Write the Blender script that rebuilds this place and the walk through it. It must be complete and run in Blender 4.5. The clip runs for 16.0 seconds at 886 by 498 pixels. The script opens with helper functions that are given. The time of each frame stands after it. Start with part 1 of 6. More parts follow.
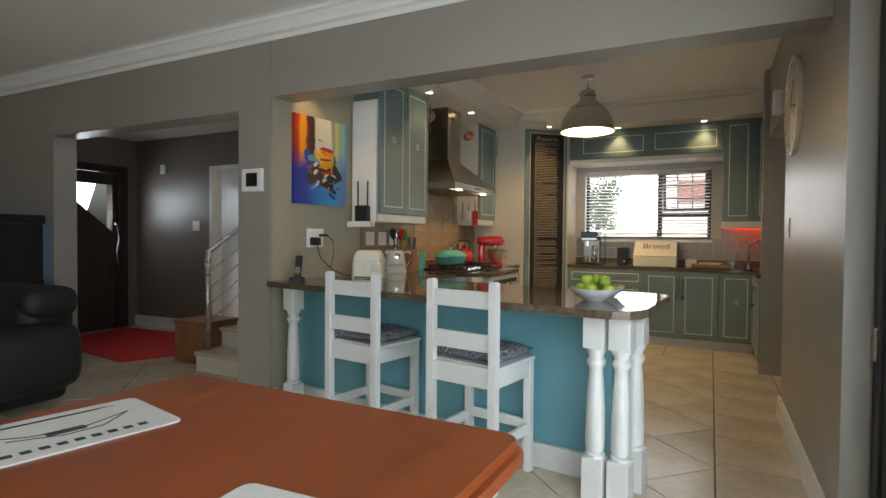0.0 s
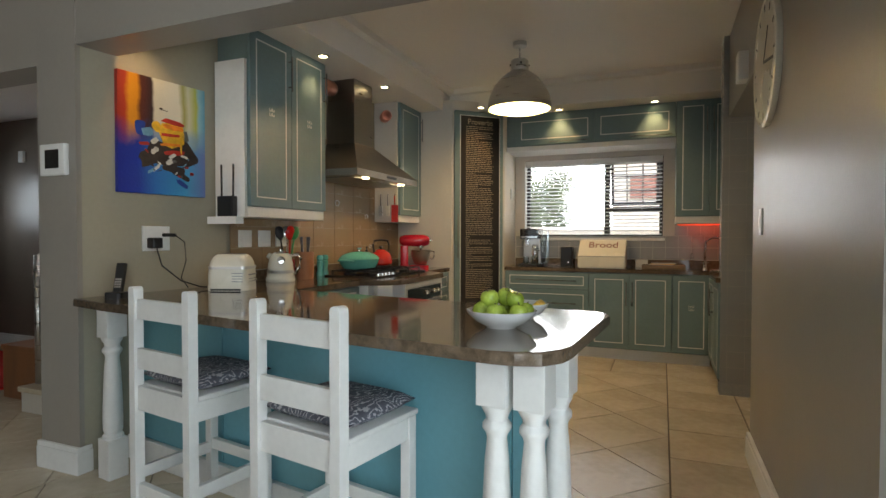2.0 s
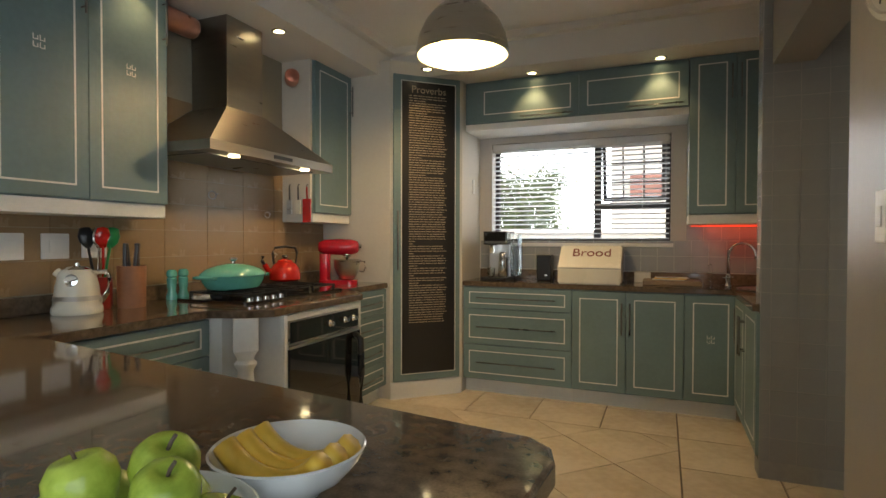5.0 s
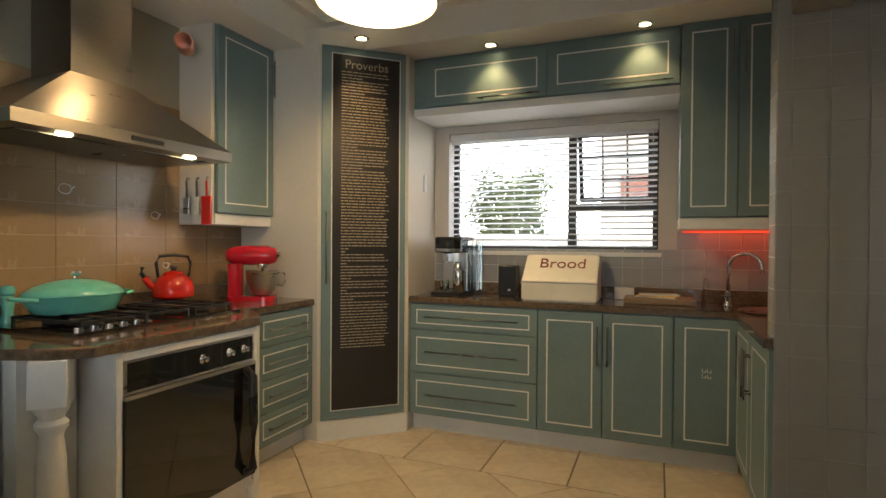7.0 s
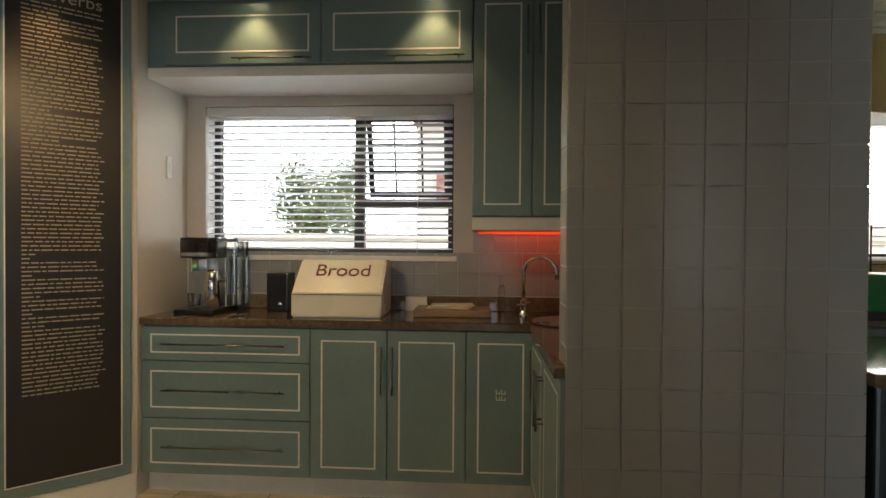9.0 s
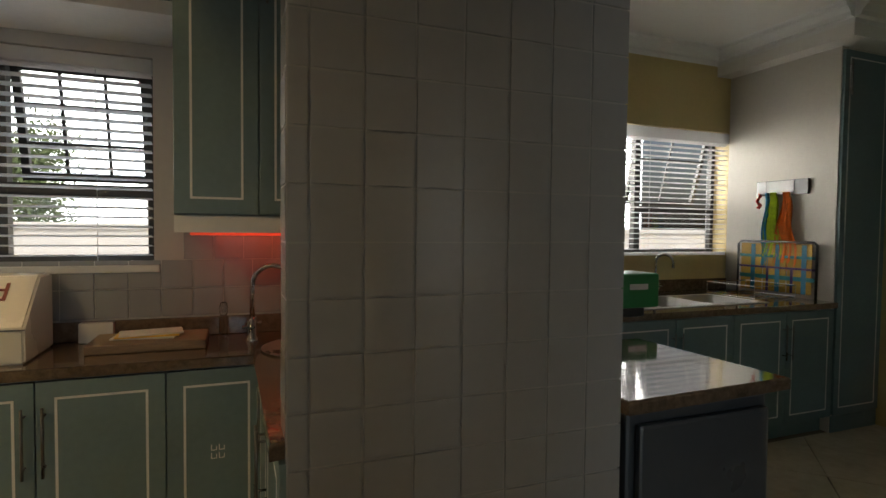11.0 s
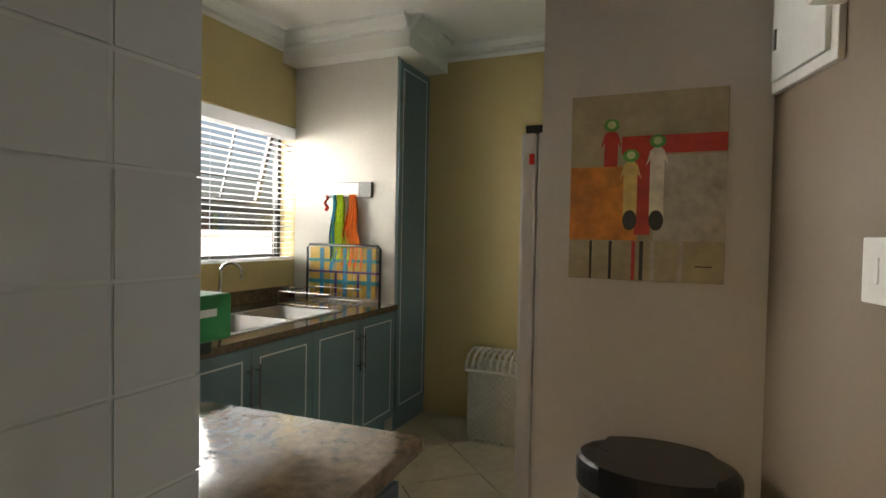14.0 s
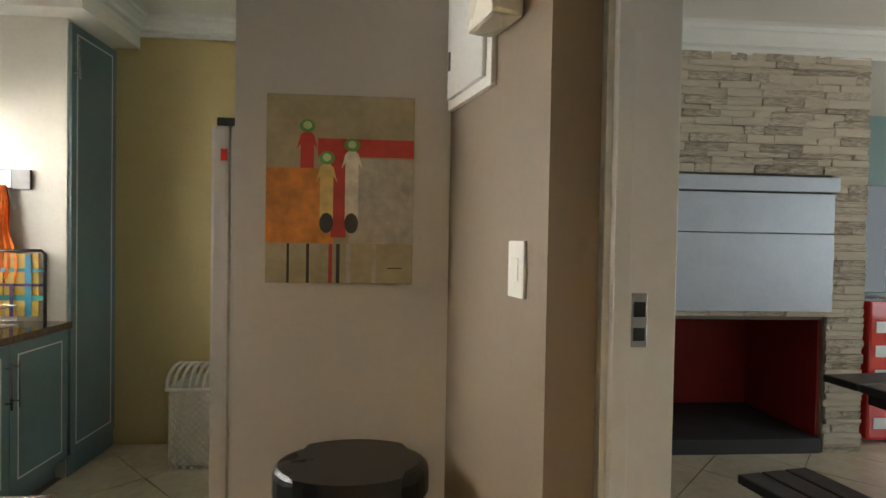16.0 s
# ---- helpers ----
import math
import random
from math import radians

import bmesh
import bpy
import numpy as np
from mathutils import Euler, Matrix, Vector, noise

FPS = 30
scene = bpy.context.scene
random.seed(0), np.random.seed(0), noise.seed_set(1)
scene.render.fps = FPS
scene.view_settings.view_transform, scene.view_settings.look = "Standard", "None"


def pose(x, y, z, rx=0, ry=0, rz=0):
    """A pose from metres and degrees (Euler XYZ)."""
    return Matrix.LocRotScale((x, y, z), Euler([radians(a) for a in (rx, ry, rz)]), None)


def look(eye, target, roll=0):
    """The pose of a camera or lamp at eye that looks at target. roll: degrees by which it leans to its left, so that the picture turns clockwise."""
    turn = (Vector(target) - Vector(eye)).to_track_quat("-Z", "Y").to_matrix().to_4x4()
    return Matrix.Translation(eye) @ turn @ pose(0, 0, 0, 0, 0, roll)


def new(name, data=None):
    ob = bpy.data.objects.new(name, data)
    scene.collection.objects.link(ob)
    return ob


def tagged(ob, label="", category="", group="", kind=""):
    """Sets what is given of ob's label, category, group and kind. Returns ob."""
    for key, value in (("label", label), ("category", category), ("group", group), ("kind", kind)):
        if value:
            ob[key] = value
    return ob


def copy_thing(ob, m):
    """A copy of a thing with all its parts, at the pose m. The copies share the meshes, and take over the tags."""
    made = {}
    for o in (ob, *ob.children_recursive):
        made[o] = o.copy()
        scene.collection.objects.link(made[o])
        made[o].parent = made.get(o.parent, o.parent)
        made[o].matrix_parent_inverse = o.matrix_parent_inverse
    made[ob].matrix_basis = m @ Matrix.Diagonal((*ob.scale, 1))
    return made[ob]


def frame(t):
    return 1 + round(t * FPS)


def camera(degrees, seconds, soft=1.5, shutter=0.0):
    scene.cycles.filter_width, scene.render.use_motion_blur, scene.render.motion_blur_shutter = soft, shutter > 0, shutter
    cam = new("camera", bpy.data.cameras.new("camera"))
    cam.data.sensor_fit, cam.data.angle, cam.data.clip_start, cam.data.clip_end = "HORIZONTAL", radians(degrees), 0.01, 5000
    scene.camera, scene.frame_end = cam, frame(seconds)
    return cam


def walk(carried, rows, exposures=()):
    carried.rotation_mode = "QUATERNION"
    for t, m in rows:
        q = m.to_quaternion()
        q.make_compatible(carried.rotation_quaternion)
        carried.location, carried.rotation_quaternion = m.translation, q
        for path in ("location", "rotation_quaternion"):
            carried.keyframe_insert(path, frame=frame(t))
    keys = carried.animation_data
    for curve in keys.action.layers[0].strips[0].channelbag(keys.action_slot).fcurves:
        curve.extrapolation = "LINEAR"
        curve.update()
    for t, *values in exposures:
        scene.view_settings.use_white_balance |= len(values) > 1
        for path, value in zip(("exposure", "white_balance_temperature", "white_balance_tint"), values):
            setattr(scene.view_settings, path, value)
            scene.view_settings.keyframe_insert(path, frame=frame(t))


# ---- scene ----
cam = camera(78.9, 16.0)
METRES, EYE, TILT, LEAN, TURN = 5.82, 1.249, 0.0, 0.0, 28.1
PATH = [
    (0, (-0.174, 0.124, 1.21), (-1.065, 1.915, 1.168), 0.5),
    (0.5, (-0.161, 0.382, 1.212), (-0.99, 2.201, 1.168), 0.4),
    (1, (-0.154, 0.62, 1.208), (-0.953, 2.453, 1.163), 0.3),
    (1.5, (-0.166, 0.878, 1.22), (-0.943, 2.721, 1.174), 0.2),
    (2, (-0.183, 1.111, 1.212), (-0.937, 2.962, 1.167), 0.1),
    (2.5, (-0.187, 1.369, 1.226), (-0.934, 3.224, 1.18), 0.1),
    (3, (-0.2, 1.591, 1.214), (-0.943, 3.447, 1.171), 0.0),
    (3.5, (-0.227, 1.827, 1.23), (-0.967, 3.684, 1.188), -0.0),
    (4, (-0.261, 2.069, 1.229), (-0.996, 3.928, 1.189), 0.0),
    (6.5, (-0.166, 3.193, 1.239), (-0.967, 5.025, 1.213), 0.3),
    (7, (-0.176, 3.368, 1.254), (-0.92, 5.225, 1.234), 0.4),
    (7.5, (-0.148, 3.562, 1.25), (-0.803, 5.451, 1.236), 0.4),
    (8, (-0.119, 3.728, 1.249), (-0.633, 5.661, 1.24), 0.4),
    (8.2, (-0.094, 3.79, 1.251), (-0.546, 5.738, 1.245), 0.4),
    (10.5, (0.053, 4.45, 1.359), (0.587, 6.375, 1.286), 0.6),
    (11, (0.132, 4.545, 1.366), (0.856, 6.41, 1.293), 0.6),
    (11.5, (0.175, 4.705, 1.378), (1.19, 6.425, 1.306), 0.8),
    (12, (0.276, 4.832, 1.393), (1.528, 6.39, 1.32), 0.6),
    (12.5, (0.374, 4.946, 1.4), (1.783, 6.363, 1.321), 0.6),
    (13, (0.465, 5.046, 1.394), (2.018, 6.304, 1.318), 0.8),
    (13.5, (0.55, 5.131, 1.395), (2.253, 6.177, 1.325), 1.0),
    (14, (0.62, 5.18, 1.393), (2.453, 5.976, 1.339), 1.1),
    (14.5, (0.681, 5.185, 1.392), (2.607, 5.721, 1.35), 1.2),
    (15, (0.711, 5.157, 1.397), (2.691, 5.434, 1.36), 1.1),
    (15.5, (0.716, 5.113, 1.401), (2.715, 5.159, 1.369), 1.0),
    (16, (0.713, 5.071, 1.406), (2.708, 4.924, 1.369), 1.0),
]
walk(cam, [(t, look(eye, target, roll)) for t, eye, target, roll in PATH], [(0, -0.08), (1.5, -0.17), (3.5, -0.2), (7, 0.0), (8.2, -0.05), (10.5, -0.95), (11.5, -0.6), (12.5, 0.0), (14.5, 0.55), (16, 0.85)])

# ---- world and light ----
world = bpy.data.worlds.new("sky")
world.use_nodes = True
wn = world.node_tree
sky = wn.nodes.new("ShaderNodeTexSky")
sky.sky_type, sky.sun_disc = "NISHITA", False
sky.dust_density, sky.ozone_density = 6.0, 0.3
sky.sun_elevation, sky.sun_rotation = radians(50), radians(150)
wn.links.new(sky.outputs[0], wn.nodes["Background"].inputs[0])
wn.nodes["Background"].inputs[1].default_value = 0.15
scene.world = world


def lamp(name, kind, at, target, power, colour=(1, 1, 1), size=0.1, size_y=None, angle=90, blend=0.6):
    d = bpy.data.lights.new(name, kind)
    d.energy, d.color = power, colour
    if kind == "AREA":
        d.size = size
        if size_y:
            d.shape, d.size_y = "RECTANGLE", size_y
    elif kind == "SPOT":
        d.spot_size, d.spot_blend, d.shadow_soft_size = radians(angle), blend, size
    elif kind == "SUN":
        d.angle = radians(size)
    else:
        d.shadow_soft_size = size
    ob = new(name, d)
    ob.matrix_world = look(at, target)
    return ob


DAY = (0.80, 0.92, 1.0)
WARM = (1.0, 0.64, 0.29)
lamp("sun", "SUN", (4, -6, 9), (0, 0, 0), 4.5, (1, 0.96, 0.9), 12)
lamp("daylight_kitchen_window", "AREA", (-0.93, 8.5, 3.35), (-0.93, 6.2, 1.0), 130, DAY, 1.8, 1.1)
lamp("daylight_scullery_window", "AREA", (2.9, 9.0, 2.2), (2.7, 5.2, 0.3), 290, (1, 0.96, 0.87), 2.4, 1.6)
lamp("daylight_patio_door", "AREA", (0.62, 0.6, 1.15), (-2.2, 1.5, 0.1), 74, DAY, 3.4, 2.0)
# unseen area lamp, added behind the camera to brighten the living room
lamp("daylight_living_window", "AREA", (-2.6, -3.3, 1.5), (-2.6, 1.5, -0.2), 16, DAY, 2.6, 1.8)
# area lamp added out of view in the patio room, aimed through its doorway
lamp("daylight_braai_room", "AREA", (2.0, -0.9, 1.5), (1.9, 4.6, 0.9), 22, DAY, 2.6, 2.0)
lamp("daylight_front_door", "AREA", (-7.3, 4.0, 1.7), (-4.4, 3.9, 0.0), 13, DAY, 0.6, 0.8)

# ---- materials ----


def mat(name, colour, rough=0.5, metal=0.0, vary=0.12, scale=3.0, bump=0.0, bscale=60.0, fine=40.0, coat=0.0, stretch=None, second=None, each=0.18):
    m = bpy.data.materials.new(name)
    m.use_nodes = True
    t = m.node_tree
    b = t.nodes["Principled BSDF"]
    co = t.nodes.new("ShaderNodeTexCoord")
    mp = t.nodes.new("ShaderNodeMapping")
    t.links.new(co.outputs["Object"], mp.inputs[0])
    if stretch:
        mp.inputs["Scale"].default_value = stretch
    info = t.nodes.new("ShaderNodeObjectInfo")
    n1, n2 = t.nodes.new("ShaderNodeTexNoise"), t.nodes.new("ShaderNodeTexNoise")
    n1.inputs["Scale"].default_value, n2.inputs["Scale"].default_value = scale, fine
    n1.inputs["Detail"].default_value = n2.inputs["Detail"].default_value = 4
    for n in (n1, n2):
        t.links.new(mp.outputs[0], n.inputs["Vector"])
    add = t.nodes.new("ShaderNodeMath")
    add.operation = "MULTIPLY_ADD"
    t.links.new(n2.outputs[0], add.inputs[0])
    add.inputs[1].default_value = 0.45
    t.links.new(n1.outputs[0], add.inputs[2])
    rnd = t.nodes.new("ShaderNodeMath")
    rnd.operation = "MULTIPLY_ADD"
    t.links.new(info.outputs["Random"], rnd.inputs[0])
    rnd.inputs[1].default_value = each
    t.links.new(add.outputs[0], rnd.inputs[2])
    ramp = t.nodes.new("ShaderNodeValToRGB")
    lo = [c * (1 - vary) for c in colour]
    hi = [min(1, c * (1 + vary)) for c in (second or colour)]
    ramp.color_ramp.elements[0].position, ramp.color_ramp.elements[1].position = 0.55, 1.0
    ramp.color_ramp.elements[0].color, ramp.color_ramp.elements[1].color = (*lo, 1), (*hi, 1)
    t.links.new(rnd.outputs[0], ramp.inputs[0])
    t.links.new(ramp.outputs[0], b.inputs["Base Color"])
    b.inputs["Metallic"].default_value = metal
    mr = t.nodes.new("ShaderNodeMapRange")
    t.links.new(n1.outputs[0], mr.inputs[0])
    mr.inputs[1].default_value, mr.inputs[2].default_value = 0.3, 0.7
    mr.inputs[3].default_value, mr.inputs[4].default_value = max(0.02, rough * 0.85), min(1, rough * 1.15)
    t.links.new(mr.outputs[0], b.inputs["Roughness"])
    b.inputs["Coat Weight"].default_value = coat
    if bump:
        n3 = t.nodes.new("ShaderNodeTexNoise")
        n3.inputs["Scale"].default_value = bscale
        t.links.new(mp.outputs[0], n3.inputs["Vector"])
        bp = t.nodes.new("ShaderNodeBump")
        bp.inputs["Strength"].default_value, bp.inputs["Distance"].default_value = bump, 0.004
        t.links.new(n3.outputs[0], bp.inputs["Height"])
        t.links.new(bp.outputs[0], b.inputs["Normal"])
    return m


def glow(name, colour, strength):
    m = bpy.data.materials.new(name)
    m.use_nodes = True
    b = m.node_tree.nodes["Principled BSDF"]
    b.inputs["Base Color"].default_value = (*colour, 1)
    b.inputs["Emission Color"].default_value, b.inputs["Emission Strength"].default_value = (*colour, 1), strength
    return m


def glassy(name, tint=(1, 1, 1), rough=0.0):
    m = bpy.data.materials.new(name)
    m.use_nodes = True
    b = m.node_tree.nodes["Principled BSDF"]
    b.inputs["Base Color"].default_value, b.inputs["Roughness"].default_value = (*tint, 1), rough
    b.inputs["Transmission Weight"].default_value, b.inputs["IOR"].default_value = 1.0, 1.45
    return m


M_WALL = mat("taupe_wall_paint", (0.30, 0.275, 0.24), 0.36, vary=0.05, scale=1.2, bump=0.10, bscale=120)
M_WALLK = mat("olive_wall_paint", (0.36, 0.33, 0.25), 0.45, vary=0.06, scale=1.2, bump=0.10, bscale=120)
M_SCUL = mat("ochre_wall_paint", (0.54, 0.43, 0.20), 0.45, vary=0.06, scale=1.0, bump=0.10, bscale=120)
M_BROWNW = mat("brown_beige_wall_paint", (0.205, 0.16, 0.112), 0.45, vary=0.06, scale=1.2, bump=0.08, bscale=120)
M_CREAM = mat("cream_wall_paint", (0.66, 0.62, 0.55), 0.45, vary=0.05, scale=1.0, bump=0.08, bscale=120)
M_GREYW = mat("warm_grey_wall_paint", (0.54, 0.515, 0.495), 0.45, vary=0.05, scale=1.0, bump=0.08, bscale=120)
M_CEIL = mat("ceiling_paint", (0.78, 0.75, 0.70), 0.6, vary=0.03, scale=1.0, bump=0.05, bscale=90)
M_CORN = mat("cornice_paint", (0.80, 0.79, 0.76), 0.5, vary=0.03)
M_WHITE = mat("white_paint", (0.78, 0.78, 0.76), 0.35, vary=0.06, scale=4, bump=0.15, bscale=45)
M_SAGE = mat("sage_cabinet_paint", (0.155, 0.23, 0.242), 0.36, vary=0.09, scale=2.5, bump=0.06, bscale=70, second=(0.16, 0.235, 0.248))
M_TURQ = mat("turquoise_panel_paint", (0.17, 0.40, 0.47), 0.32, vary=0.08, scale=2, bump=0.05, bscale=60)
M_GRANITE = mat("brown_granite", (0.105, 0.075, 0.049), 0.09, vary=0.22, scale=38, fine=240, second=(0.15, 0.11, 0.075), coat=0.3)
M_FLOOR = mat("cream_floor_tile", (0.56, 0.47, 0.34), 0.22, vary=0.10, scale=2.2, fine=18, bump=0.04, bscale=25, second=(0.62, 0.54, 0.41))
M_GROUT = mat("dark_grout", (0.13, 0.10, 0.075), 0.9, vary=0.2)
M_TILEG = mat("grey_glazed_tile", (0.325, 0.33, 0.33), 0.22, vary=0.03, scale=6, bump=0.14, bscale=22, each=0.0)
M_TILEGROUT = mat("grey_grout", (0.34, 0.335, 0.325), 0.7, vary=0.1)
M_TILEB = mat("beige_glazed_tile", (0.29, 0.205, 0.118), 0.25, vary=0.06, scale=5, bump=0.12, bscale=18)
M_STEEL = mat("brushed_steel", (0.56, 0.55, 0.53), 0.3, 1.0, vary=0.05, scale=5, stretch=(1, 1, 8))
M_HOOD = mat("dull_hood_steel", (0.35, 0.32, 0.28), 0.32, 1.0, vary=0.05, scale=5, stretch=(1, 1, 8))
M_CHROME = mat("chrome", (0.75, 0.75, 0.75), 0.07, 1.0, vary=0.04)
M_DARKST = mat("dark_handle_steel", (0.22, 0.22, 0.22), 0.3, 1.0, vary=0.1)
M_BLACK = mat("black_plastic", (0.012, 0.012, 0.013), 0.3, vary=0.2)
M_BLACKG = mat("black_glass", (0.012, 0.011, 0.010), 0.05, vary=0.1, coat=0.5)
M_IRON = mat("cast_iron", (0.018, 0.018, 0.018), 0.5, vary=0.3, bump=0.2, bscale=200)
M_RED = mat("red_enamel", (0.55, 0.018, 0.012), 0.13, vary=0.12, coat=0.6)
M_REDMIX = mat("crimson_enamel", (0.48, 0.012, 0.03), 0.13, vary=0.08, coat=0.6)
M_TEAL = mat("turquoise_enamel", (0.13, 0.47, 0.40), 0.15, vary=0.12, coat=0.5)
M_CREAMP = mat("cream_enamel", (0.80, 0.77, 0.66), 0.26, vary=0.03, coat=0.1)
M_WOOD = mat("red_brown_table_wood", (0.22, 0.046, 0.010), 0.36, vary=0.1, scale=1.6, fine=12, stretch=(4, 1, 4), bump=0.03, bscale=40, second=(0.27, 0.060, 0.014))
M_WOODD = mat("dark_stained_wood", (0.028, 0.015, 0.011), 0.35, vary=0.3, scale=3, stretch=(9, 9, 1), bump=0.1)
M_WOODM = mat("mid_brown_wood", (0.26, 0.115, 0.05), 0.42, vary=0.25, scale=3, stretch=(6, 6, 1))
M_BOARD = mat("chopping_board_wood", (0.24, 0.17, 0.11), 0.5, vary=0.25, scale=5, stretch=(1, 8, 8))
M_TERRA = mat("terracotta_clay", (0.38, 0.17, 0.085), 0.6, vary=0.15, scale=8)
M_ALU = mat("dark_window_frame", (0.022, 0.019, 0.018), 0.4, vary=0.15)
M_BLIND = mat("white_blind_slat", (0.80, 0.80, 0.79), 0.4, vary=0.03)
# thin slats let part of the daylight through
nt = M_BLIND.node_tree
tl, mxs = nt.nodes.new("ShaderNodeBsdfTranslucent"), nt.nodes.new("ShaderNodeMixShader")
tl.inputs["Color"].default_value = (0.82, 0.82, 0.84, 1)
mxs.inputs[0].default_value = 0.4
nt.links.new(nt.nodes["Principled BSDF"].outputs[0], mxs.inputs[1])
nt.links.new(tl.outputs[0], mxs.inputs[2])
nt.links.new(mxs.outputs[0], nt.nodes["Material Output"].inputs[0])
M_APPLE = mat("green_apple_skin", (0.29, 0.42, 0.045), 0.24, vary=0.25, scale=9, fine=90, second=(0.40, 0.50, 0.075))
M_BANANA = mat("yellow_banana_skin", (0.72, 0.46, 0.06), 0.4, vary=0.2, scale=12)
M_CERAM = mat("white_ceramic", (0.72, 0.73, 0.71), 0.15, vary=0.03, coat=0.3)
M_RUG = mat("red_rug_pile", (0.48, 0.012, 0.012), 0.95, vary=0.2, scale=20, fine=200, bump=0.8, bscale=260)
M_LEATHER = mat("black_leather", (0.007, 0.007, 0.008), 0.55, vary=0.3, scale=5, bump=0.4, bscale=70)
M_GREEN = mat("green_plastic", (0.012, 0.21, 0.055), 0.35, vary=0.08)
M_LIME = mat("lime_cloth", (0.55, 0.72, 0.025), 0.85, vary=0.2, scale=10, bump=0.4, bscale=150)
M_ORANGE = mat("orange_cloth", (0.75, 0.17, 0.012), 0.85, vary=0.2, scale=10, bump=0.4, bscale=150)
M_BLUEC = mat("blue_cloth", (0.06, 0.35, 0.55), 0.85, vary=0.2, scale=10)
M_WICKER = mat("white_wicker", (0.72, 0.68, 0.60), 0.6, vary=0.12, scale=14)
M_STONE = mat("split_stone", (0.27, 0.21, 0.145), 0.85, vary=0.3, scale=4, fine=40, bump=0.7, bscale=35, second=(0.47, 0.41, 0.32), each=0.5)
M_STONED = mat("stone_joint", (0.17, 0.145, 0.115), 0.95, vary=0.2)
M_SILVER = mat("galvanised_door", (0.36, 0.39, 0.42), 0.40, 0.6, vary=0.08, scale=4)
M_REDBRICK = mat("red_painted_firebox", (0.27, 0.016, 0.012), 0.6, vary=0.2, scale=5)
M_SLATE = mat("dark_slate", (0.035, 0.035, 0.038), 0.5, vary=0.2)
M_APPL = mat("graphite_appliance", (0.085, 0.10, 0.115), 0.3, 0.3, vary=0.06)
M_COPPER = mat("copper_pipe", (0.60, 0.30, 0.22), 0.3, 0.8, vary=0.1)
M_FRIDGE = mat("pale_fridge_steel", (0.50, 0.48, 0.47), 0.4, 0.25, vary=0.05)
M_HALL = mat("brown_hall_paint", (0.175, 0.135, 0.105), 0.42, vary=0.08, scale=1.2, bump=0.08, bscale=120)
M_JAMB = mat("grey_jamb_enamel", (0.55, 0.55, 0.54), 0.35, vary=0.06, scale=3)
M_TEALW = mat("teal_wall_paint", (0.22, 0.36, 0.38), 0.45, vary=0.05)
M_PAPER = mat("printed_paper", (0.68, 0.67, 0.64), 0.6, vary=0.05)
M_INK = mat("dark_ink", (0.03, 0.03, 0.03), 0.6, vary=0.1)
M_CHALK = mat("cream_lettering", (0.36, 0.30, 0.22), 0.7, vary=0.08)
M_BLACKB = mat("black_board", (0.013, 0.012, 0.012), 0.42, vary=0.15)
M_REDINK = mat("red_brown_lettering", (0.20, 0.03, 0.02), 0.5, vary=0.1)
M_OUTW = mat("white_outdoor_wall", (0.80, 0.79, 0.77), 0.8, vary=0.05)
M_BRICKOUT = mat("red_outdoor_wall", (0.40, 0.21, 0.18), 0.8, vary=0.1)
M_LEAF = mat("tree_leaves", (0.12, 0.17, 0.075), 0.6, vary=0.35, scale=3, second=(0.19, 0.25, 0.11))
M_BARK = mat("bark", (0.10, 0.075, 0.05), 0.9, vary=0.3)
M_PAVE = mat("outdoor_paving", (0.5, 0.48, 0.45), 0.85, vary=0.12)
M_GLASS = glassy("window_glass")
M_FROST = glassy("mixing_bowl_glass", (0.9, 0.95, 0.95))
G_SHADE = glow("lit_shade_lining", (1.0, 0.86, 0.46), 2.6)
G_DOWN = glow("downlight_bulb", (1.0, 0.82, 0.45), 14.0)
G_RED = glow("red_strip_light", (1.0, 0.10, 0.04), 0.7)

# ---- builders ----


def mesh_part(name, bm, material, parent=None, at=None, smooth=False):
    bmesh.ops.recalc_face_normals(bm, faces=bm.faces)
    me = bpy.data.meshes.new(name)
    if smooth:
        for f in bm.faces:
            f.smooth = True
    bm.to_mesh(me)
    bm.free()
    me.materials.append(material)
    ob = new(name, me)
    if parent:
        ob.parent = parent
    if at is not None:
        ob.matrix_basis = at if isinstance(at, Matrix) else Matrix.Translation(at)
    return ob


def add_box(bm, x0, x1, y0, y1, z0, z1, bevel=0.0, m=None):
    vs = [bm.verts.new(p) for p in ((x0, y0, z0), (x1, y0, z0), (x1, y1, z0), (x0, y1, z0), (x0, y0, z1), (x1, y0, z1), (x1, y1, z1), (x0, y1, z1))]
    fs = [bm.faces.new([vs[i] for i in q]) for q in ((3, 2, 1, 0), (4, 5, 6, 7), (0, 1, 5, 4), (1, 2, 6, 5), (2, 3, 7, 6), (3, 0, 4, 7))]
    if bevel:
        es = list({e for f in fs for e in f.edges})
        r = bmesh.ops.bevel(bm, geom=es, offset=bevel, segments=2, affect="EDGES", profile=0.6)
        vs = list({v for f in r["faces"] for v in f.verts} | {v for v in vs if v.is_valid})
    if m is not None:
        bmesh.ops.transform(bm, matrix=m, verts=[v for v in vs if v.is_valid])


def box(name, x0, x1, y0, y1, z0, z1, material, parent=None, bevel=0.0):
    bm = bmesh.new()
    if parent is not None:
        add_box(bm, x0, x1, y0, y1, z0, z1, bevel)
        return mesh_part(name, bm, material, parent)
    cx, cy = (x0 + x1) / 2, (y0 + y1) / 2
    add_box(bm, x0 - cx, x1 - cx, y0 - cy, y1 - cy, 0, z1 - z0, bevel)
    return mesh_part(name, bm, material, None, (cx, cy, z0))


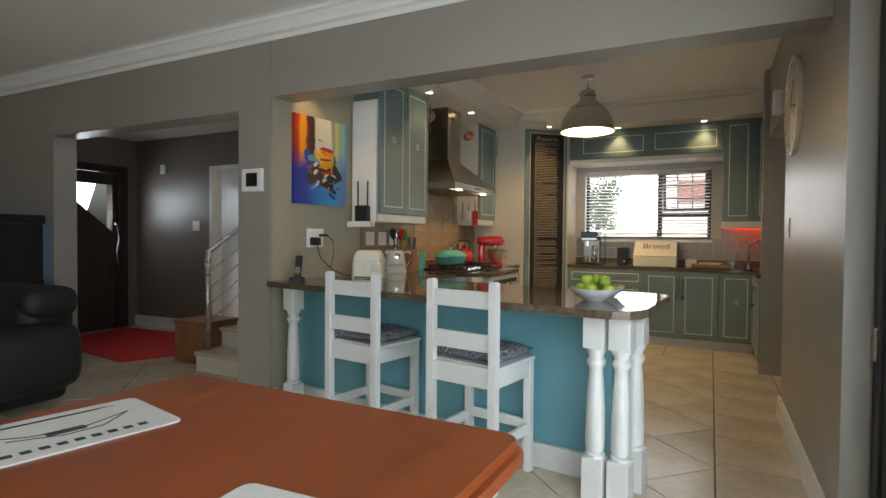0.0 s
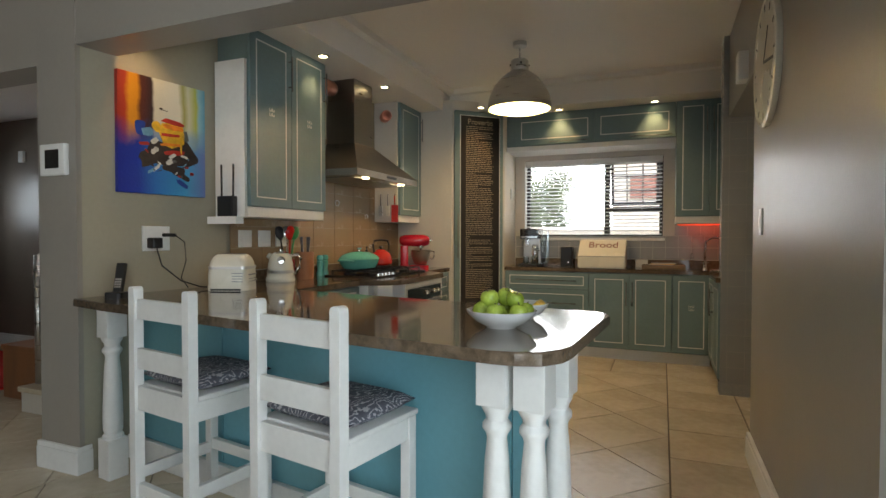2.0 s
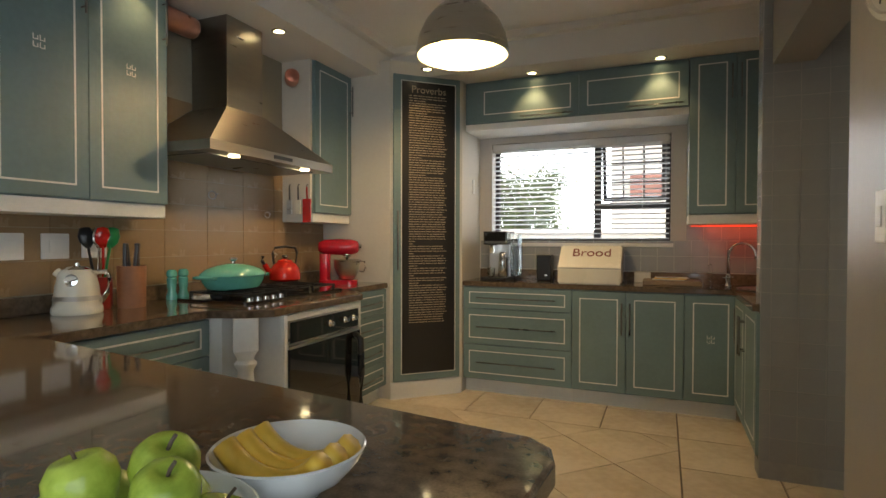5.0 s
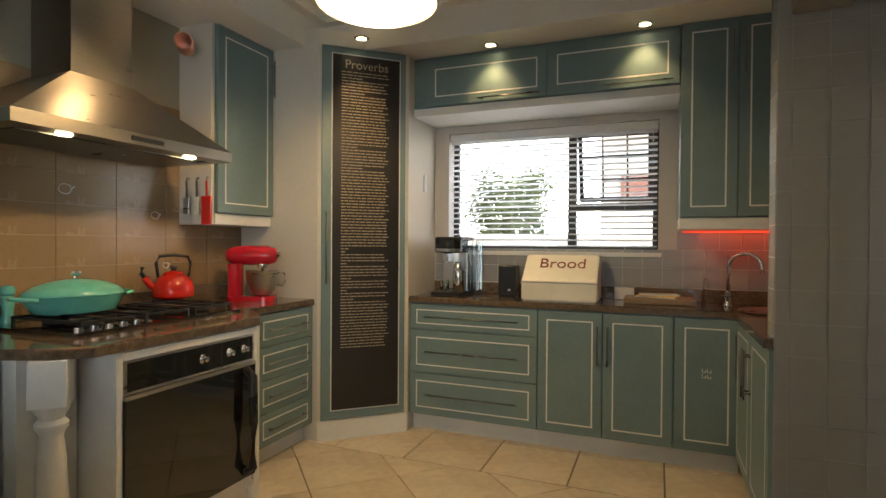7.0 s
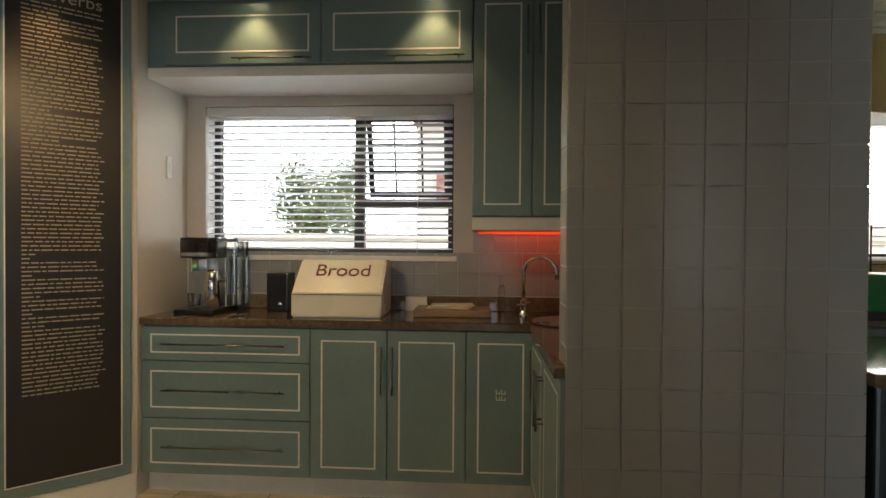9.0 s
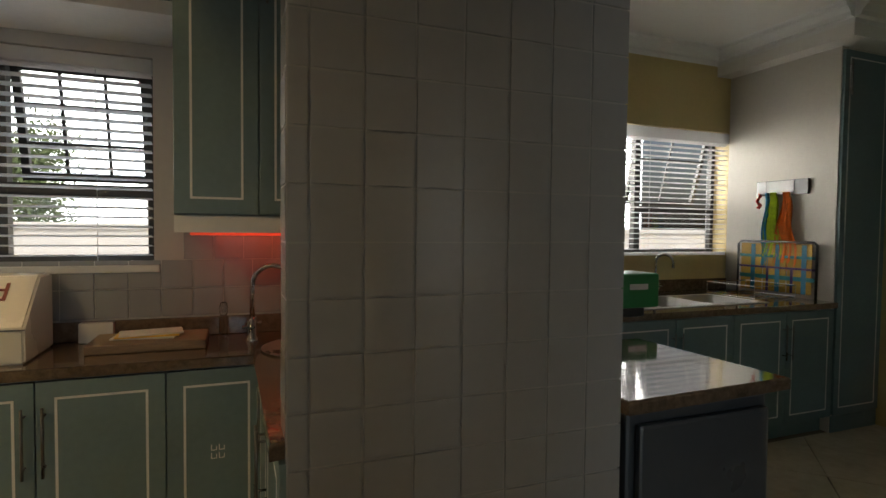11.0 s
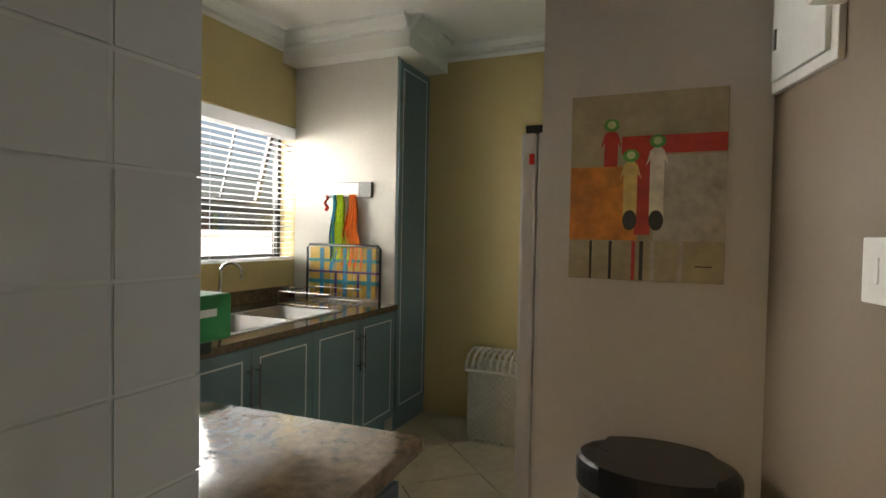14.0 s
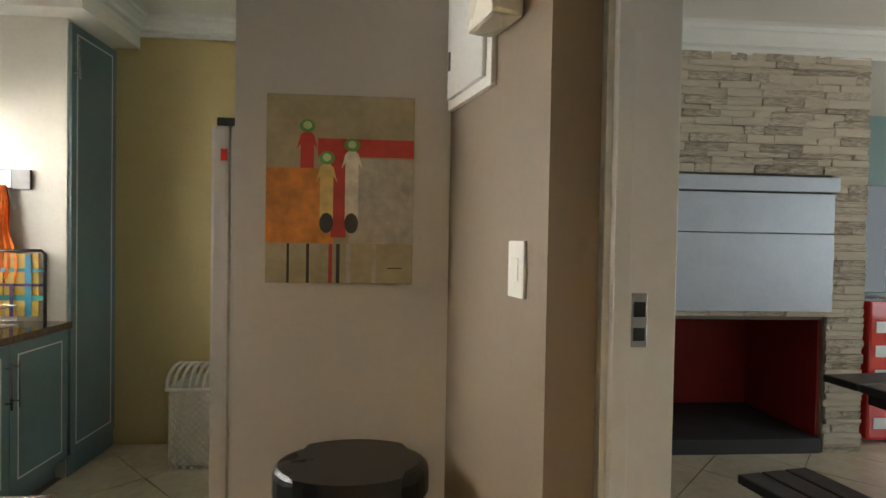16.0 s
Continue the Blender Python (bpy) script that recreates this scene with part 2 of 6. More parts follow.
def boxes(name, rows, material, parent=None, bevel=0.0, at=None):
    bm = bmesh.new()
    for r in rows:
        add_box(bm, *r, bevel)
    return mesh_part(name, bm, material, parent, at)


def slab(name, outline, z0, z1, material, parent=None, bevel=0.0):
    bm = bmesh.new()
    lo = [bm.verts.new((x, y, z0)) for x, y in outline]
    hi = [bm.verts.new((x, y, z1)) for x, y in outline]
    bm.faces.new(lo[::-1])
    top = bm.faces.new(hi)
    n = len(outline)
    for i in range(n):
        bm.faces.new((lo[i], lo[(i + 1) % n], hi[(i + 1) % n], hi[i]))
    if bevel:
        bmesh.ops.bevel(bm, geom=list(top.edges), offset=bevel, segments=3, affect="EDGES", profile=0.5)
    return mesh_part(name, bm, material, parent)


def rounded(x0, x1, y0, y1, r, n=6):
    pts = []
    for cx, cy, a in ((x1 - r, y0 + r, -90), (x1 - r, y1 - r, 0), (x0 + r, y1 - r, 90), (x0 + r, y0 + r, 180)):
        pts += [(cx + r * math.cos(radians(a + 90 * i / n)), cy + r * math.sin(radians(a + 90 * i / n))) for i in range(n + 1)]
    return pts


def add_lathe(bm, profile, seg=24, m=None, sx=1.0, sy=1.0, caps=(True, True)):
    rings = []
    for r, z in profile:
        rings.append([bm.verts.new((max(r, 1e-4) * sx * math.cos(2 * math.pi * i / seg), max(r, 1e-4) * sy * math.sin(2 * math.pi * i / seg), z)) for i in range(seg)])
    for a, b in zip(rings, rings[1:]):
        for i in range(seg):
            bm.faces.new((a[i], a[(i + 1) % seg], b[(i + 1) % seg], b[i]))
    if caps[0]:
        bm.faces.new(rings[0][::-1])
    if caps[1]:
        bm.faces.new(rings[-1])
    if m is not None:
        bmesh.ops.transform(bm, matrix=m, verts=[v for r in rings for v in r])


def lathe(name, profile, material, parent=None, at=None, seg=24, sx=1.0, sy=1.0, smooth=True, caps=(True, True)):
    bm = bmesh.new()
    add_lathe(bm, profile, seg, None, sx, sy, caps)
    ob = mesh_part(name, bm, material, parent, at, smooth)
    if smooth:
        e = ob.modifiers.new("split", "EDGE_SPLIT")
        e.split_angle = radians(40)
    return ob


def add_tube(bm, pts, r, seg=8):
    pts = [Vector(p) for p in pts]
    rings = []
    for i, p in enumerate(pts):
        d = (pts[min(i + 1, len(pts) - 1)] - pts[max(i - 1, 0)]).normalized()
        u = d.cross(Vector((0, 0, 1)))
        if u.length < 0.05:
            u = d.cross(Vector((1, 0, 0)))
        u.normalize()
        w = d.cross(u)
        rings.append([bm.verts.new(p + r * (u * math.cos(2 * math.pi * k / seg) + w * math.sin(2 * math.pi * k / seg))) for k in range(seg)])
    for a, b in zip(rings, rings[1:]):
        for k in range(seg):
            bm.faces.new((a[k], a[(k + 1) % seg], b[(k + 1) % seg], b[k]))
    bm.faces.new(rings[0])
    bm.faces.new(rings[-1][::-1])


def tube(name, pts, r, material, parent=None, seg=8, at=None):
    bm = bmesh.new()
    add_tube(bm, pts, r, seg)
    return mesh_part(name, bm, material, parent, at, True)


def arc(c, r, a0, a1, n, plane="xz"):
    out = []
    for i in range(n + 1):
        a = radians(a0 + (a1 - a0) * i / n)
        u, v = r * math.cos(a), r * math.sin(a)
        out.append({"xz": (c[0] + u, c[1], c[2] + v), "yz": (c[0], c[1] + u, c[2] + v), "xy": (c[0] + u, c[1] + v, c[2])}[plane])
    return out


def thing(name, label, category, x, y, z=0.0, turn=0.0, group="", kind=""):
    e = new(name)
    e.empty_display_size = 0.1
    e.matrix_basis = pose(x, y, z, 0, 0, turn)
    return tagged(e, label, category, group, kind)


def structure(ob, label, category=""):
    return tagged(ob, label, category or ob.name.split("_")[0], kind="structure")


def text(name, body, size, material, parent, m, extrude=0.0012):
    cu = bpy.data.curves.new(name, "FONT")
    cu.body, cu.size, cu.align_x, cu.align_y, cu.extrude = body, size, "CENTER", "CENTER", extrude
    tmp = bpy.data.objects.new(name, cu)
    me = bpy.data.meshes.new_from_object(tmp)
    bpy.data.objects.remove(tmp)
    me.materials.clear()
    me.materials.append(material)
    ob = new(name, me)
    ob.parent = parent
    ob.matrix_basis = m
    return ob

# ---- structure ----
structure(box("floor", -8.2, 6.5, -3.4, 8.2, -0.1, -0.006, M_GROUT), "dark grouted bed under cream ceramic floor tiles")
wk = slab("wall_kitchen_west", [(-3.2, 2.93), (-2.912, 2.93), (-2.79, 3.80), (-2.78, 7.25), (-3.2, 7.25)], 0, 2.75, M_WALLK)
structure(wk, "olive painted wall behind the stove")
structure(box("wall_pier", -3.204, -2.908, 2.924, 2.95, 0, 2.75, M_WALL), "taupe painted pier beside the breakfast counter")
structure(box("beam", -2.92, 0.28, 2.93, 3.13, 2.17, 2.75, M_WALL), "taupe painted beam over the breakfast counter")
structure(boxes("wall_arch", [(-5.52, -3.2, 2.93, 3.13, 2.10, 2.75), (-8.2, -5.52, 2.93, 3.13, 0, 2.75)], M_WALL), "taupe painted wall with an opening to the hall", "wall")
structure(boxes("wall_north", [(-3.2, -1.62, 7.08, 7.25, 0, 2.75), (-0.18, 1.36, 7.08, 7.25, 0, 2.75), (-1.62, -0.18, 7.08, 7.25, 0, 1.19), (-1.62, -0.18, 7.08, 7.25, 2.06, 2.75)], M_GREYW), "grey painted wall round the kitchen window", "wall")
we = structure(box("wall_east", 0.275, 0.46, 2.62, 4.48, 0, 2.75, M_WALL), "taupe semi-gloss wall that carries the clock")
structure(box("wall_header", 0.275, 0.46, 4.48, 5.72, 2.12, 2.75, M_WALL), "taupe header over the passage to the scullery", "wall")
structure(box("wall_reveal", 0.271, 0.36, 2.58, 2.62, 0, 2.75, M_WALL), "taupe painted end of the wall beside the patio door", "wall")
pier = structure(box("wall_tiled", 0.236, 1.118, 5.735, 5.87, 0, 2.8, M_TILEGROUT), "tiled wall between kitchen and scullery", "wall")
structure(box("wall_divide", 0.97, 1.112, 5.87, 7.9, 0, 2.8, M_GREYW), "grey wall between kitchen and scullery", "wall")
structure(slab("wall_pantry", [(-2.92, 6.22), (-2.17, 6.22), (-1.73, 6.62), (-1.73, 7.08), (-2.92, 7.08)], 0, 2.6, M_CREAM), "cream walls of the corner pantry", "wall")
structure(boxes("wall_scullery_north", [(1.0, 2.3, 7.85, 8.05, 0, 2.85), (3.93, 4.6, 7.85, 8.05, 0, 2.85), (2.3, 3.93, 7.85, 8.05, 0, 1.18), (2.3, 3.93, 7.85, 8.05, 2.18, 2.85)], M_SCUL), "ochre painted wall round the scullery window", "wall")
structure(box("wall_scullery_east", 4.42, 4.6, 4.6, 7.9, 0, 2.85, M_SCUL), "ochre painted wall of the scullery", "wall")
structure(box("wall_tall_cupboard", 3.93, 4.42, 6.985, 7.85, 0, 2.62, M_CREAM), "cream side of the built-in tall cupboard", "wall")
structure(box("wall_art", 2.57, 2.7, 4.8, 5.64, 0, 2.85, M_GREYW), "warm grey wall that carries the canvas", "wall")
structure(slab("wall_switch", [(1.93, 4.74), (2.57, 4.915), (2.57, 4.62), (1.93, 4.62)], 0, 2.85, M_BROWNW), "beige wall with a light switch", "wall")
structure(box("wall_braai_back", 2.57, 6.4, 4.5, 4.62, 0, 2.85, M_TEALW), "teal painted wall of the patio room", "wall")
structure(boxes("wall_passage", [(0.46, 0.98, 4.42, 4.48, 0, 2.85), (0.98, 1.93, 4.45, 4.64, 2.1, 2.85)], M_WALLK), "beige wall round the patio doorway", "wall")
structure(boxes("wall_patio", [(0.46, 6.4, -3.4, -3.2, 0, 0.3), (0.46, 6.4, -3.4, -3.2, 2.3, 2.85), (0.46, 1.0, -3.4, -3.2, 0.3, 2.3), (5.4, 6.4, -3.4, -3.2, 0.3, 2.3), (6.2, 6.4, -3.2, 4.6, 0, 2.85)], M_TEALW), "teal painted walls of the patio room", "wall")
# the south opening is out of view, added to hold the fill lamp
structure(boxes("wall_living", [(-8.2, -8.0, -3.4, 2.93, 0, 2.75), (-8.0, -4.0, -3.4, -3.2, 0, 2.75), (-1.2, 0.46, -3.4, -3.2, 0, 2.75), (-4.0, -1.2, -3.4, -3.2, 0, 0.5), (-4.0, -1.2, -3.4, -3.2, 2.4, 2.75), (0.36, 0.5, -3.2, -1.2, 0, 2.75), (0.36, 0.5, -1.2, 2.58, 2.15, 2.75)], M_WALL), "taupe painted walls of the living room", "wall")
structure(boxes("wall_hall", [(-7.3, -7.1, 3.13, 3.5, 0, 2.6), (-7.3, -7.1, 4.5, 7.2, 0, 2.6), (-7.3, -7.1, 3.5, 4.5, 2.1, 2.6), (-7.1, -5.68, 4.78, 4.93, 0, 2.6), (-5.68, -4.9, 4.78, 4.93, 2.03, 2.6), (-4.9, -4.42, 4.78, 4.93, 0, 2.6), (-4.42, -4.3, 4.78, 7.2, 0, 3.6), (-4.4, -3.2, 7.05, 7.2, 0, 3.6)], M_HALL), "taupe painted walls of the entrance hall", "wall")
structure(boxes("wall_room_beyond", [(-7.1, -4.42, 7.0, 7.2, 0, 2.6)], M_SCUL), "ochre wall of a room beyond the hall", "wall")
structure(box("ceiling_living", -8.2, 0.5, -3.4, 2.93, 2.68, 2.8, M_CEIL), "off-white plaster ceiling of the living room")
structure(boxes("ceiling_kitchen", [(-2.92, 1.3, 3.13, 7.08, 2.74, 2.8), (-2.92, -2.27, 3.13, 7.08, 2.5, 2.74), (-2.27, 1.2, 6.42, 7.08, 2.5, 2.74), (-2.27, -2.2, 3.13, 6.42, 2.69, 2.74), (-2.2, 1.2, 6.35, 6.42, 2.69, 2.74)], M_CEIL), "off-white kitchen ceiling with a dropped edge")
structure(box("ceiling_scullery", 0.46, 6.5, -3.4, 8.05, 2.82, 2.95, M_CEIL), "off-white ceiling of scullery and patio room")
structure(box("ceiling_hall", -7.3, -4.3, 3.13, 7.2, 2.46, 2.6, M_CEIL), "off-white ceiling of the entrance hall")
structure(box("ceiling_stairs", -4.3, -3.2, 3.13, 7.2, 3.6, 3.7, M_CEIL), "off-white ceiling over the stairs")
structure(box("ceiling_bulkhead", 3.78, 4.42, 6.82, 7.85, 2.62, 2.82, M_CEIL), "dropped ceiling over the tall cupboard")


def cornice(name, path, z, label, s=0.1):
    """Stepped plaster moulding along a path; the room lies to the left of the walk."""
    prof = [(0, 0), (0.02, 0), (0.025, 0.25), (0.3, 0.3), (0.35, 0.5), (0.6, 0.75), (0.7, 0.78), (0.75, 0.95), (1, 1.0), (0, 1.0)]
    bm = bmesh.new()
    for (ax, ay), (bx, by) in zip(path, path[1:]):
        d = Vector((bx - ax, by - ay, 0)).normalized()
        n = Vector((-d.y, d.x, 0))
        ra = [bm.verts.new(Vector((ax, ay, z)) + n * u * s + Vector((0, 0, (v - 1) * s))) for u, v in prof]
        rb = [bm.verts.new(Vector((bx, by, z)) + n * u * s + Vector((0, 0, (v - 1) * s))) for u, v in prof]
        for i in range(len(prof)):
            j = (i + 1) % len(prof)
            bm.faces.new((ra[i], ra[j], rb[j], rb[i]))
        bm.faces.new(ra)
        bm.faces.new(rb)
    return structure(mesh_part(name, bm, M_CORN), label, "cornice")


cornice("trim_cornice_living", [(0.36, 2.926), (-8.0, 2.926)], 2.68, "white stepped plaster cornice of the living room", 0.13)
cornice("trim_cornice_scullery", [(4.42, 6.82), (3.78, 6.82), (3.78, 7.85)], 2.82, "cream stepped plaster cornice", 0.1201)
cornice("trim_cornice_window", [(3.78, 7.848), (1.36, 7.848)], 2.82, "cream stepped plaster cornice over the scullery window", 0.12)
cornice("trim_cornice_east", [(4.418, 4.62), (4.418, 6.82)], 2.82, "cream stepped plaster cornice on the ochre wall", 0.12)
cornice("trim_cornice_patio", [(4.15, 1.7), (4.15, 4.5)], 2.82, "white plaster cornice over the stone wall", 0.16)


def skirting(name, x0, x1, y0, y1, label):
    bm = bmesh.new()
    add_box(bm, x0, x1, y0, y1, 0, 0.115, 0.006)
    add_box(bm, x0 + 0.003, x1 - 0.003, y0 + 0.003, y1 - 0.003, 0.115, 0.14, 0.004)
    return structure(mesh_part(name, bm, M_WHITE), label, "baseboard")


skirting("baseboard_east", 0.253, 0.278, 2.62, 4.48, "white moulded skirting along the taupe wall")
skirting("baseboard_pier", -3.225, -2.90, 2.905, 2.99, "white moulded skirting round the pier")
skirting("baseboard_hall", -7.1, -5.7, 4.755, 4.785, "white skirting in the entrance hall")
skirting("baseboard_arch", -8.0, -5.5, 2.905, 2.935, "white skirting along the living room wall")


# ---- windows ----
def window(name, x0, x1, z0, z1, y, split, bars_x, bars_z, label, open_sash=True):
    """A dark window in a wall that faces south, with one plain pane and one barred sash."""
    root = thing(name, label, "window", (x0 + x1) / 2, y, z0, kind="structure")
    w, h = (x1 - x0) / 2, z1 - z0
    sx = split - (x0 + x1) / 2
    boxes("frame", [(-w, w, 0, 0.05, 0, 0.035), (-w, w, 0, 0.05, h - 0.035, h), (-w, -w + 0.035, 0, 0.05, 0.035, h - 0.035), (w - 0.035, w, 0, 0.05, 0.035, h - 0.035), (sx - 0.028, sx + 0.028, -0.004, 0.054, 0.035, h - 0.035), (sx + 0.028, w - 0.035, -0.002, 0.052, h * 0.33, h * 0.33 + 0.05)], M_ALU, root)
    box("pane", -w + 0.035, sx - 0.028, 0.022, 0.026, 0.035, h - 0.035, M_GLASS, root).visible_shadow = False
    box("pane", sx + 0.028, w - 0.035, 0.022, 0.026, 0.035, h * 0.33, M_GLASS, root).visible_shadow = False
    a, b, lo, hi = sx + 0.03, w - 0.037, h * 0.33 + 0.052, h - 0.037
    rows = [(a, b, 0, 0.03, -0.03 + hi - lo, hi - lo), (a, b, 0, 0.03, 0, 0.035), (a, a + 0.03, 0, 0.03, 0.035, hi - lo - 0.03), (b - 0.03, b, 0, 0.03, 0.035, hi - lo - 0.03)]
    rows += [(a + (b - a) * k / bars_x - 0.006, a + (b - a) * k / bars_x + 0.006, 0.008, 0.022, 0.035, hi - lo - 0.03) for k in range(1, bars_x)]
    rows += [(a + 0.03, b - 0.03, 0.006, 0.02, (hi - lo) * k / bars_z - 0.006, (hi - lo) * k / bars_z + 0.006) for k in range(1, bars_z)]
    rows = [(p, q, r, s, t0 - (hi - lo), t1 - (hi - lo)) for p, q, r, s, t0, t1 in rows]
    boxes("sash", rows, M_ALU, root, at=pose(0, 0.03, hi, 16 if open_sash else 0))
    # plaster sill
    box("sill", -w - 0.02, w + 0.02, -0.13, 0.0, -0.03, 0.0, M_WHITE, root, 0.005)
    return root


window("window_1", -1.62, -0.18, 1.205, 2.06, 7.19, -0.74, 3, 3, "dark framed kitchen window with one barred sash tilted open")
window("window_2", 2.3, 3.93, 1.19, 2.18, 7.99, 3.12, 2, 3, "dark framed scullery window with one barred sash tilted open")


def blind(x0, x1, z0, z1, y, label, tilt, pelmet):
    root = thing("venetian_blind", label, "blind", (x0 + x1) / 2, y, z0, group="venetian blinds")
    w, h = (x1 - x0) / 2, z1 - z0
    box("headrail", -w, w, -0.03, 0.03, h - pelmet, h, M_BLIND, root, 0.004)
    box("bottom_rail", -w, w, -0.022, 0.022, 0, 0.02, M_BLIND, root, 0.004)
    bm = bmesh.new()
    add_box(bm, -w + 0.004, w - 0.004, -0.021, 0.021, -0.0012, 0.0012)
    me = bpy.data.meshes.new("slat")
    bm.to_mesh(me)
    bm.free()
    me.materials.append(M_BLIND)
    n = int((h - pelmet - 0.03) / 0.0385)
    for i in range(n):
        s = new("slat", me)
        s.parent = root
        s.matrix_basis = pose(0, 0, 0.045 + i * (h - pelmet - 0.055) / (n - 1), tilt + random.uniform(-1.5, 1.5), 0, 0)
    for u in (-0.72, 0, 0.72):
        tube("cord", [(u * w, -0.023, 0.01), (u * w, -0.023, h - pelmet)], 0.0016, M_BLIND, root, 5)
    return root


blind(-1.615, -0.185, 1.20, 2.055, 7.115, "white venetian blind with open slats in the kitchen window", -9, 0.055)
blind(2.31, 3.925, 1.185, 2.17, 7.875, "white venetian blind with open slats in the scullery window", -7, 0.085)

# ---- outdoors ----
structure(box("ground", -60, 60, 8.3, 90, -0.3, -0.12, M_PAVE), "pale paving outside the windows")
structure(box("ground_south", -60, 60, -60, -3.5, -0.3, -0.12, M_PAVE), "pale paving outside the living room", "ground")
gw = thing("garden_wall", "white plastered garden wall outside the windows", "wall", 0, 11.6, -0.12)
box("wall_body", -9, 9, 0, 0.2, 0, 1.45, M_OUTW, gw)
box("coping", -9, 9, -0.03, 0.23, 1.45, 1.52, M_OUTW, gw, 0.01)
nh = thing("neighbour_house", "white house with a red wall panel and a tiled roof", "house", 2.2, 16, -0.12)
box("wall_body", -3.6, 6.5, 0, 5, 0, 4.6, M_OUTW, nh)
box("red_panel", -3.17, -2.45, -0.05, 0, 2.35, 2.9, M_BRICKOUT, nh)
box("window", 1.2, 2.2, -0.04, 0, 1.7, 2.7, M_ALU, nh)
slab("roof", [(-4.0, -0.5), (6.9, -0.5), (6.9, 5.5), (-4.0, 5.5)], 4.6, 4.8, M_BRICKOUT, nh)


def tree(x, y, h, spread, label):
    root = thing("tree", label, "tree", x, y, -0.12)
    bm = bmesh.new()
    add_lathe(bm, [(0.16, 0), (0.12, h * 0.3), (0.09, h * 0.6), (0.03, h * 0.85)], 10)
    tips = []
    for k in range(9):
        a = k * 2.4
        z = h * (0.35 + 0.05 * k)
        t = (math.cos(a) * spread * 0.7, math.sin(a) * spread * 0.7, z + h * 0.15)
        add_tube(bm, [(0, 0, z - 0.2), (t[0] * 0.5, t[1] * 0.5, z + 0.05), t], 0.04, 6)
        tips.append(Vector(t))
    mesh_part("trunk", bm, M_BARK, root)
    bm = bmesh.new()
    rng = random.Random(5)
    for _ in range(11000):
        c = rng.choice(tips) + Vector((rng.gauss(0, spread * 0.27), rng.gauss(0, spread * 0.27), rng.gauss(0.05, h * 0.085)))
        u = Vector((rng.gauss(0, 1), rng.gauss(0, 1), rng.gauss(0, 0.6))).normalized() * rng.uniform(0.028, 0.05)
        w = u.orthogonal().normalized() * 0.018
        bm.faces.new([bm.verts.new(p) for p in (c - u, c + w, c + u, c - w)])
    tagged(mesh_part("leaves", bm, M_LEAF, root), kind="stuff")


tree(-3.07, 14.2, 2.9, 0.8, "leafy green garden tree behind the white wall")

# ---- cabinets ----


def front(parent, x0, x1, z0, z1, handle="v", side=1, motif=False, y=0.0, inset=0.055, material=None):
    """A cabinet front facing -y, with a painted white line and a bar handle."""
    g = 0.002
    d = box("door" if handle == "v" else "drawer_front", x0 + g, x1 - g, y - 0.02, y, z0 + g, z1 - g, material or M_SAGE, parent, 0.003)
    w = 0.008
    i = min(inset, (z1 - z0) * 0.22)
    a, b, c, e = x0 + inset, x1 - inset, z0 + i, z1 - i
    f = y - 0.0215
    boxes("white_line", [(a, b, f, y - 0.0195, c, c + w), (a, b, f, y - 0.0195, e - w, e), (a, a + w, f, y - 0.0195, c + w, e - w), (b - w, b, f, y - 0.0195, c + w, e - w)], M_WHITE, d)
    bm = bmesh.new()
    if handle == "v":
        hx = x1 - 0.028 if side > 0 else x0 + 0.028
        hz = z0 + 0.14 if z0 > 1.1 else z1 - 0.28
        L = 0.2
        add_tube(bm, [(hx, y - 0.05, hz - 0.03), (hx, y - 0.05, hz + L)], 0.005)
        for q in (hz, hz + L - 0.03):
            add_tube(bm, [(hx, y - 0.018, q), (hx, y - 0.05, q)], 0.004)
    else:
        m, L = (x0 + x1) / 2, (x1 - x0) * 0.36
        zz = (z0 + z1) / 2 if handle == "h" else z0 + 0.022
        if handle == "b":
            m += (x1 - x0) * 0.2
            L = (x1 - x0) * 0.25
        add_tube(bm, [(m - L, y - 0.05, zz), (m + L, y - 0.05, zz)], 0.0045)
        for q in (m - L + 0.03, m + L - 0.03):
            add_tube(bm, [(q, y - 0.018, zz), (q, y - 0.05, zz)], 0.004)
    mesh_part("handle", bm, M_DARKST, d, smooth=True)
    if motif:
        cx, cz = (x0 + x1) / 2, (z0 + z1) / 2 + 0.04
        rows = []
        for u, v in ((-0.022, 0.0), (0.004, 0.0), (-0.022, 0.03), (0.004, 0.03)):
            rows += [(cx + u, cx + u + 0.02, f, y - 0.0195, cz + v, cz + v + 0.003), (cx + u, cx + u + 0.003, f, y - 0.0195, cz + v + 0.003, cz + v + 0.022), (cx + u + 0.017, cx + u + 0.02, f, y - 0.0195, cz + v + 0.003, cz + v + 0.016)]
        boxes("painted_motif", rows, M_WHITE, d)
    return d


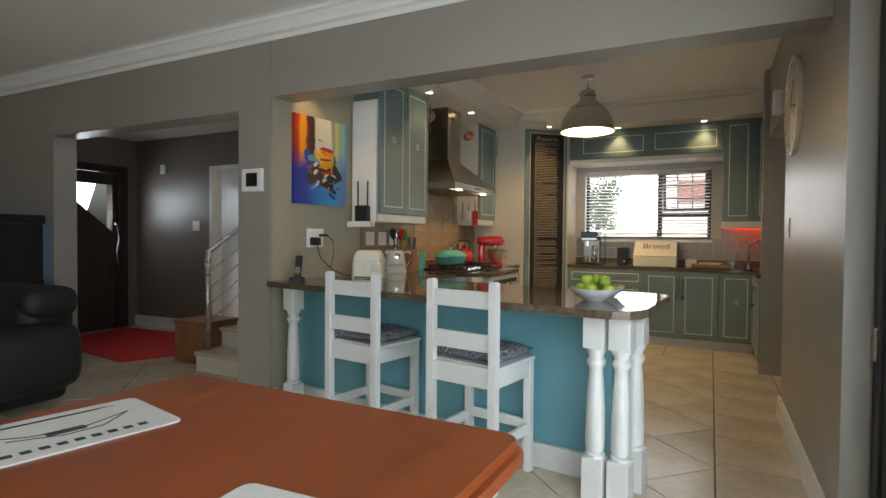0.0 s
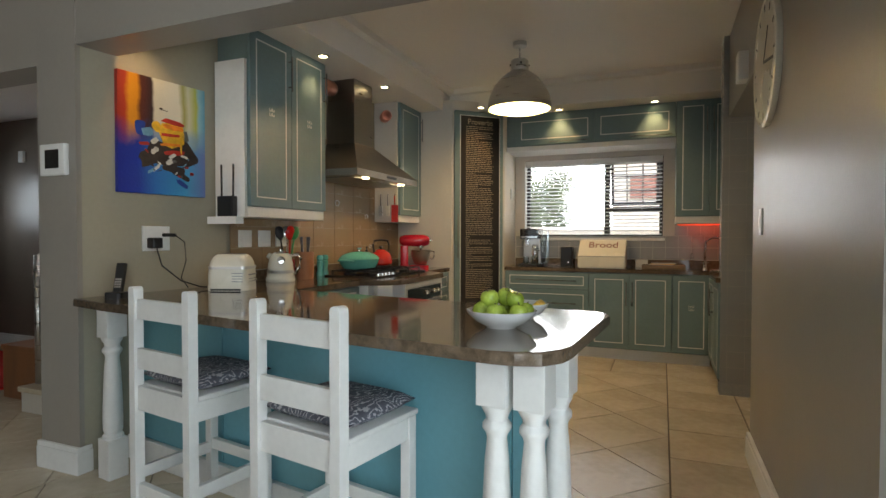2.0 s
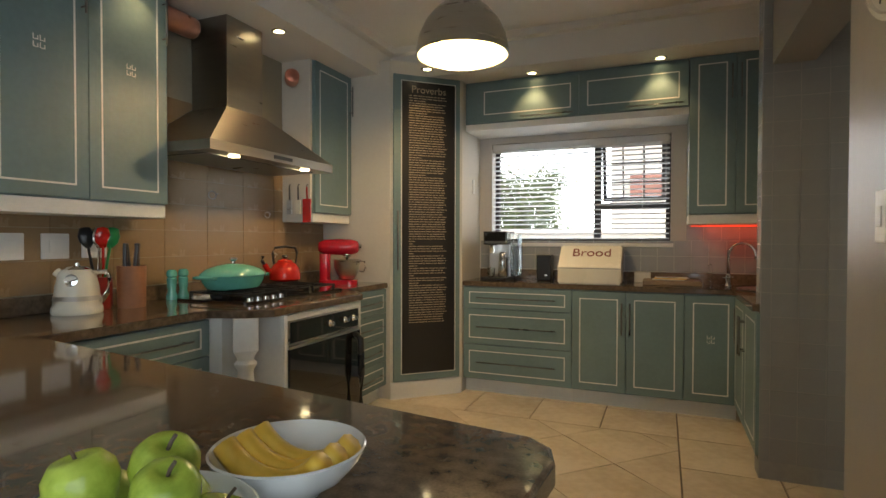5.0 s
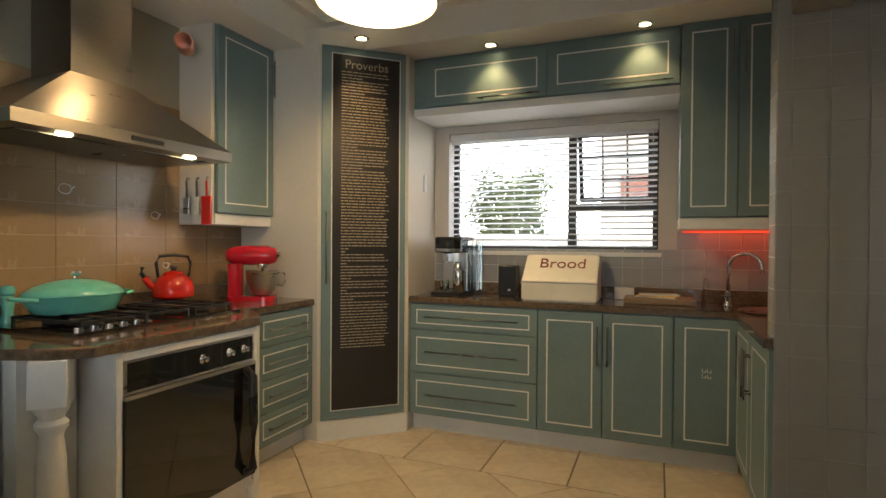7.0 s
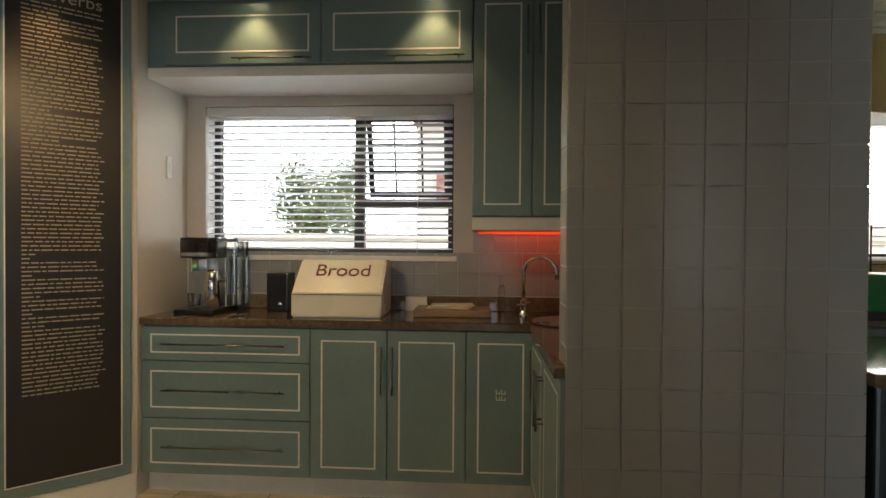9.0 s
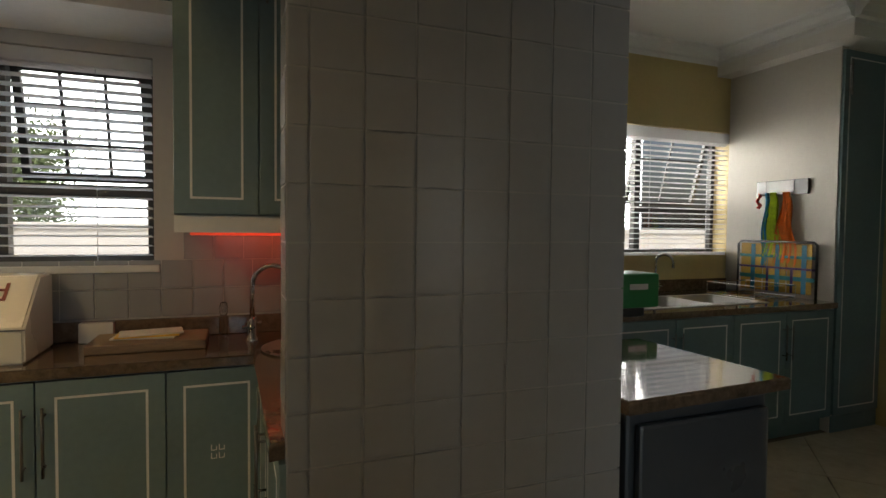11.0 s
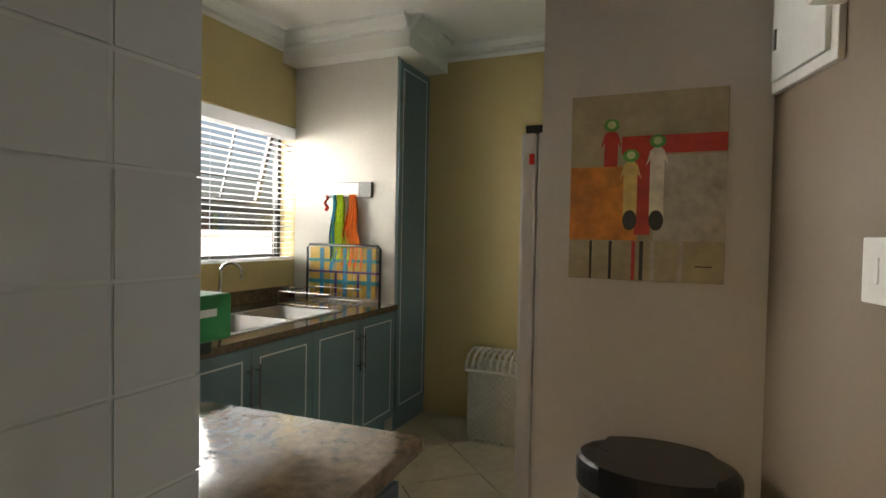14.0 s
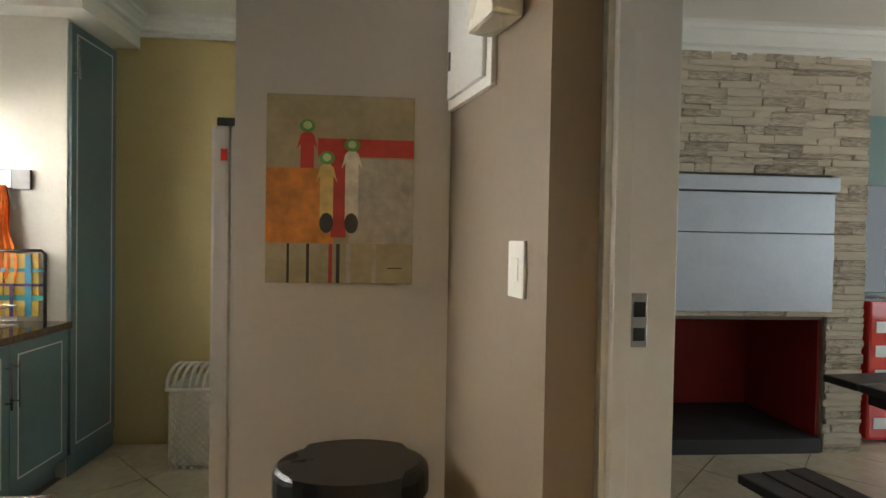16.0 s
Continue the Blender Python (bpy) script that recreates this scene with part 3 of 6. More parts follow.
def base_unit(label, x, y, turn, width, spec, depth=0.38, motif=False, plinth_mat=None, top=0.858):
    """spec: 'drawersN', 'doors2', 'doorR', 'doorL'. Local x along the front, y into the carcass."""
    root = thing("base_cabinet", label, "cabinet", x, y, 0, turn, "base cabinets")
    box("body", 0.001, width - 0.001, 0.002, depth, 0.11, top, M_SAGE, root)
    box("plinth", 0, width, 0.05, 0.07, 0, 0.11, plinth_mat or M_WHITE, root)
    if spec.startswith("drawers"):
        n = int(spec[7:])
        h = [0.172, 0.288, 0.28] if n == 3 else [0.74 / n] * n
        z = 0.855
        for q in h:
            front(root, 0, width, z - q, z, "h", inset=0.05)
            z -= q
    elif spec == "doors2":
        front(root, 0, width / 2, 0.115, 0.855, "v", 1)
        front(root, width / 2, width, 0.115, 0.855, "v", -1)
    else:
        front(root, 0, width, 0.115, 0.855, "v", 1 if spec == "doorR" else -1, motif)
    return root


FY = 6.66
base_unit("sage drawer cabinet with white lines and bar handles", -1.725, FY, 0, 0.865, "drawers3")
base_unit("sage double door base cabinet with white lines", -0.86, FY, 0, 0.767, "doors2")
base_unit("sage single door base cabinet with a painted motif", -0.093, FY, 0, 0.333, "doorR", motif=True)
base_unit("sage corner sink cabinet beside the tiled wall", 0.24, FY - 0.003, -90, 0.92, "doors2", depth=0.6)
base_unit("sage drawer cabinet between peninsula and oven", -2.225, 3.62, 90, 0.86, "drawers3")
base_unit("narrow sage drawer cabinet beside the oven", -2.215, 5.70, 90, 0.51, "drawers4")
for k, wdt in enumerate((0.92, 0.92, 0.92)):
    base_unit("sage double door cabinet under the scullery sink", 1.16 + 0.922 * k, 6.99, 0, wdt, "doors2", depth=0.8, plinth_mat=M_SAGE, top=0.70)


def wall_unit(label, x, y, z, turn, width, height, depth, doors, side_white=True, motif=False):
    root = thing("wall_cabinet", label, "cabinet", x, y, z, turn, "wall cabinets")
    box("body", 0.001, width - 0.001, 0.002, depth, 0, height, M_SAGE, root)
    box("light_rail", 0, width, 0.0, depth - 0.01, -0.065, -0.001, M_WHITE, root, 0.003)
    for k in range(doors):
        front(root, width * k / doors, width * (k + 1) / doors, 0.002, height - 0.002, "v", 1 if doors == 1 or k == 0 else (-1 if doors == 2 and turn == 0 else 1), motif=motif)
    return root


wall_unit("sage double door wall cabinet with white lines", -2.55, 3.735, 1.40, 90, 0.80, 1.1, 0.235, 2, motif=True)
wall_unit("sage single door wall cabinet beside the hood", -2.53, 5.74, 1.42, 90, 0.475, 1.08, 0.248, 1)
box("shelf_end", -2.785, -2.553, 3.71, 3.733, 1.335, 2.3, M_WHITE)
tagged(bpy.data.objects["shelf_end"], "white end panel of the wall cabinet", "panel")
box("hood_side_panel", -2.778, -2.535, 5.715, 5.738, 1.355, 2.5, M_CREAM)
tagged(bpy.data.objects["hood_side_panel"], "cream end panel beside the hood with utensil hooks", "panel")
tall = wall_unit("sage double door wall cabinet over the small sink", -0.07, 6.70, 1.41, 0, 0.58, 1.09, 0.375, 2)
oc = thing("bridge_cabinet", "sage cabinet with two lift-up doors over the window", "cabinet", -1.728, 6.70, 2.163)
box("body", 0.001, 1.655, 0.002, 0.377, 0, 0.336, M_SAGE, oc)
box("soffit", 0, 1.656, 0.0, 0.377, -0.05, -0.001, M_WHITE, oc)
front(oc, 0.1, 0.905, 0.004, 0.31, "b", inset=0.06)
front(oc, 0.905, 1.655, 0.004, 0.31, "b", inset=0.06)

# tall pantry front with the painted board
L0, L1 = Vector((-2.165, 6.215, 0)), Vector((-1.735, 6.612, 0))
pw = (L1 - L0).length
pan = thing("pantry_door", "tall sage pantry door with a black lettered board", "door", L0.x, L0.y, 0.0, math.degrees(math.atan2(L1.y - L0.y, L1.x - L0.x)))
box("leaf", 0.02, pw - 0.02, -0.022, -0.002, 0.135, 2.495, M_SAGE, pan, 0.003)
box("plinth", 0, pw, -0.012, -0.001, 0, 0.13, M_WHITE, pan)
board = box("board", 0.085, pw - 0.065, -0.027, -0.0222, 0.195, 2.445, M_BLACKB, pan)
a, b = 0.085, pw - 0.065
boxes("white_line", [(a - 0.006, a - 0.0002, -0.0265, -0.0222, 0.189, 2.451), (b + 0.0002, b + 0.006, -0.0265, -0.0222, 0.189, 2.451), (a, b, -0.0265, -0.0222, 0.189, 0.1948), (a, b, -0.0265, -0.0222, 2.4452, 2.451)], M_WHITE, pan)
text("lettering", "Proverbs", 0.078, M_CHALK, board, pose((a + b) / 2, -0.0275, 2.385, 90), 0.0008)
bm = bmesh.new()
rng = random.Random(3)
z = 2.335
while z > 0.585:
    last = rng.random() < 0.13
    x = a + 0.055
    end = (b - 0.085 + rng.uniform(-0.02, 0.02)) if not last else a + rng.uniform(0.09, 0.22)
    while x < end:
        w = min(rng.uniform(0.012, 0.05), end - x)
        if w > 0.006:
            add_box(bm, x, x + w, -0.0282, -0.0271, z, z + 0.006)
        x += w + 0.006
    z -= 0.019
tagged(mesh_part("text_lines", bm, M_CHALK, board), kind="stuff")
tube("handle", [(0.045, -0.06, 1.0), (0.045, -0.06, 1.45)], 0.006, M_DARKST, pan)

# ---- worktops ----


def worktop(name, outline, label, bevel=0.008, z1=0.9):
    ob = slab(name, outline, z1 - 0.038, z1, M_GRANITE, None, bevel)
    return tagged(ob, label, "worktop")


pen = [(-2.915, 2.905), (-2.6, 2.835)]
pen += [(-0.62, 2.525), (-0.55, 2.525), (-0.48, 2.55), (-0.435, 2.61), (-0.42, 2.68)]
pen += [(-0.375, 3.36), (-0.39, 3.41), (-0.43, 3.445), (-2.19, 3.70), (-2.19, 4.45), (-2.02, 4.52), (-1.935, 4.61), (-1.935, 5.42), (-2.02, 5.52), (-2.19, 5.62), (-2.19, 6.218), (-2.776, 6.218), (-2.788, 3.8)]
worktop("worktop", pen, "polished brown granite top of peninsula and stove counter")
worktop("worktop", [(-1.728, 6.63), (0.2, 6.63), (0.2, 5.738), (0.85, 5.88), (0.995, 5.88), (0.995, 7.078), (-1.728, 7.078)], "polished brown granite top under the kitchen window")
tagged(boxes("worktop", [(1.152, 3.928, 6.95, 7.11, 0.862, 0.9), (1.152, 3.928, 7.55, 7.848, 0.862, 0.9), (1.152, 2.57, 7.11, 7.55, 0.862, 0.9), (3.44, 3.928, 7.11, 7.55, 0.862, 0.9)], M_GRANITE), "polished brown granite top of the scullery sink", "worktop")
worktop("worktop", [(1.124, 5.70), (1.79, 5.73), (1.76, 6.40), (1.118, 6.40), (1.118, 5.875), (1.124, 5.875)], "polished granite top over the washing machine", z1=0.905)
for nm, r in (("upstand", (-2.78, -2.762, 3.8, 6.2, 0.9005, 0.98)), ("upstand", (-1.72, 1.19, 7.06, 7.078, 0.9005, 0.98)), ("upstand", (1.37, 3.92, 7.83, 7.848, 0.9005, 0.99))):
    tagged(box(nm, *r, M_GRANITE, None, 0.003), "polished granite upstand along the wall", "upstand", "granite upstands")

# ---- peninsula base ----
ANG = -8.6
pb = thing("peninsula_base", "turquoise panelled base of the breakfast counter", "counter base", -2.9, 3.20, 0, ANG)
box("panel", 0.02, 2.28, 0, 0.04, 0.1, 0.86, M_TURQ, pb)
for k in range(4):
    box("batten", 0.02 + 0.74 * k, 0.055 + 0.74 * k, -0.008, -0.001, 0.14, 0.855, M_TURQ, pb, 0.002)
boxes("skirting", [(0.0, 2.3, -0.03, -0.002, 0, 0.13), (2.29, 2.33, -0.03, 0.42, 0, 0.13)], M_WHITE, pb, 0.006)
box("end_panel", 2.285, 2.325, 0.0, 0.42, 0.13, 0.86, M_TURQ, pb)
box("back_panel", 0.75, 2.285, 0.40, 0.42, 0.0, 0.86, M_SAGE, pb)


def post(label, x, y, turn, h=0.862, w=0.098):
    root = thing("turned_post", label, "post", x, y, 0, turn, "turned posts")
    s = w / 2
    box("base_block", -s, s, -s, s, 0, 0.2, M_WHITE, root, 0.004)
    box("top_block", -s, s, -s, s, h - 0.155, h, M_WHITE, root, 0.004)
    q = w / 0.105
    prof = [(0.05, 0.2), (0.052, 0.215), (0.042, 0.225), (0.048, 0.245), (0.049, 0.30), (0.046, 0.42), (0.040, 0.54), (0.033, 0.605), (0.036, 0.618), (0.048, 0.635), (0.048, 0.648), (0.036, 0.662), (0.038, 0.675), (0.05, 0.695), (0.052, h - 0.155)]
    lathe("baluster", [(r * q, z) for r, z in prof], M_WHITE, root, seg=12)
    return root


post("white turned wooden post under the peninsula corner", -0.642, 2.675, ANG)
post("white turned wooden post under the peninsula corner", -0.527, 2.672, ANG)
post("white turned wooden post under the peninsula end", -0.49, 2.86, ANG)
post("white turned wooden post under the counter beside the pier", -2.74, 2.98, ANG)
post("white turned post beside the oven", -2.05, 4.545, 45, w=0.11)

# ---- kitchen lights ----


def downlight(x, y, z, label, power=13, target=None):
    root = thing("downlight", label, "downlight", x, y, z - 0.006, group="ceiling downlights")
    lathe("rim", [(0.03, 0.005), (0.043, 0.004), (0.045, 0.0), (0.032, -0.004), (0.03, 0.005)], M_CHROME, root, seg=20, caps=(False, False))
    lathe("bulb", [(0.029, 0.004), (0.027, -0.002), (0.001, -0.003)], G_DOWN, root, seg=16)
    lamp("downlight_beam", "SPOT", (x, y, z - 0.02), target or (x, y, 0), power, WARM, 0.03, angle=95, blend=0.7)


for x, y in ((-1.16, 6.60), (-0.26, 6.60), (-1.86, 6.22)):
    downlight(x, y, 2.5, "small warm ceiling downlight before the cabinet fronts")
downlight(-2.43, 4.36, 2.5, "small warm ceiling downlight before the wall cabinet", 8)
downlight(-2.40, 5.22, 2.5, "small warm ceiling downlight beside the hood", 6)
downlight(-2.66, 3.2, 2.5, "small warm ceiling downlight over the painting")

PX, PY, PZ = -1.235, 5.28, 2.214
pl = thing("pendant_lamp", "brushed steel dome pendant lamp, lit warm inside", "lamp", PX, PY, PZ)
outer = [(0.205, 0.004), (0.203, 0.03), (0.19, 0.095), (0.165, 0.155), (0.125, 0.21), (0.08, 0.25), (0.055, 0.268)]
shell = [(0.202, 0.0)] + outer + [(0.05, 0.266), (0.078, 0.245), (0.122, 0.205), (0.161, 0.15), (0.186, 0.09), (0.198, 0.0), (0.202, 0.0)]
lathe("shade", [(r * 1.22, z * 1.12) for r, z in shell], M_STEEL, pl, seg=48, caps=(False, False))
lathe("lining", [(0.238, 0.004), (0.224, 0.1), (0.193, 0.165), (0.145, 0.224), (0.06, 0.285), (0.001, 0.288)], G_SHADE, pl, seg=40, caps=(False, True))
lathe("neck", [(0.066, 0.298), (0.07, 0.31), (0.07, 0.375), (0.06, 0.385), (0.035, 0.392), (0.006, 0.40)], M_STEEL, pl, seg=24)
tube("stem", [(0, 0, 0.40), (0, 0, 0.49)], 0.007, M_CHROME, pl)
lathe("ceiling_cap", [(0.055, 0.524), (0.055, 0.49), (0.02, 0.482), (0.007, 0.48)], M_STEEL, pl, seg=20)
for k in range(4):
    lathe("vent_screw", [(0.009, 0), (0.009, 0.006), (0.004, 0.008)], M_BLACK, pl, pose(0.07 * math.cos(0.4 + k * 1.57), 0.07 * math.sin(0.4 + k * 1.57), 0.345, 90, 0, 90 + math.degrees(0.4 + k * 1.57)), seg=8)
lamp("pendant_bulb", "POINT", (PX, PY, PZ + 0.06), (PX, PY, 0), 40, (1, 0.70, 0.38), 0.06)

# ---- hood and hob ----
hd = thing("extractor_hood", "brushed steel chimney hood with two lit lamps", "hood", -2.778, 5.06, 1.67)
bm = bmesh.new()
W, D = 0.52, 0.52
lo = [bm.verts.new(p) for p in ((0, -W, 0.05), (D, -W, 0.05), (D, W, 0.05), (0, W, 0.05))]
hi = [bm.verts.new(p) for p in ((0, -0.15, 0.31), (0.27, -0.15, 0.31), (0.27, 0.15, 0.31), (0, 0.15, 0.31))]
b0 = [bm.verts.new(p) for p in ((0, -W, 0), (D, -W, 0), (D, W, 0), (0, W, 0))]
for a, b in ((b0, lo), (lo, hi)):
    for i in range(4):
        bm.faces.new((a[i], a[(i + 1) % 4], b[(i + 1) % 4], b[i]))
bm.faces.new(hi)
bm.faces.new(b0[::-1])
mesh_part("canopy", bm, M_HOOD, hd)
box("chimney", 0, 0.265, -0.145, 0.145, 0.311, 0.829, M_HOOD, hd, 0.003)
box("control_strip", D + 0.0005, D + 0.004, -0.06, 0.1, 0.015, 0.035, M_BLACK, hd)
box("filter", 0.06, 0.42, -0.45, 0.45, -0.006, -0.001, M_DARKST, hd)
for u in (-0.3, 0.3):
    lathe("lamp", [(0.03, -0.001), (0.028, -0.008), (0.001, -0.009)], G_DOWN, hd, (0.46, u, 0), seg=16)
    lamp("hood_beam", "SPOT", (-2.32, 5.06 + u, 1.65), (-2.42, 5.06 + u, 0.9), 3, WARM, 0.02, angle=120)
cp = thing("flue_pipe", "short copper coloured flue pipe beside the hood", "pipe", -2.62, 5.62, 2.33)
bm = bmesh.new()
add_lathe(bm, [(0.045, 0), (0.048, 0.01), (0.048, 0.12), (0.04, 0.12), (0.04, 0.02)], 20, pose(0, 0, 0, 90, 0, 40))
mesh_part("pipe", bm, M_COPPER, cp, smooth=True)
cp2 = thing("flue_pipe", "copper coloured flue pipe behind the hood chimney", "pipe", -2.66, 4.72, 2.40)
bm = bmesh.new()
add_lathe(bm, [(0.055, -0.1), (0.06, -0.08), (0.06, 0.12), (0.05, 0.13)], 20, pose(0, 0, 0, 90, 0, 0))
mesh_part("pipe", bm, M_COPPER, cp2, smooth=True)

ov = thing("oven", "built-in oven with black glass door and steel frame", "oven", -1.96, 5.06, 0)
boxes("frame", [(-0.5, -0.001, -0.36, 0.36, 0.1, 0.86), (-0.001, 0.012, -0.36, -0.335, 0.13, 0.855), (-0.001, 0.012, 0.335, 0.36, 0.13, 0.855), (-0.001, 0.014, -0.335, 0.335, 0.825, 0.855)], M_WHITE, ov, 0.003)
box("plinth", -0.06, -0.04, -0.36, 0.36, 0, 0.1, M_WHITE, ov)
box("control_panel", 0.0, 0.014, -0.334, 0.334, 0.70, 0.822, M_STEEL, ov, 0.003)
box("panel_glass", 0.0141, 0.017, -0.32, 0.32, 0.71, 0.815, M_BLACKG, ov)
box("door", 0.0, 0.024, -0.334, 0.334, 0.165, 0.694, M_BLACKG, ov, 0.004)
box("door_edge", 0.0, 0.0255, -0.3345, 0.3345, 0.682, 0.696, M_STEEL, ov)
for u in (0.02, 0.17, 0.26):
    lathe("knob", [(0.02, 0), (0.02, 0.006), (0.014, 0.012), (0.012, 0.028), (0.002, 0.03)], M_CHROME, ov, pose(0.017, u, 0.765, 0, 90, 0), seg=14)
tube("handle", [(0.02, 0.27, 0.19), (0.065, 0.27, 0.22), (0.07, 0.27, 0.43), (0.065, 0.27, 0.64), (0.02, 0.27, 0.67)], 0.02, M_BLACK, ov, 10)
slab("filler", [(-2.235, 5.425), (-1.985, 5.425), (-2.03, 5.53), (-2.195, 5.695), (-2.235, 5.695)], 0, 0.86, M_WHITE)
tagged(bpy.data.objects["filler"], "white filler panel beside the oven", "panel")
box("filler", -2.23, -2.14, 4.49, 4.69, 0, 0.86, M_WHITE)
tagged(bpy.data.objects["filler.001"], "white filler panel beside the drawers", "panel")

hb = thing("gas_hob", "black glass gas hob with cast iron grates", "hob", -2.40, 5.12, 0.9005)
slab("glass", rounded(-0.26, 0.24, -0.44, 0.44, 0.03), 0, 0.012, M_BLACKG, hb, 0.003)
for u, v, r in ((-0.12, -0.26, 0.05), (0.1, -0.26, 0.04), (-0.02, 0.02, 0.06), (-0.12, 0.28, 0.04), (0.1, 0.28, 0.05)):
    lathe("burner", [(r, 0.0125), (r, 0.02), (r * 0.8, 0.028), (r * 0.7, 0.034), (0.001, 0.036)], M_IRON, hb, (u, v, 0), seg=16)
for v in (-0.26, 0.02, 0.28):
    boxes("grate", [(-0.22, 0.2, v - 0.115, v - 0.105, 0.036, 0.046), (-0.22, 0.2, v + 0.105, v + 0.115, 0.036, 0.046), (-0.22, -0.21, v - 0.105, v + 0.105, 0.036, 0.046), (0.19, 0.2, v - 0.105, v + 0.105, 0.036, 0.046), (-0.21, 0.19, v - 0.005, v + 0.005, 0.0365, 0.048), (-0.13, -0.12, v - 0.1, v + 0.1, 0.037, 0.047), (0.1, 0.11, v - 0.1, v + 0.1, 0.037, 0.047)] + [(p, p + 0.012, v + q, v + q + 0.012, 0.0125, 0.036) for p in (-0.22, 0.188) for q in (-0.115, 0.103)], M_IRON, hb)
for k in range(5):
    lathe("knob", [(0.017, 0.0122), (0.016, 0.03), (0.002, 0.032)], M_CHROME, hb, (0.21, -0.37 + 0.06 * k - 0.02, 0), seg=12)

ca = thing("casserole", "oval turquoise enamelled casserole with lid on the hob", "pot", -2.46, 4.90, 0.9505, 90)
lathe("pot", [(0.11, 0), (0.145, 0.012), (0.168, 0.05), (0.175, 0.075), (0.178, 0.08), (0.17, 0.08), (0.16, 0.05), (0.02, 0.02)], M_TEAL, ca, seg=40, sx=1.1, sy=0.85)
lathe("lid", [(0.18, 0.081), (0.178, 0.09), (0.15, 0.115), (0.1, 0.135), (0.04, 0.146), (0.001, 0.147)], M_TEAL, ca, seg=40, sx=1.1, sy=0.85)
lathe("knob", [(0.012, 0.146), (0.012, 0.158), (0.024, 0.168), (0.022, 0.178), (0.001, 0.18)], M_CHROME, ca, seg=16)
for s in (-1, 1):
    tube("handle", [(s * 0.185, -0.06, 0.072), (s * 0.225, -0.05, 0.076), (s * 0.24, 0, 0.078), (s * 0.225, 0.05, 0.076), (s * 0.185, 0.06, 0.072)], 0.009, M_TEAL, ca)

for u, v in ((-2.70, 4.70), (-2.71, 4.785)):
    ml = thing("spice_mill", "turquoise wooden spice mill", "mill", u, v, 0.9005, group="spice mills")
    lathe("body", [(0.028, 0), (0.029, 0.02), (0.02, 0.05), (0.024, 0.08), (0.026, 0.115), (0.02, 0.122)], M_TEAL, ml, seg=18)
    lathe("cap", [(0.02, 0.1225), (0.027, 0.13), (0.027, 0.15), (0.018, 0.164), (0.001, 0.167)], M_TEAL, ml, seg=18)

kt = thing("stove_kettle", "red enamelled stove kettle with black handle", "kettle", -2.60, 5.52, 0.9505, 60)
lathe("body", [(0.085, 0), (0.103, 0.012), (0.105, 0.04), (0.095, 0.085), (0.072, 0.118), (0.05, 0.13)], M_RED, kt, seg=36)
lathe("lid", [(0.052, 0.1305), (0.045, 0.142), (0.02, 0.15), (0.001, 0.151)], M_RED, kt, seg=24)
lathe("knob", [(0.01, 0.151), (0.022, 0.163), (0.018, 0.175), (0.001, 0.178)], M_BLACK, kt, seg=14)
bm = bmesh.new()
add_tube(bm, [(-0.08, 0, 0.05), (-0.115, 0, 0.075), (-0.14, 0, 0.115)], 0.018, 10)
mesh_part("spout", bm, M_RED, kt, smooth=True)
tube("whistle", [(-0.14, 0, 0.115), (-0.155, 0, 0.135), (-0.15, 0, 0.17)], 0.012, M_BLACK, kt)
tube("handle", [(-0.075, 0, 0.115), (-0.085, 0, 0.19), (-0.07, 0, 0.225), (0, 0, 0.232), (0.07, 0, 0.225), (0.085, 0, 0.19), (0.075, 0, 0.115)], 0.009, M_BLACK, kt)

mx = thing("stand_mixer", "crimson stand mixer with a glass bowl", "mixer", -2.50, 5.97, 0.9005, 24)
mx.matrix_basis = mx.matrix_basis @ Matrix.Scale(0.9, 4)
slab("base", rounded(-0.13, 0.19, -0.09, 0.09, 0.07), 0, 0.035, M_REDMIX, mx, 0.012)
slab("column", rounded(-0.125, -0.035, -0.055, 0.055, 0.035), 0.035, 0.25, M_REDMIX, mx, 0.004)
bm = bmesh.new()
add_lathe(bm, [(0.001, -0.17), (0.045, -0.16), (0.062, -0.11), (0.068, 0.0), (0.064, 0.11), (0.05, 0.155), (0.03, 0.168), (0.001, 0.17)], 24, pose(0.03, 0, 0.305, 0, 90, 0))
mesh_part("head", bm, M_REDMIX, mx, smooth=True)
lathe("trim_band", [(0.03, 0.222), (0.034, 0.228), (0.034, 0.252), (0.03, 0.258)], M_CHROME, mx, (0.1, 0, 0), seg=20)
lathe("hub", [(0.022, 0), (0.022, 0.018), (0.002, 0.02)], M_CHROME, mx, pose(0.2, 0, 0.31, 0, 90, 0), seg=14)
lathe("bowl", [(0.05, 0.037), (0.055, 0.04), (0.085, 0.08), (0.105, 0.14), (0.108, 0.2), (0.111, 0.204), (0.104, 0.203), (0.1, 0.14), (0.08, 0.085), (0.02, 0.05)], M_STEEL, mx, (0.1, 0, 0), seg=28)
tube("bowl_handle", [(0.2, 0.0, 0.19), (0.245, 0, 0.185), (0.25, 0, 0.13), (0.235, 0, 0.10), (0.2, 0, 0.105)], 0.007, M_CHROME, mx)
tube("beater", [(0.1, 0, 0.22), (0.1, 0, 0.09)], 0.012, M_CHROME, mx)

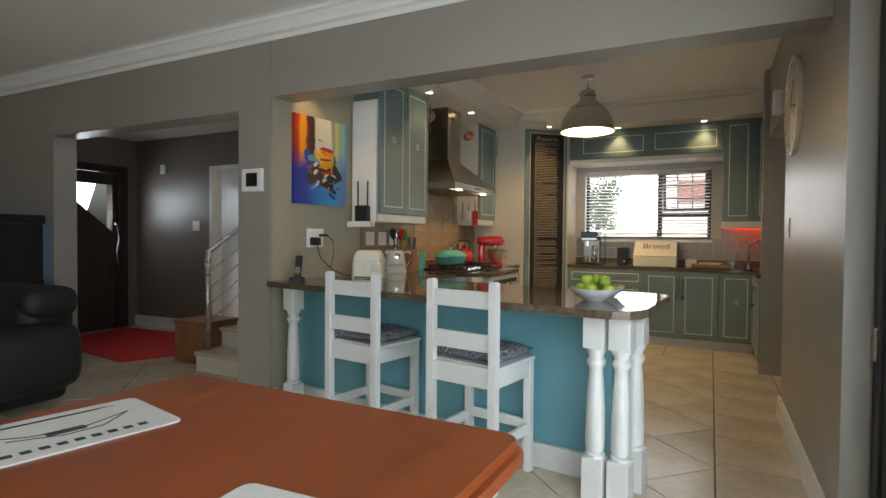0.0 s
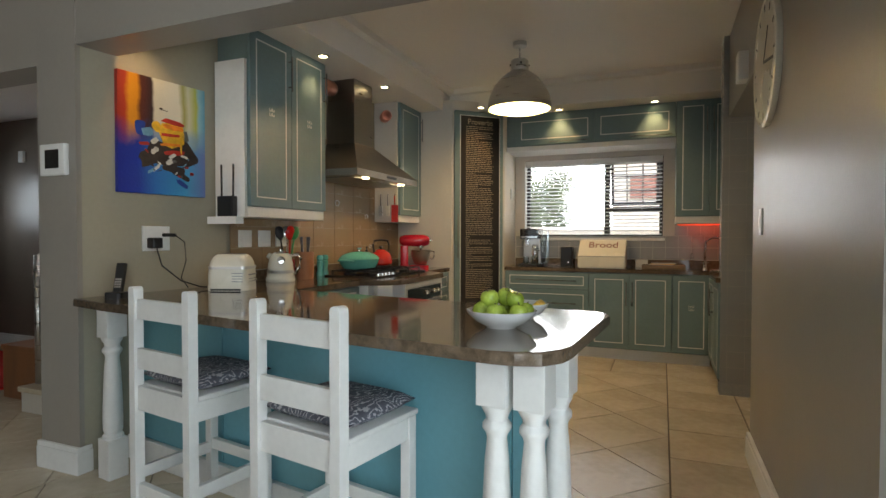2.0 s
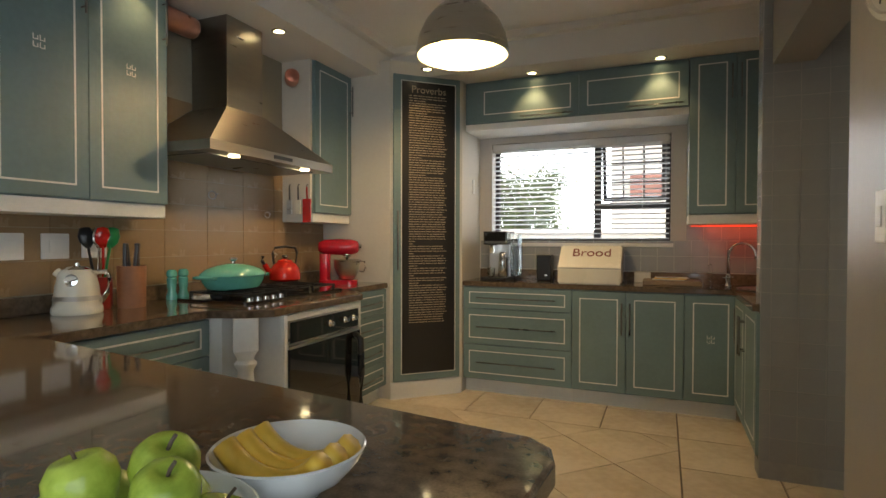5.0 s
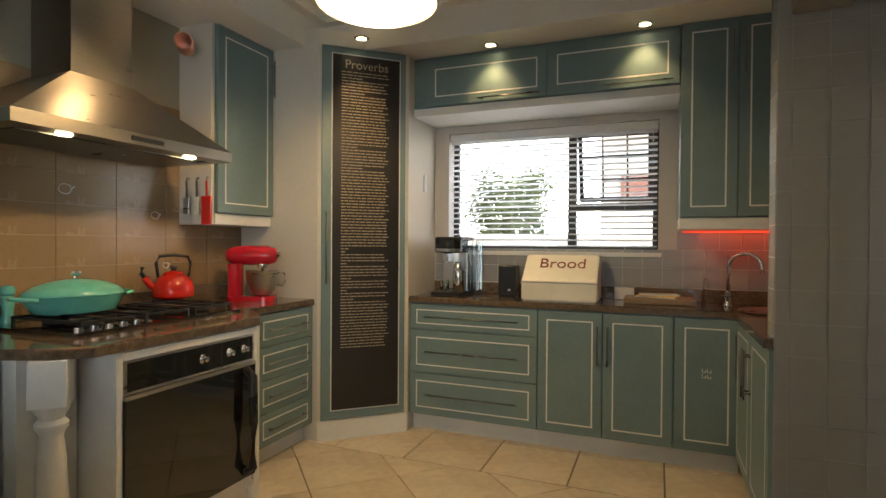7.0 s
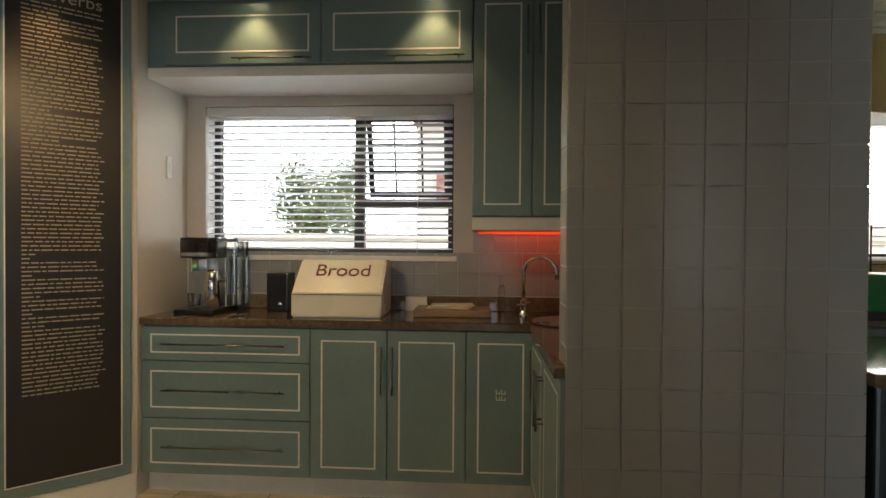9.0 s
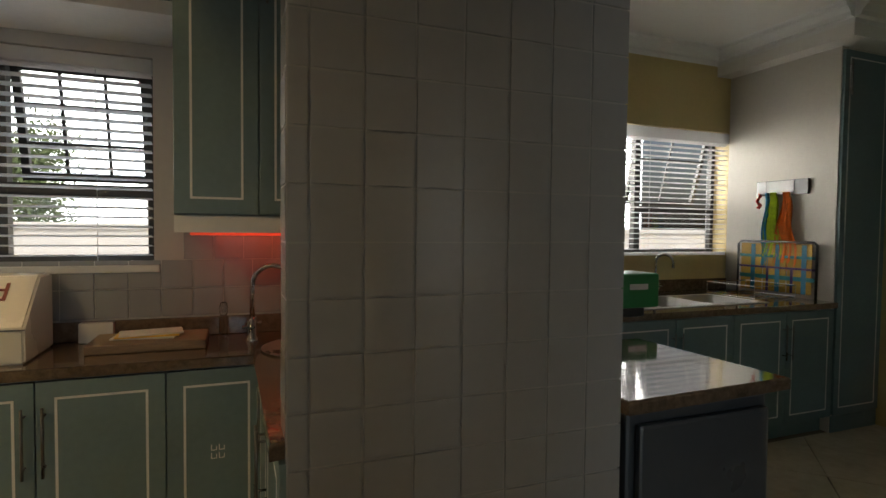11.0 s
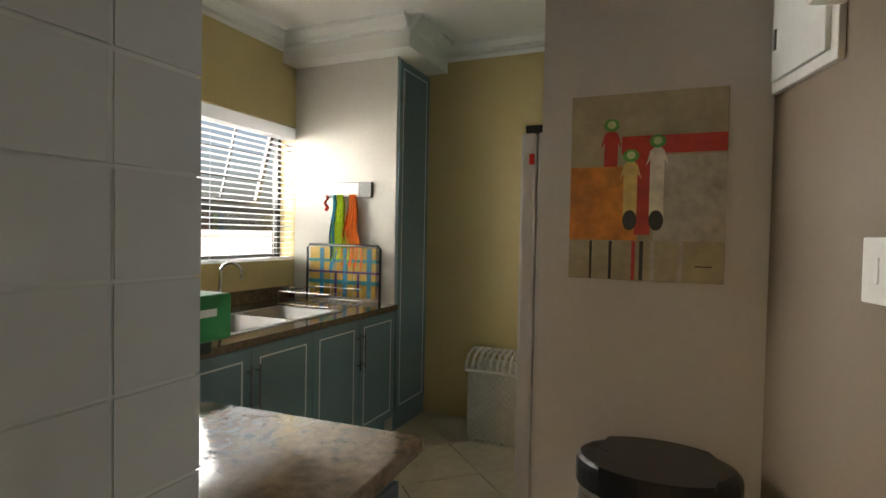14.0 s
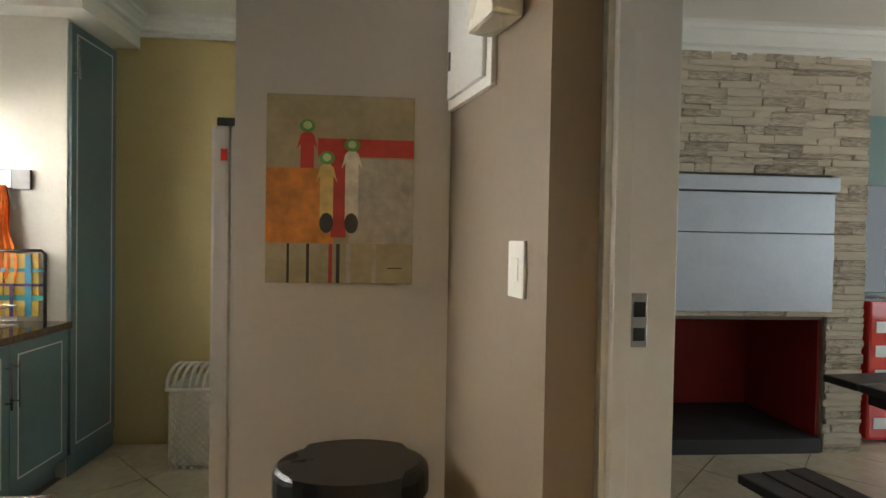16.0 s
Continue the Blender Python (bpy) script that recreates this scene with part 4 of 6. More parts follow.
for k, (z0, mt) in enumerate(((0.0, M_STEEL), (0.0, M_CREAMP), (0.0, M_RED))):
    ut = thing("hanging_utensil", ("steel ladle", "cream brush", "red silicone turner")[k] + " on a hook beside the hood", "utensil", -2.70 + 0.075 * k, 5.7145, 1.60, group="hanging utensils")
    tube("hook", [(0, 0.002, 0.02), (0, -0.015, 0.02), (0, -0.02, 0.0)], 0.004, M_DARKST, ut)
    tube("stem", [(0, -0.02, 0.0), (0.003, -0.02, -0.09)], 0.006, M_DARKST if k < 2 else M_RED, ut)
    slab("head", rounded(*((-0.022, 0.022) if k != 2 else (-0.036, 0.036)), -0.008, 0.004, 0.005), 0, 0.1 if k != 2 else 0.165, mt, ut, 0.003).location = (0.003, -0.02, -0.19 if k != 2 else -0.25)

# ---- counter things ----
to = thing("toaster", "cream two-slice toaster with a steel band", "toaster", -2.525, 3.575, 0.9005, 20)
to.matrix_basis = to.matrix_basis @ Matrix.Diagonal((0.88, 0.95, 0.98, 1))
bm = bmesh.new()
rings = []
for hx_, hy_, z in ((0.134, 0.094, 0.028), (0.134, 0.094, 0.09), (0.131, 0.091, 0.135), (0.124, 0.085, 0.168), (0.112, 0.074, 0.194), (0.096, 0.060, 0.210), (0.082, 0.048, 0.214)):
    rings.append([bm.verts.new((x, y, z)) for x, y in rounded(-hx_, hx_, -hy_, hy_, 0.042, 6)])
for p, q in zip(rings, rings[1:]):
    for i in range(len(p)):
        bm.faces.new((p[i], p[(i + 1) % len(p)], q[(i + 1) % len(q)], q[i]))
bm.faces.new(rings[-1])
mesh_part("body", bm, M_CREAMP, to, smooth=True)
slab("base", rounded(-0.138, 0.138, -0.098, 0.098, 0.05), 0.0, 0.03, M_CREAMP, to, 0.008)
box("foot", -0.10, 0.10, -0.0995, -0.0985, 0.002, 0.012, M_BLACK, to)
boxes("vent", [(0.04, 0.11, -0.0965, -0.0945, z, z + 0.004) for z in (0.052, 0.068, 0.084, 0.1)], M_DARKST, to)
slab("band", rounded(-0.1345, 0.1345, -0.0945, 0.0945, 0.044), 0.126, 0.142, M_STEEL, to)
box("slot", -0.075, 0.075, -0.032, -0.010, 0.209, 0.2155, M_BLACK, to, 0.002)
box("slot", -0.075, 0.075, 0.010, 0.032, 0.209, 0.2155, M_BLACK, to, 0.002)
boxes("control", [(0.135, 0.14, -0.06, 0.06, 0.09, 0.097), (0.135, 0.139, -0.05, 0.05, 0.068, 0.071), (0.135, 0.139, -0.05, 0.05, 0.052, 0.055)], M_DARKST, to)
tube("lever", [(0.137, 0.03, 0.055), (0.152, 0.03, 0.055)], 0.008, M_CHROME, to)

ck = thing("electric_kettle", "cream electric kettle with a steel band", "kettle", -2.64, 4.15, 0.9005, 30)
lathe("body", [(0.096, 0), (0.1, 0.008), (0.098, 0.03), (0.094, 0.034), (0.09, 0.06), (0.084, 0.12), (0.072, 0.175), (0.062, 0.188), (0.055, 0.195)], M_CREAMP, ck, seg=32)
lathe("band", [(0.0935, 0.06), (0.0925, 0.062), (0.0905, 0.078), (0.0895, 0.08)], M_STEEL, ck, seg=32)
lathe("lid", [(0.054, 0.1955), (0.04, 0.206), (0.012, 0.21), (0.012, 0.222), (0.001, 0.225)], M_CHROME, ck, seg=20)
tube("handle", [(0.06, 0, 0.18), (0.12, 0, 0.185), (0.135, 0, 0.16), (0.125, 0, 0.09), (0.1, 0, 0.05)], 0.011, M_CHROME, ck)
tube("spout", [(-0.06, 0, 0.165), (-0.085, 0, 0.185)], 0.02, M_CREAMP, ck)
lathe("dial", [(0.026, 0), (0.026, 0.006), (0.02, 0.008), (0.001, 0.0082)], M_CHROME, ck, pose(0.015, -0.076, 0.15, 80, 0, 10), seg=20)

cr = thing("knife_block", "round terracotta knife block full of black-handled knives", "knife block", -2.62, 4.40, 0.9005)
lathe("pot", [(0.058, 0), (0.062, 0.01), (0.064, 0.2), (0.056, 0.2), (0.05, 0.19)], M_TERRA, cr, seg=24)
for k in range(4):
    a = k * 1.5
    bm = bmesh.new()
    add_box(bm, -0.008, 0.008, -0.013, 0.013, 0, 0.12, 0.005)
    mesh_part("knife_handle", bm, M_BLACK, cr, pose(0.025 * math.cos(a), 0.03 * math.sin(a), 0.19, 4 * math.sin(a), 6 * math.cos(a), 30))
uc = thing("utensil_crock", "dark red crock with kitchen utensils", "crock", -2.69, 4.29, 0.9005)
lathe("crock", [(0.045, 0), (0.052, 0.02), (0.05, 0.15), (0.044, 0.15)], M_REDBRICK, uc, seg=20)
for k, mt in enumerate((M_GREEN, M_RED, M_BLACK, M_CHROME)):
    ang = k * 1.7
    bm = bmesh.new()
    add_tube(bm, [(0, 0, 0), (0, 0, 0.2)], 0.006)
    add_lathe(bm, [(0.01, 0.19), (0.03, 0.22), (0.034, 0.25), (0.022, 0.285), (0.001, 0.29)], 12, None, 1.0, 0.35)
    mesh_part("utensil", bm, mt, uc, pose(0.02 * math.cos(ang), 0.02 * math.sin(ang), 0.1, 8 * math.sin(ang), 9 * math.cos(ang), 60), True)

ph = thing("cordless_phone", "black cordless phone standing in its cradle", "phone", -2.73, 3.0, 0.9005, 20)
slab("cradle", rounded(-0.045, 0.045, -0.04, 0.05, 0.02), 0, 0.03, M_BLACK, ph, 0.008)
hs = box("handset", -0.024, 0.024, -0.012, 0.012, 0, 0.16, M_BLACK, ph, 0.009)
hs.matrix_basis = pose(0, 0.01, 0.02, -14)
boxes("keypad", [(-0.016 + 0.012 * i, -0.008 + 0.012 * i, -0.0135, -0.0122, 0.03 + 0.013 * j, 0.038 + 0.013 * j) for i in range(3) for j in range(4)], M_STEEL, hs)

sock = thing("wall_socket", "white double wall socket with a black plug and cable", "socket", -2.853, 3.33, 1.13, 82)
boxes("plate", [(-0.08, 0.08, -0.012, 0, 0.0, 0.14)], M_WHITE, sock, 0.004)
box("plug", -0.06, 0.0, -0.075, -0.0125, 0.015, 0.075, M_BLACK, sock, 0.01)
box("adapter", 0.03, 0.1, -0.045, -0.0125, 0.08, 0.1, M_BLACK, sock, 0.006)
tube("cable", [(-0.03, -0.06, 0.02), (-0.02, -0.09, -0.08), (0.08, -0.11, -0.17), (0.2, -0.12, -0.215), (0.28, -0.16, -0.222)], 0.004, M_BLACK, sock)
tube("cable", [(0.1, -0.03, 0.09), (0.16, -0.03, 0.05), (0.17, -0.03, -0.06), (0.13, -0.04, -0.16), (0.16, -0.06, -0.22)], 0.003, M_BLACK, sock)
for k, yy in enumerate((3.95, 4.14, 4.32)):
    s2 = thing("wall_socket", "white wall socket plate under the wall cabinet", "socket", -2.777, yy, 1.14, 90, "wall sockets")
    box("plate", -0.06, 0.06, -0.011, 0, 0, 0.115, M_WHITE, s2, 0.004)
    box("rocker", -0.03, 0.03, -0.015, -0.0112, 0.03, 0.085, M_WHITE, s2, 0.002)

ro = thing("wifi_router", "black router with two upright aerials on the shelf end", "router", -2.66, 3.68, 1.335)
box("body", -0.06, 0.06, -0.025, 0.02, 0.0, 0.125, M_BLACK, ro, 0.006)
for u in (-0.045, 0.045):
    tube("aerial", [(u, 0, 0.12), (u * 1.05, 0, 0.32)], 0.006, M_BLACK, ro)
box("router_shelf", -2.785, -2.56, 3.64, 3.708, 1.29, 1.334, M_WHITE, None, 0.003)
tagged(bpy.data.objects["router_shelf"], "small white shelf that carries the router", "shelf")

# painting: bright abstract strokes on canvas
pt = thing("abstract_painting", "bright abstract canvas in blue, red, yellow and white", "painting", -2.852, 3.375, 1.45, 82)
rng = random.Random(11)


def canvas_ground():
    """Soft upright bands above, blue wash below, blended with a wavering edge."""
    m = mat("painted_canvas", (0.5, 0.5, 0.5), 0.5, bump=0.4, bscale=90)
    t = m.node_tree
    co, sep, nz = t.nodes.new("ShaderNodeTexCoord"), t.nodes.new("ShaderNodeSeparateXYZ"), t.nodes.new("ShaderNodeTexNoise")
    nz.inputs["Scale"].default_value, nz.inputs["Detail"].default_value = 9, 4
    t.links.new(co.outputs["Object"], sep.inputs[0])
    t.links.new(co.outputs["Object"], nz.inputs["Vector"])

    def line(source, k, off, wobble):
        a, b = t.nodes.new("ShaderNodeMath"), t.nodes.new("ShaderNodeMath")
        a.operation = b.operation = "MULTIPLY_ADD"
        t.links.new(source, a.inputs[0])
        a.inputs[1].default_value, a.inputs[2].default_value = k, off - wobble / 2
        t.links.new(nz.outputs[0], b.inputs[0])
        b.inputs[1].default_value = wobble
        t.links.new(a.outputs[0], b.inputs[2])
        return b.outputs[0]

    def ramp(source, stops):
        r = t.nodes.new("ShaderNodeValToRGB")
        e = r.color_ramp.elements
        while len(e) < len(stops):
            e.new(0.5)
        for q, (p, c) in zip(e, stops):
            q.position, q.color = p, (*c, 1)
        t.links.new(source, r.inputs[0])
        return r.outputs[0]

    across = line(sep.outputs[0], 1.8, 0.5, 0.08)
    upper = ramp(across, [(0.0, (0.30, 0.02, 0.01)), (0.10, (0.48, 0.04, 0.012)), (0.15, (0.75, 0.30, 0.01)), (0.22, (0.70, 0.26, 0.01)), (0.26, (0.10, 0.02, 0.012)), (0.37, (0.035, 0.018, 0.018)), (0.40, (0.60, 0.57, 0.46)), (0.66, (0.68, 0.66, 0.56)), (0.72, (0.38, 0.36, 0.10)), (0.78, (0.62, 0.60, 0.42)), (0.86, (0.46, 0.50, 0.08)), (0.90, (0.30, 0.52, 0.55)), (1.0, (0.05, 0.28, 0.48))])
    lower = ramp(across, [(0.0, (0.008, 0.018, 0.26)), (0.22, (0.012, 0.04, 0.34)), (0.40, (0.02, 0.16, 0.48)), (0.75, (0.06, 0.32, 0.56)), (1.0, (0.16, 0.17, 0.42))])
    mix = t.nodes.new("ShaderNodeMixRGB")
    t.links.new(ramp(line(sep.outputs[2], 1.5, 0.0, 0.3), [(0.40, (0, 0, 0)), (0.62, (1, 1, 1))]), mix.inputs[0])
    t.links.new(lower, mix.inputs[1])
    t.links.new(upper, mix.inputs[2])
    t.links.new(mix.outputs[0], t.nodes["Principled BSDF"].inputs["Base Color"])
    return m


box("canvas", -0.262, 0.262, -0.03, -0.002, 0, 0.65, canvas_ground(), pt, 0.003)


def paint(c):
    return mat("oil_paint", c, 0.4, vary=0.3, scale=14, bump=0.6, bscale=50)


def stroke(pts, material, lift):
    bm = bmesh.new()
    f = [bm.verts.new((x, -0.0305 - lift, z)) for x, z in pts]
    bk = [bm.verts.new((x, -0.0302, z)) for x, z in pts]
    bm.faces.new(f)
    for i in range(len(pts)):
        j = (i + 1) % len(pts)
        bm.faces.new((f[i], f[j], bk[j], bk[i]))
    mesh_part("paint_stroke", bm, material, pt)


P_RED, P_YEL, P_WHI, P_BLK, P_ORA, P_SKY, P_SLA = (paint(c) for c in ((0.42, 0.03, 0.02), (0.72, 0.42, 0.03), (0.62, 0.61, 0.55), (0.035, 0.025, 0.022), (0.7, 0.22, 0.02), (0.16, 0.34, 0.46), (0.12, 0.13, 0.12)))
def dab(cx, cz, w, h, tilt, material, lift, n=12):
    """A ragged brush mark of width w and height h, turned by tilt degrees."""
    c, q = math.cos(radians(tilt)), math.sin(radians(tilt))
    pts = [(w / 2 * math.copysign(abs(math.cos(6.283 * k / n)) ** 0.5, math.cos(6.283 * k / n)) * rng.uniform(0.8, 1.1), h / 2 * math.copysign(abs(math.sin(6.283 * k / n)) ** 0.7, math.sin(6.283 * k / n)) * rng.uniform(0.75, 1.15)) for k in range(n)]
    stroke([(cx + x * c - z * q, cz + x * q + z * c) for x, z in pts], material, lift)


P_BLU = paint((0.02, 0.06, 0.30))
for cx, cz, w, h, tilt, pm_, lift in (
        (0.02, 0.23, 0.30, 0.13, -8, P_BLK, 0.0008), (0.14, 0.24, 0.12, 0.16, 30, P_BLK, 0.0009), (-0.09, 0.20, 0.12, 0.10, 25, P_BLK, 0.0010),
        (0.10, 0.12, 0.14, 0.035, -25, P_BLK, 0.0010), (0.11, 0.07, 0.09, 0.025, -30, P_BLU, 0.0011), (0.06, 0.15, 0.16, 0.05, -10, P_BLK, 0.0011),
        (0.045, 0.355, 0.16, 0.15, 0, P_YEL, 0.0013), (-0.045, 0.38, 0.05, 0.06, 40, P_YEL, 0.0014), (-0.10, 0.345, 0.07, 0.05, 15, P_SKY, 0.0012), (-0.14, 0.36, 0.06, 0.09, 0, P_BLU, 0.0011),
        (0.05, 0.42, 0.14, 0.03, -4, P_RED, 0.0017), (0.055, 0.39, 0.13, 0.03, -3, P_ORA, 0.0018), (0.04, 0.345, 0.13, 0.018, 3, P_RED, 0.0019), (0.04, 0.29, 0.14, 0.02, 4, P_ORA, 0.0019),
        (0.06, 0.245, 0.13, 0.028, 8, P_RED, 0.0020), (-0.12, 0.275, 0.06, 0.022, 5, P_RED, 0.0016), (-0.06, 0.30, 0.05, 0.03, 35, P_WHI, 0.0018), (-0.06, 0.245, 0.05, 0.03, 40, P_WHI, 0.0018),
        (-0.05, 0.15, 0.06, 0.018, 45, P_WHI, 0.0018), (-0.08, 0.13, 0.05, 0.016, 30, P_SKY, 0.0018), (0.03, 0.19, 0.05, 0.028, 40, P_WHI, 0.0019), (0.045, 0.225, 0.05, 0.02, 30, P_WHI, 0.0022),
        (0.12, 0.23, 0.05, 0.014, -15, P_WHI, 0.0018), (0.16, 0.20, 0.06, 0.01, -20, P_BLK, 0.0020), (0.17, 0.135, 0.025, 0.02, 0, P_RED, 0.0018), (-0.02, 0.485, 0.02, 0.012, 0, P_BLK, 0.0012), (0.0, 0.48, 0.05, 0.004, -8, P_BLK, 0.0012),
        (0.13, 0.35, 0.04, 0.07, 10, P_SLA, 0.0013), (0.10, 0.30, 0.012, 0.12, 2, P_YEL, 0.0021)):
    dab(cx, cz, w, h, tilt, pm_, lift)
for _ in range(14):
    dab(rng.uniform(-0.13, 0.16), rng.uniform(0.11, 0.28), rng.uniform(0.012, 0.04), rng.uniform(0.006, 0.014), rng.uniform(-50, 50), rng.choice((P_WHI, P_RED, P_BLK, P_SLA, P_SKY)), 0.0024, 8)

th = thing("alarm_keypad", "white alarm keypad with a dark screen on the pier", "keypad", -3.05, 2.923, 1.52)
box("case", -0.095, 0.095, -0.028, 0, 0, 0.16, M_WHITE, th, 0.008)
box("screen", -0.05, 0.055, -0.0305, -0.0281, 0.035, 0.13, M_BLACKG, th, 0.001)

# ---- window counter ----
cm = thing("coffee_machine", "black and steel coffee machine with a milk jug", "coffee machine", -1.50, 6.90, 0.9005)
box("base", -0.11, 0.1, -0.17, 0.13, 0, 0.025, M_BLACK, cm, 0.006)
box("body", -0.09, 0.09, 0.0, 0.13, 0.0255, 0.36, M_STEEL, cm, 0.006)
box("top", -0.1, 0.1, -0.13, 0.13, 0.29, 0.40, M_BLACKG, cm, 0.012)
box("fascia_strip", -0.09, 0.09, -0.133, -0.1302, 0.30, 0.32, M_CHROME, cm)
box("spout", -0.05, -0.01, -0.11, -0.01, 0.22, 0.289, M_CHROME, cm, 0.006)
lathe("milk_jug", [(0.035, 0.026), (0.038, 0.03), (0.036, 0.15), (0.03, 0.22), (0.02, 0.23)], M_CHROME, cm, (0.055, -0.08, 0), seg=18)
lathe("cup", [(0.022, 0.026), (0.03, 0.03), (0.032, 0.10), (0.029, 0.10), (0.02, 0.035)], M_FROST, cm, (-0.045, -0.08, 0), seg=16)
box("water_tank", 0.101, 0.16, -0.02, 0.13, 0.03, 0.38, M_FROST, cm, 0.006)
gr = thing("coffee_grinder", "small black grinder beside the bread bin", "grinder", -1.13, 6.97, 0.9005)
box("body", -0.06, 0.06, -0.06, 0.06, 0, 0.21, M_BLACK, gr, 0.01)
lathe("knob", [(0.012, 0), (0.012, 0.012), (0.002, 0.014)], M_CHROME, gr, pose(0.02, -0.06, 0.04, 90), seg=12)
br = thing("bread_bin", "cream metal bread bin with a sloping lettered lid", "bread bin", -0.75, 6.875, 0.9005)
bm = bmesh.new()
prof = [(-0.17, 0), (-0.17, 0.12), (-0.0, 0.285), (0.14, 0.285), (0.14, 0)]
va = [bm.verts.new((-0.23, y, z)) for y, z in prof]
vb = [bm.verts.new((0.23, y, z)) for y, z in prof]
bm.faces.new(va)
bm.faces.new(vb[::-1])
for i in range(5):
    bm.faces.new((va[i], vb[i], vb[(i + 1) % 5], va[(i + 1) % 5]))
bmesh.ops.bevel(bm, geom=list(bm.edges), offset=0.008, segments=2, affect="EDGES")
mesh_part("body", bm, M_CREAMP, br)
box("lid_seam", -0.232, 0.232, -0.173, -0.169, 0.114, 0.118, M_DARKST, br)
text("lettering", "Brood", 0.115, M_REDINK, br, pose(0.01, -0.058, 0.2305, 44.1))
cb = thing("chopping_board", "wooden chopping board with folded papers", "chopping board", -0.17, 6.90, 0.9005)
box("board", -0.2, 0.2, -0.12, 0.12, 0, 0.035, M_BOARD, cb, 0.006)
for k in range(3):
    p = box("paper", -0.11, 0.11, -0.06, 0.06, 0, 0.006, (M_PAPER, M_BANANA, M_PAPER)[k], cb, 0.001)
    p.matrix_basis = pose(-0.02 + 0.01 * k, 0.01, 0.0355 + 0.0065 * k, 0, 0, -6 + 7 * k)
nb = thing("wall_notebook", "pale blue box standing against the upstand", "box", -0.38, 7.035, 0.9005)
box("case", -0.06, 0.06, -0.02, 0.02, 0, 0.08, M_PAPER, nb, 0.004)
gb = thing("glass_bottle", "small clear glass bottle beside the tap", "bottle", 0.09, 6.96, 0.9005)
lathe("bottle", [(0.02, 0), (0.022, 0.01), (0.015, 0.04), (0.02, 0.07), (0.014, 0.10), (0.018, 0.13), (0.012, 0.15), (0.001, 0.155)], M_FROST, gb, seg=16)


def mixer_tap(x, y, z, turn, label, h=0.3, reach=0.16):
    root = thing("sink_tap", label, "tap", x, y, z, turn, "sink taps")
    lathe("base", [(0.026, 0), (0.026, 0.01), (0.018, 0.02), (0.016, 0.08), (0.012, 0.09)], M_CHROME, root, seg=16)
    tube("spout", [(0, 0, 0.08), (0, 0, h - reach / 2)] + arc((reach / 2, 0, h - reach / 2), reach / 2, 180, 0, 10) + [(reach, 0, h - reach / 2 - 0.03)], 0.01, M_CHROME, root, 10)
    for s in (-1, 1):
        tube("valve", [(0, 0, 0.055), (0, s * 0.06, 0.065)], 0.01, M_CHROME, root)
        boxes("cross_handle", [(-0.025, 0.025, s * 0.06 - 0.005, s * 0.06 + 0.005, 0.06, 0.07), (-0.005, 0.005, s * 0.06 - 0.005, s * 0.06 + 0.005, 0.04, 0.09)], M_CHROME, root, 0.002)


mixer_tap(0.20, 6.88, 0.9005, -15, "chrome swan-neck tap at the round sink", 0.31, 0.17)
sk = thing("round_sink", "round steel sink set in the granite", "sink", 0.42, 6.68, 0.9005)
lathe("basin", [(0.19, 0.002), (0.195, 0.006), (0.18, 0.008), (0.172, 0.004), (0.001, 0.0025)], M_STEEL, sk, seg=36)
rs = thing("strip_light", "red glowing strip light under the wall cabinet", "lamp", 0.22, 7.03, 1.331)
box("tube", -0.26, 0.26, -0.01, 0.01, 0, 0.012, G_RED, rs, 0.004)
lamp("strip_light_beam", "AREA", (0.3, 6.95, 1.31), (0.3, 7.08, 1.15), 0.4, (1, 0.12, 0.05), 0.5, 0.03)

# ---- fruit ----


def bowl(x, y, label, r=0.145):
    root = thing("fruit_bowl", label, "bowl", x, y, 0.9005, group="fruit bowls")
    lathe("dish", [(r * 0.42, 0), (r * 0.46, 0.006), (r * 0.75, 0.024), (r * 0.95, 0.048), (r, 0.06), (r * 0.975, 0.062), (r * 0.9, 0.049), (r * 0.7, 0.029), (r * 0.2, 0.012)], M_CERAM, root, seg=44)
    return root


bowl(-0.695, 2.905, "shallow white bowl piled with green apples", 0.122)
bowl(-0.678, 3.125, "shallow white bowl with bananas", 0.1)
bm = bmesh.new()
add_lathe(bm, [(0.004, 0.011), (0.017, 0.004), (0.028, 0.011), (0.035, 0.031), (0.033, 0.048), (0.024, 0.06), (0.011, 0.062), (0.004, 0.055)], 18)
ap_me = bpy.data.meshes.new("skin")
for f in bm.faces:
    f.smooth = True
bm.to_mesh(ap_me)
bm.free()
ap_me.materials.append(M_APPLE)
bm = bmesh.new()
add_tube(bm, [(0, 0, 0.053), (0.002, 0, 0.063), (0.006, 0, 0.072)], 0.0022, 6)
st_me = bpy.data.meshes.new("stalk")
bm.to_mesh(st_me)
bm.free()
st_me.materials.append(M_BARK)
rng = random.Random(8)
for x, y, z in ((-0.08, -0.045, 0.038), (0.0, -0.085, 0.04), (0.08, -0.045, 0.038), (0.083, 0.038, 0.038), (0.01, 0.083, 0.038), (-0.076, 0.046, 0.038), (0.0, 0.0, 0.024), (-0.04, -0.01, 0.083), (0.043, 0.015, 0.083), (-0.008, 0.055, 0.086)):
    a = thing("apple", "shiny green apple in the white bowl", "apple", -0.695 + x * 0.84, 2.905 + y * 0.84, 0.9005 + z * 0.92 - 0.008, group="green apples")
    a.matrix_basis = a.matrix_basis @ pose(0, 0, 0, rng.uniform(-25, 25), rng.uniform(-25, 25), rng.uniform(0, 360)) @ Matrix.Scale(rng.uniform(0.88, 0.96), 4)
    for me in (ap_me, st_me):
        p = new(me.name, me)
        p.parent = a
